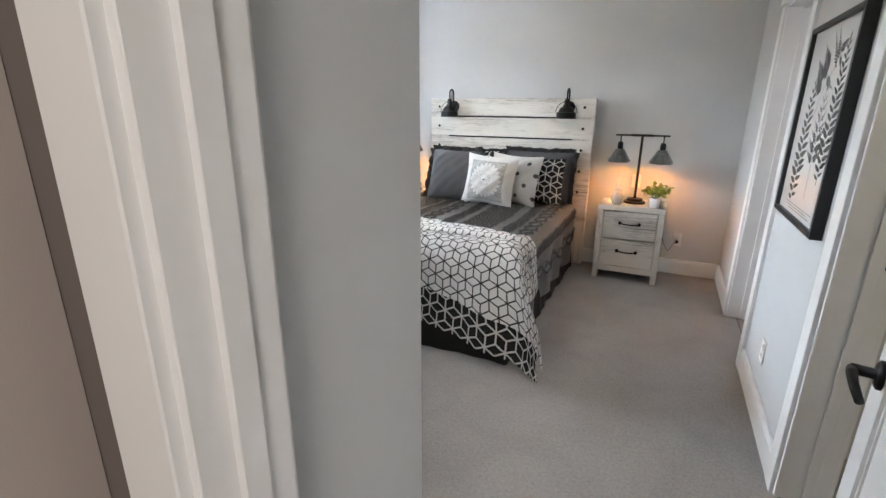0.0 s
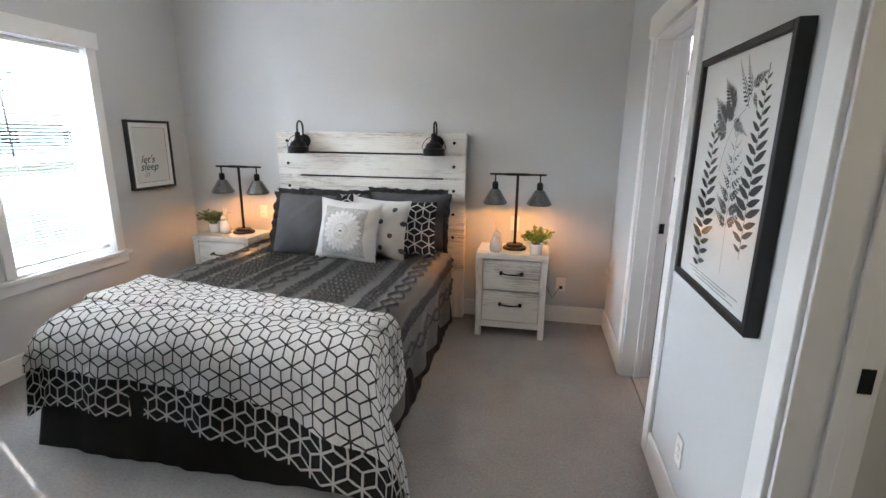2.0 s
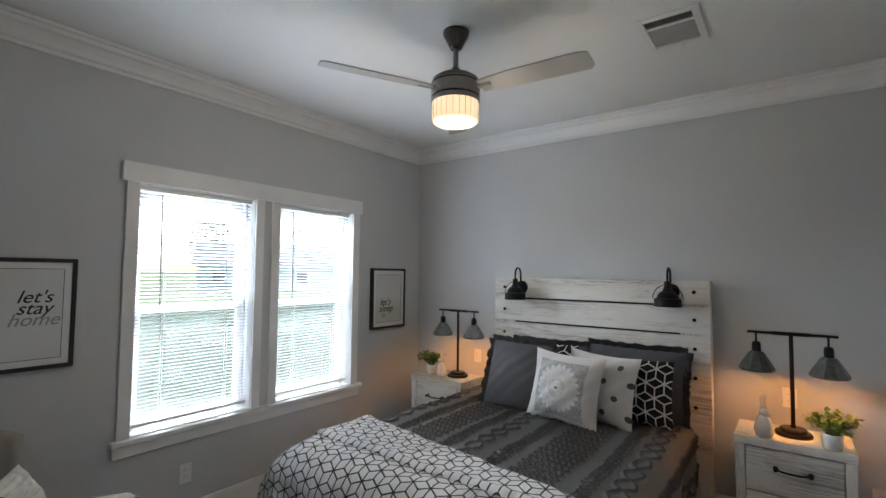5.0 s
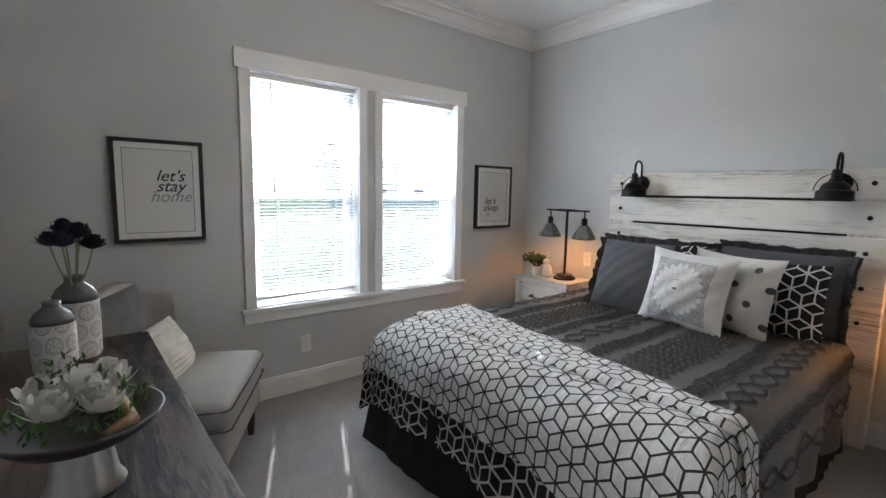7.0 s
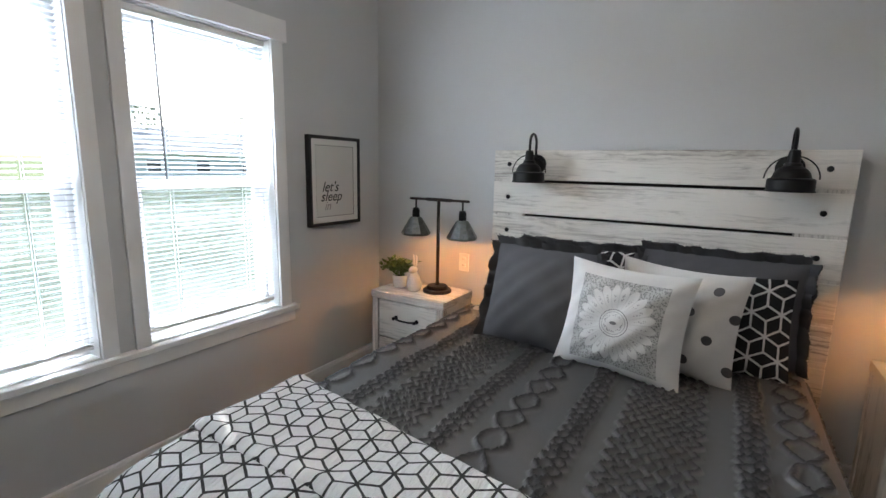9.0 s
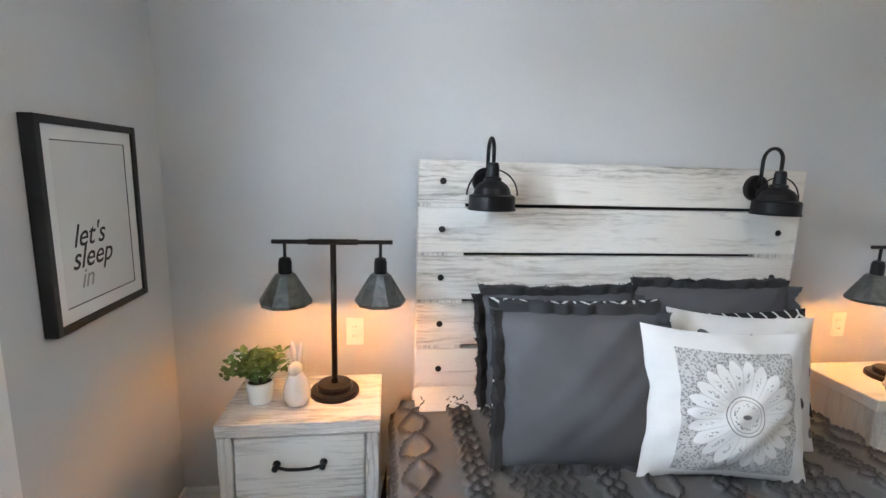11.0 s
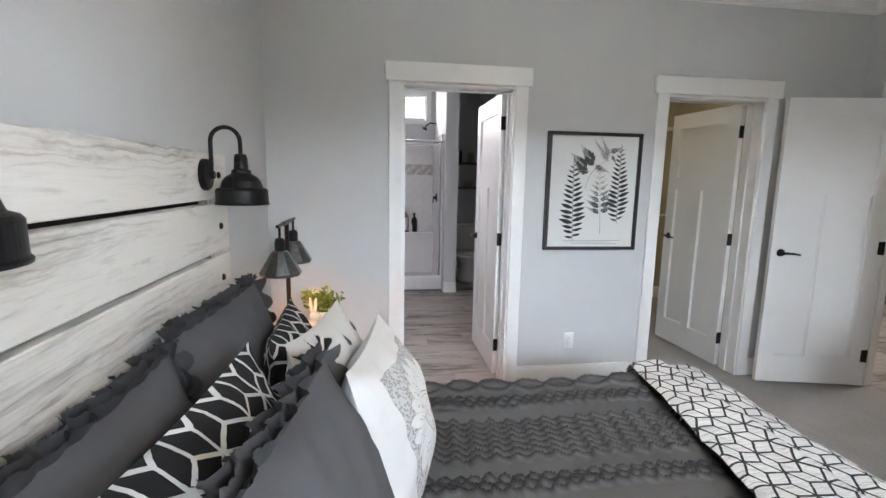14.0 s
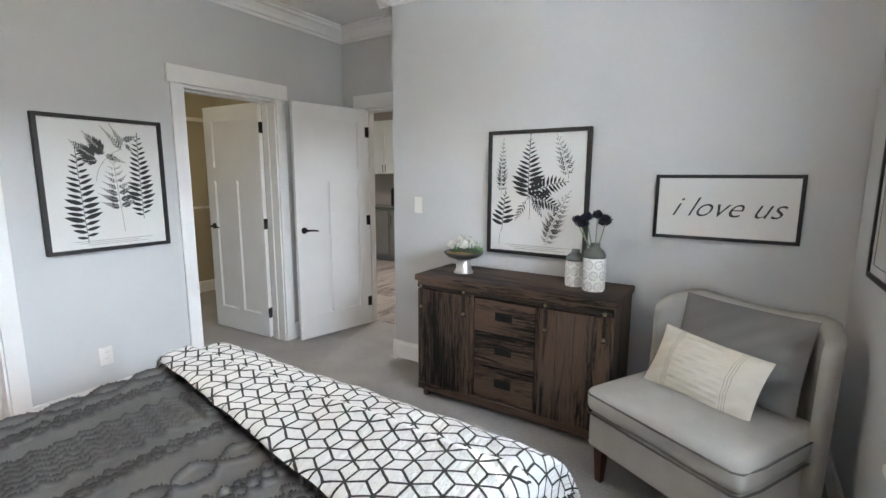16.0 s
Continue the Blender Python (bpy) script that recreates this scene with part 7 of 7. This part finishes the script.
for x in (1.13, 1.87):
    mi = thing("wall_mirror", "rectangular mirror in a black frame above the vanity", "mirror", x, YN, 1.56, group="vanity mirrors")
    part("glass", cube(-0.255, 0.255, -0.016, -0.004, -0.355, 0.355), mirror_glass, mi)
    for a, b, lo, hi in ((-0.28, -0.255, -0.38, 0.38), (0.255, 0.28, -0.38, 0.38), (-0.255, 0.255, 0.355, 0.38), (-0.255, 0.255, -0.38, -0.355)):
        part("frame_rail", cube(a, b, -0.028, -0.002, lo, hi, 0.002), BLACK_METAL, mi)
    vl = thing("vanity_light", "black vanity light bar with lit frosted glass shades", "lamp", x, YN, 2.13, group="vanity lights")
    part("backplate", cube(-0.24, 0.24, -0.022, -0.001, 0.05, 0.10, 0.004), BLACK_METAL, vl)
    for k in (-0.17, 0.0, 0.17):
        part("glass_shade", lathe(bmesh.new(), [(0.022, 0.07), (0.030, 0.065), (0.052, -0.06), (0.050, -0.062), (0.02, -0.05)], 20, Matrix.Translation((k, -0.075, 0))), VANITY_GLASS, vl, "lit frosted glass shade", True)
        part("arm", tube(bmesh.new(), [(k, -0.02, 0.075), (k, -0.075, 0.085), (k, -0.075, 0.06)], 0.008, 8), BLACK_METAL, vl)
# dark blooms lying on the shower ledge
lb = thing("flower_bunch", "navy and white silk flowers lying on the shower ledge", "flowers", 4.36, 4.40, 0.657)
rng = random.Random(21)
for k, (dy, dz, mt) in enumerate(((0.10, 0.13, PETAL_NAVY), (0.02, 0.06, PETAL_NAVY), (0.12, 0.05, PETAL_NAVY), (0.06, 0.19, PETAL_NAVY), (0.05, 0.10, PETAL_WHITE), (0.14, 0.20, PETAL_NAVY), (-0.06, 0.045, PETAL_NAVY))):
    bm = bmesh.new()
    bloom(bm, Vector((rng.uniform(-0.02, 0.02), dy, dz)), 0.05, 26, rng)
    part("bloom", bm, mt, lb, smooth=True)

# ---- closet ----
WIRE = plain("white_coated_wire", (0.72, 0.70, 0.66), 0.4, relief=0)
for z in (1.05, 2.05):
    s = thing("wire_shelf", "white coated wire closet shelf", "shelf", 0, 0, z, group="closet shelves")
    for k in range(8):
        x = 2.89 - 0.045 * k
        part("long_wire", tube(bmesh.new(), [(x, 0.62, 0), (x, 2.59, 0)], 0.003, 6), WIRE, s)
    for k in range(40):
        y = 0.64 + 0.049 * k
        part("cross_wire", tube(bmesh.new(), [(2.895, y, 0.004), (2.575, y, 0.004), (2.57, y, -0.03)], 0.002, 5), WIRE, s)
baseboard("baseboard", (2.9, 0.62), (2.9, 2.60), (-1, 0, 0))

# ---- hall and kitchen seen through the doorway ----
CAB_WHITE = plain("white_cabinet_paint", (0.72, 0.71, 0.70), 0.4, vary=0.02)
CAB_GREY = plain("taupe_cabinet_paint", (0.20, 0.18, 0.165), 0.45, vary=0.04)
COUNTER = plain("dark_stone_counter", (0.04, 0.04, 0.042), 0.2, vary=0.4, scale=40.0, coat=0.3)
for k in range(3):
    x = 1.75 + 0.6 * k
    c = thing("base_cabinet", "taupe shaker kitchen base cabinet", "cabinet", x + 0.3, -2.30, 0, group="kitchen base cabinets")
    part("body", cube(-0.299, 0.299, -0.30, 0.30, 0.09, 0.87, 0.002), CAB_GREY, c)
    part("toe_kick", cube(-0.299, 0.299, -0.29, 0.25, 0, 0.089), CAB_GREY, c)
    d = part("door", cube(-0.285, 0.285, 0.301, 0.32, 0.11, 0.85, 0.003), CAB_GREY, c)
    part("handle", tube(bmesh.new(), [(0.24, 0.34, 0.62), (0.24, 0.345, 0.70), (0.24, 0.34, 0.78)], 0.005, 8), BLACK_METAL, d)
    u = thing("wall_cabinet", "white shaker kitchen wall cabinet", "cabinet", x + 0.3, -2.43, 1.46, group="kitchen wall cabinets")
    part("body", cube(-0.299, 0.299, -0.17, 0.16, 0, 0.90, 0.002), CAB_WHITE, u)
    for s in (-1, 1):
        a, b = sorted((s * 0.004, s * 0.295))
        d = part("door", cube(a, b, 0.161, 0.18, 0.005, 0.895, 0.003), CAB_WHITE, u)
        part("handle", tube(bmesh.new(), [(s * 0.03, 0.195, 0.04), (s * 0.03, 0.2, 0.10), (s * 0.03, 0.195, 0.16)], 0.005, 8), BLACK_METAL, d)
ct = thing("kitchen_counter", "dark stone kitchen worktop", "worktop", 2.65, -2.30, 0.871)
part("slab", cube(-0.92, 0.92, -0.30, 0.335, 0, 0.035, 0.004), COUNTER, ct)
mw = thing("microwave", "black microwave on the kitchen counter", "microwave", 2.20, -2.36, 0.907)
part("case", cube(-0.25, 0.25, -0.19, 0.18, 0.01, 0.31, 0.006), BLACK_METAL, mw)
part("door", cube(-0.245, 0.12, 0.181, 0.20, 0.02, 0.30, 0.004), plain("black_oven_glass", (0.008, 0.008, 0.009), 0.08, relief=0), mw)
part("panel", cube(0.125, 0.245, 0.181, 0.198, 0.02, 0.30, 0.003), BLACK_METAL, mw)
wall("wall_kitchen", "x", -2.72, -2.61, 1.0, 4.6, 0, ZC, material=HALL_PAINT, label="kitchen wall behind the cabinets")
stub = wall("wall_hall_stub", "y", -0.555, -0.455, -0.9, YA - T - 0.005, 0, ZC, material=HALL_PAINT, label="hall wall beside the bedroom door")

# ---- plank floors, piece by piece ----
plank_me = {}


def plank(w, ln):
    key = (round(w, 3), round(ln, 3))
    if key not in plank_me:
        bm = cube(-w / 2, w / 2, -ln / 2, ln / 2, -0.008, 0.0, 0.0012)
        me = bpy.data.meshes.new("floor_plank")
        bm.to_mesh(me)
        bm.free()
        me.materials.append(PLANK)
        plank_me[key] = me
    return plank_me[key]


def lay(parent, x0, x1, y0, y1, w=0.15, ln=0.9, z=0.0):
    n = int((x1 - x0) / w)
    for i in range(n):
        cx, y = x0 + (i + 0.5) * w, y0 - ln * ((i * 0.37) % 1)
        while y < y1 - 0.02:
            a, b = max(y, y0), min(y + ln, y1)
            if b - a > 0.03:
                o = new("floor_plank", plank(w - 0.003, round(b - a - 0.003, 2)))
                o.parent = parent
                o.matrix_world = pose(cx, (a + b) / 2, z)
            y += ln


bath_floor = structure(thing("floor_bath", "grey wood-look plank tile bathroom floor", "floor"))
lay(bath_floor, XE + 0.07, 3.47, 2.72, YN)
lay(bath_floor, 3.47, BX1 - 0.02, 2.72, 3.21)
hall_floor = structure(thing("floor_hall", "grey wood-look plank floor of the hall", "floor"))
lay(hall_floor, -0.35, 2.95, -2.0, YA - T - 0.005)
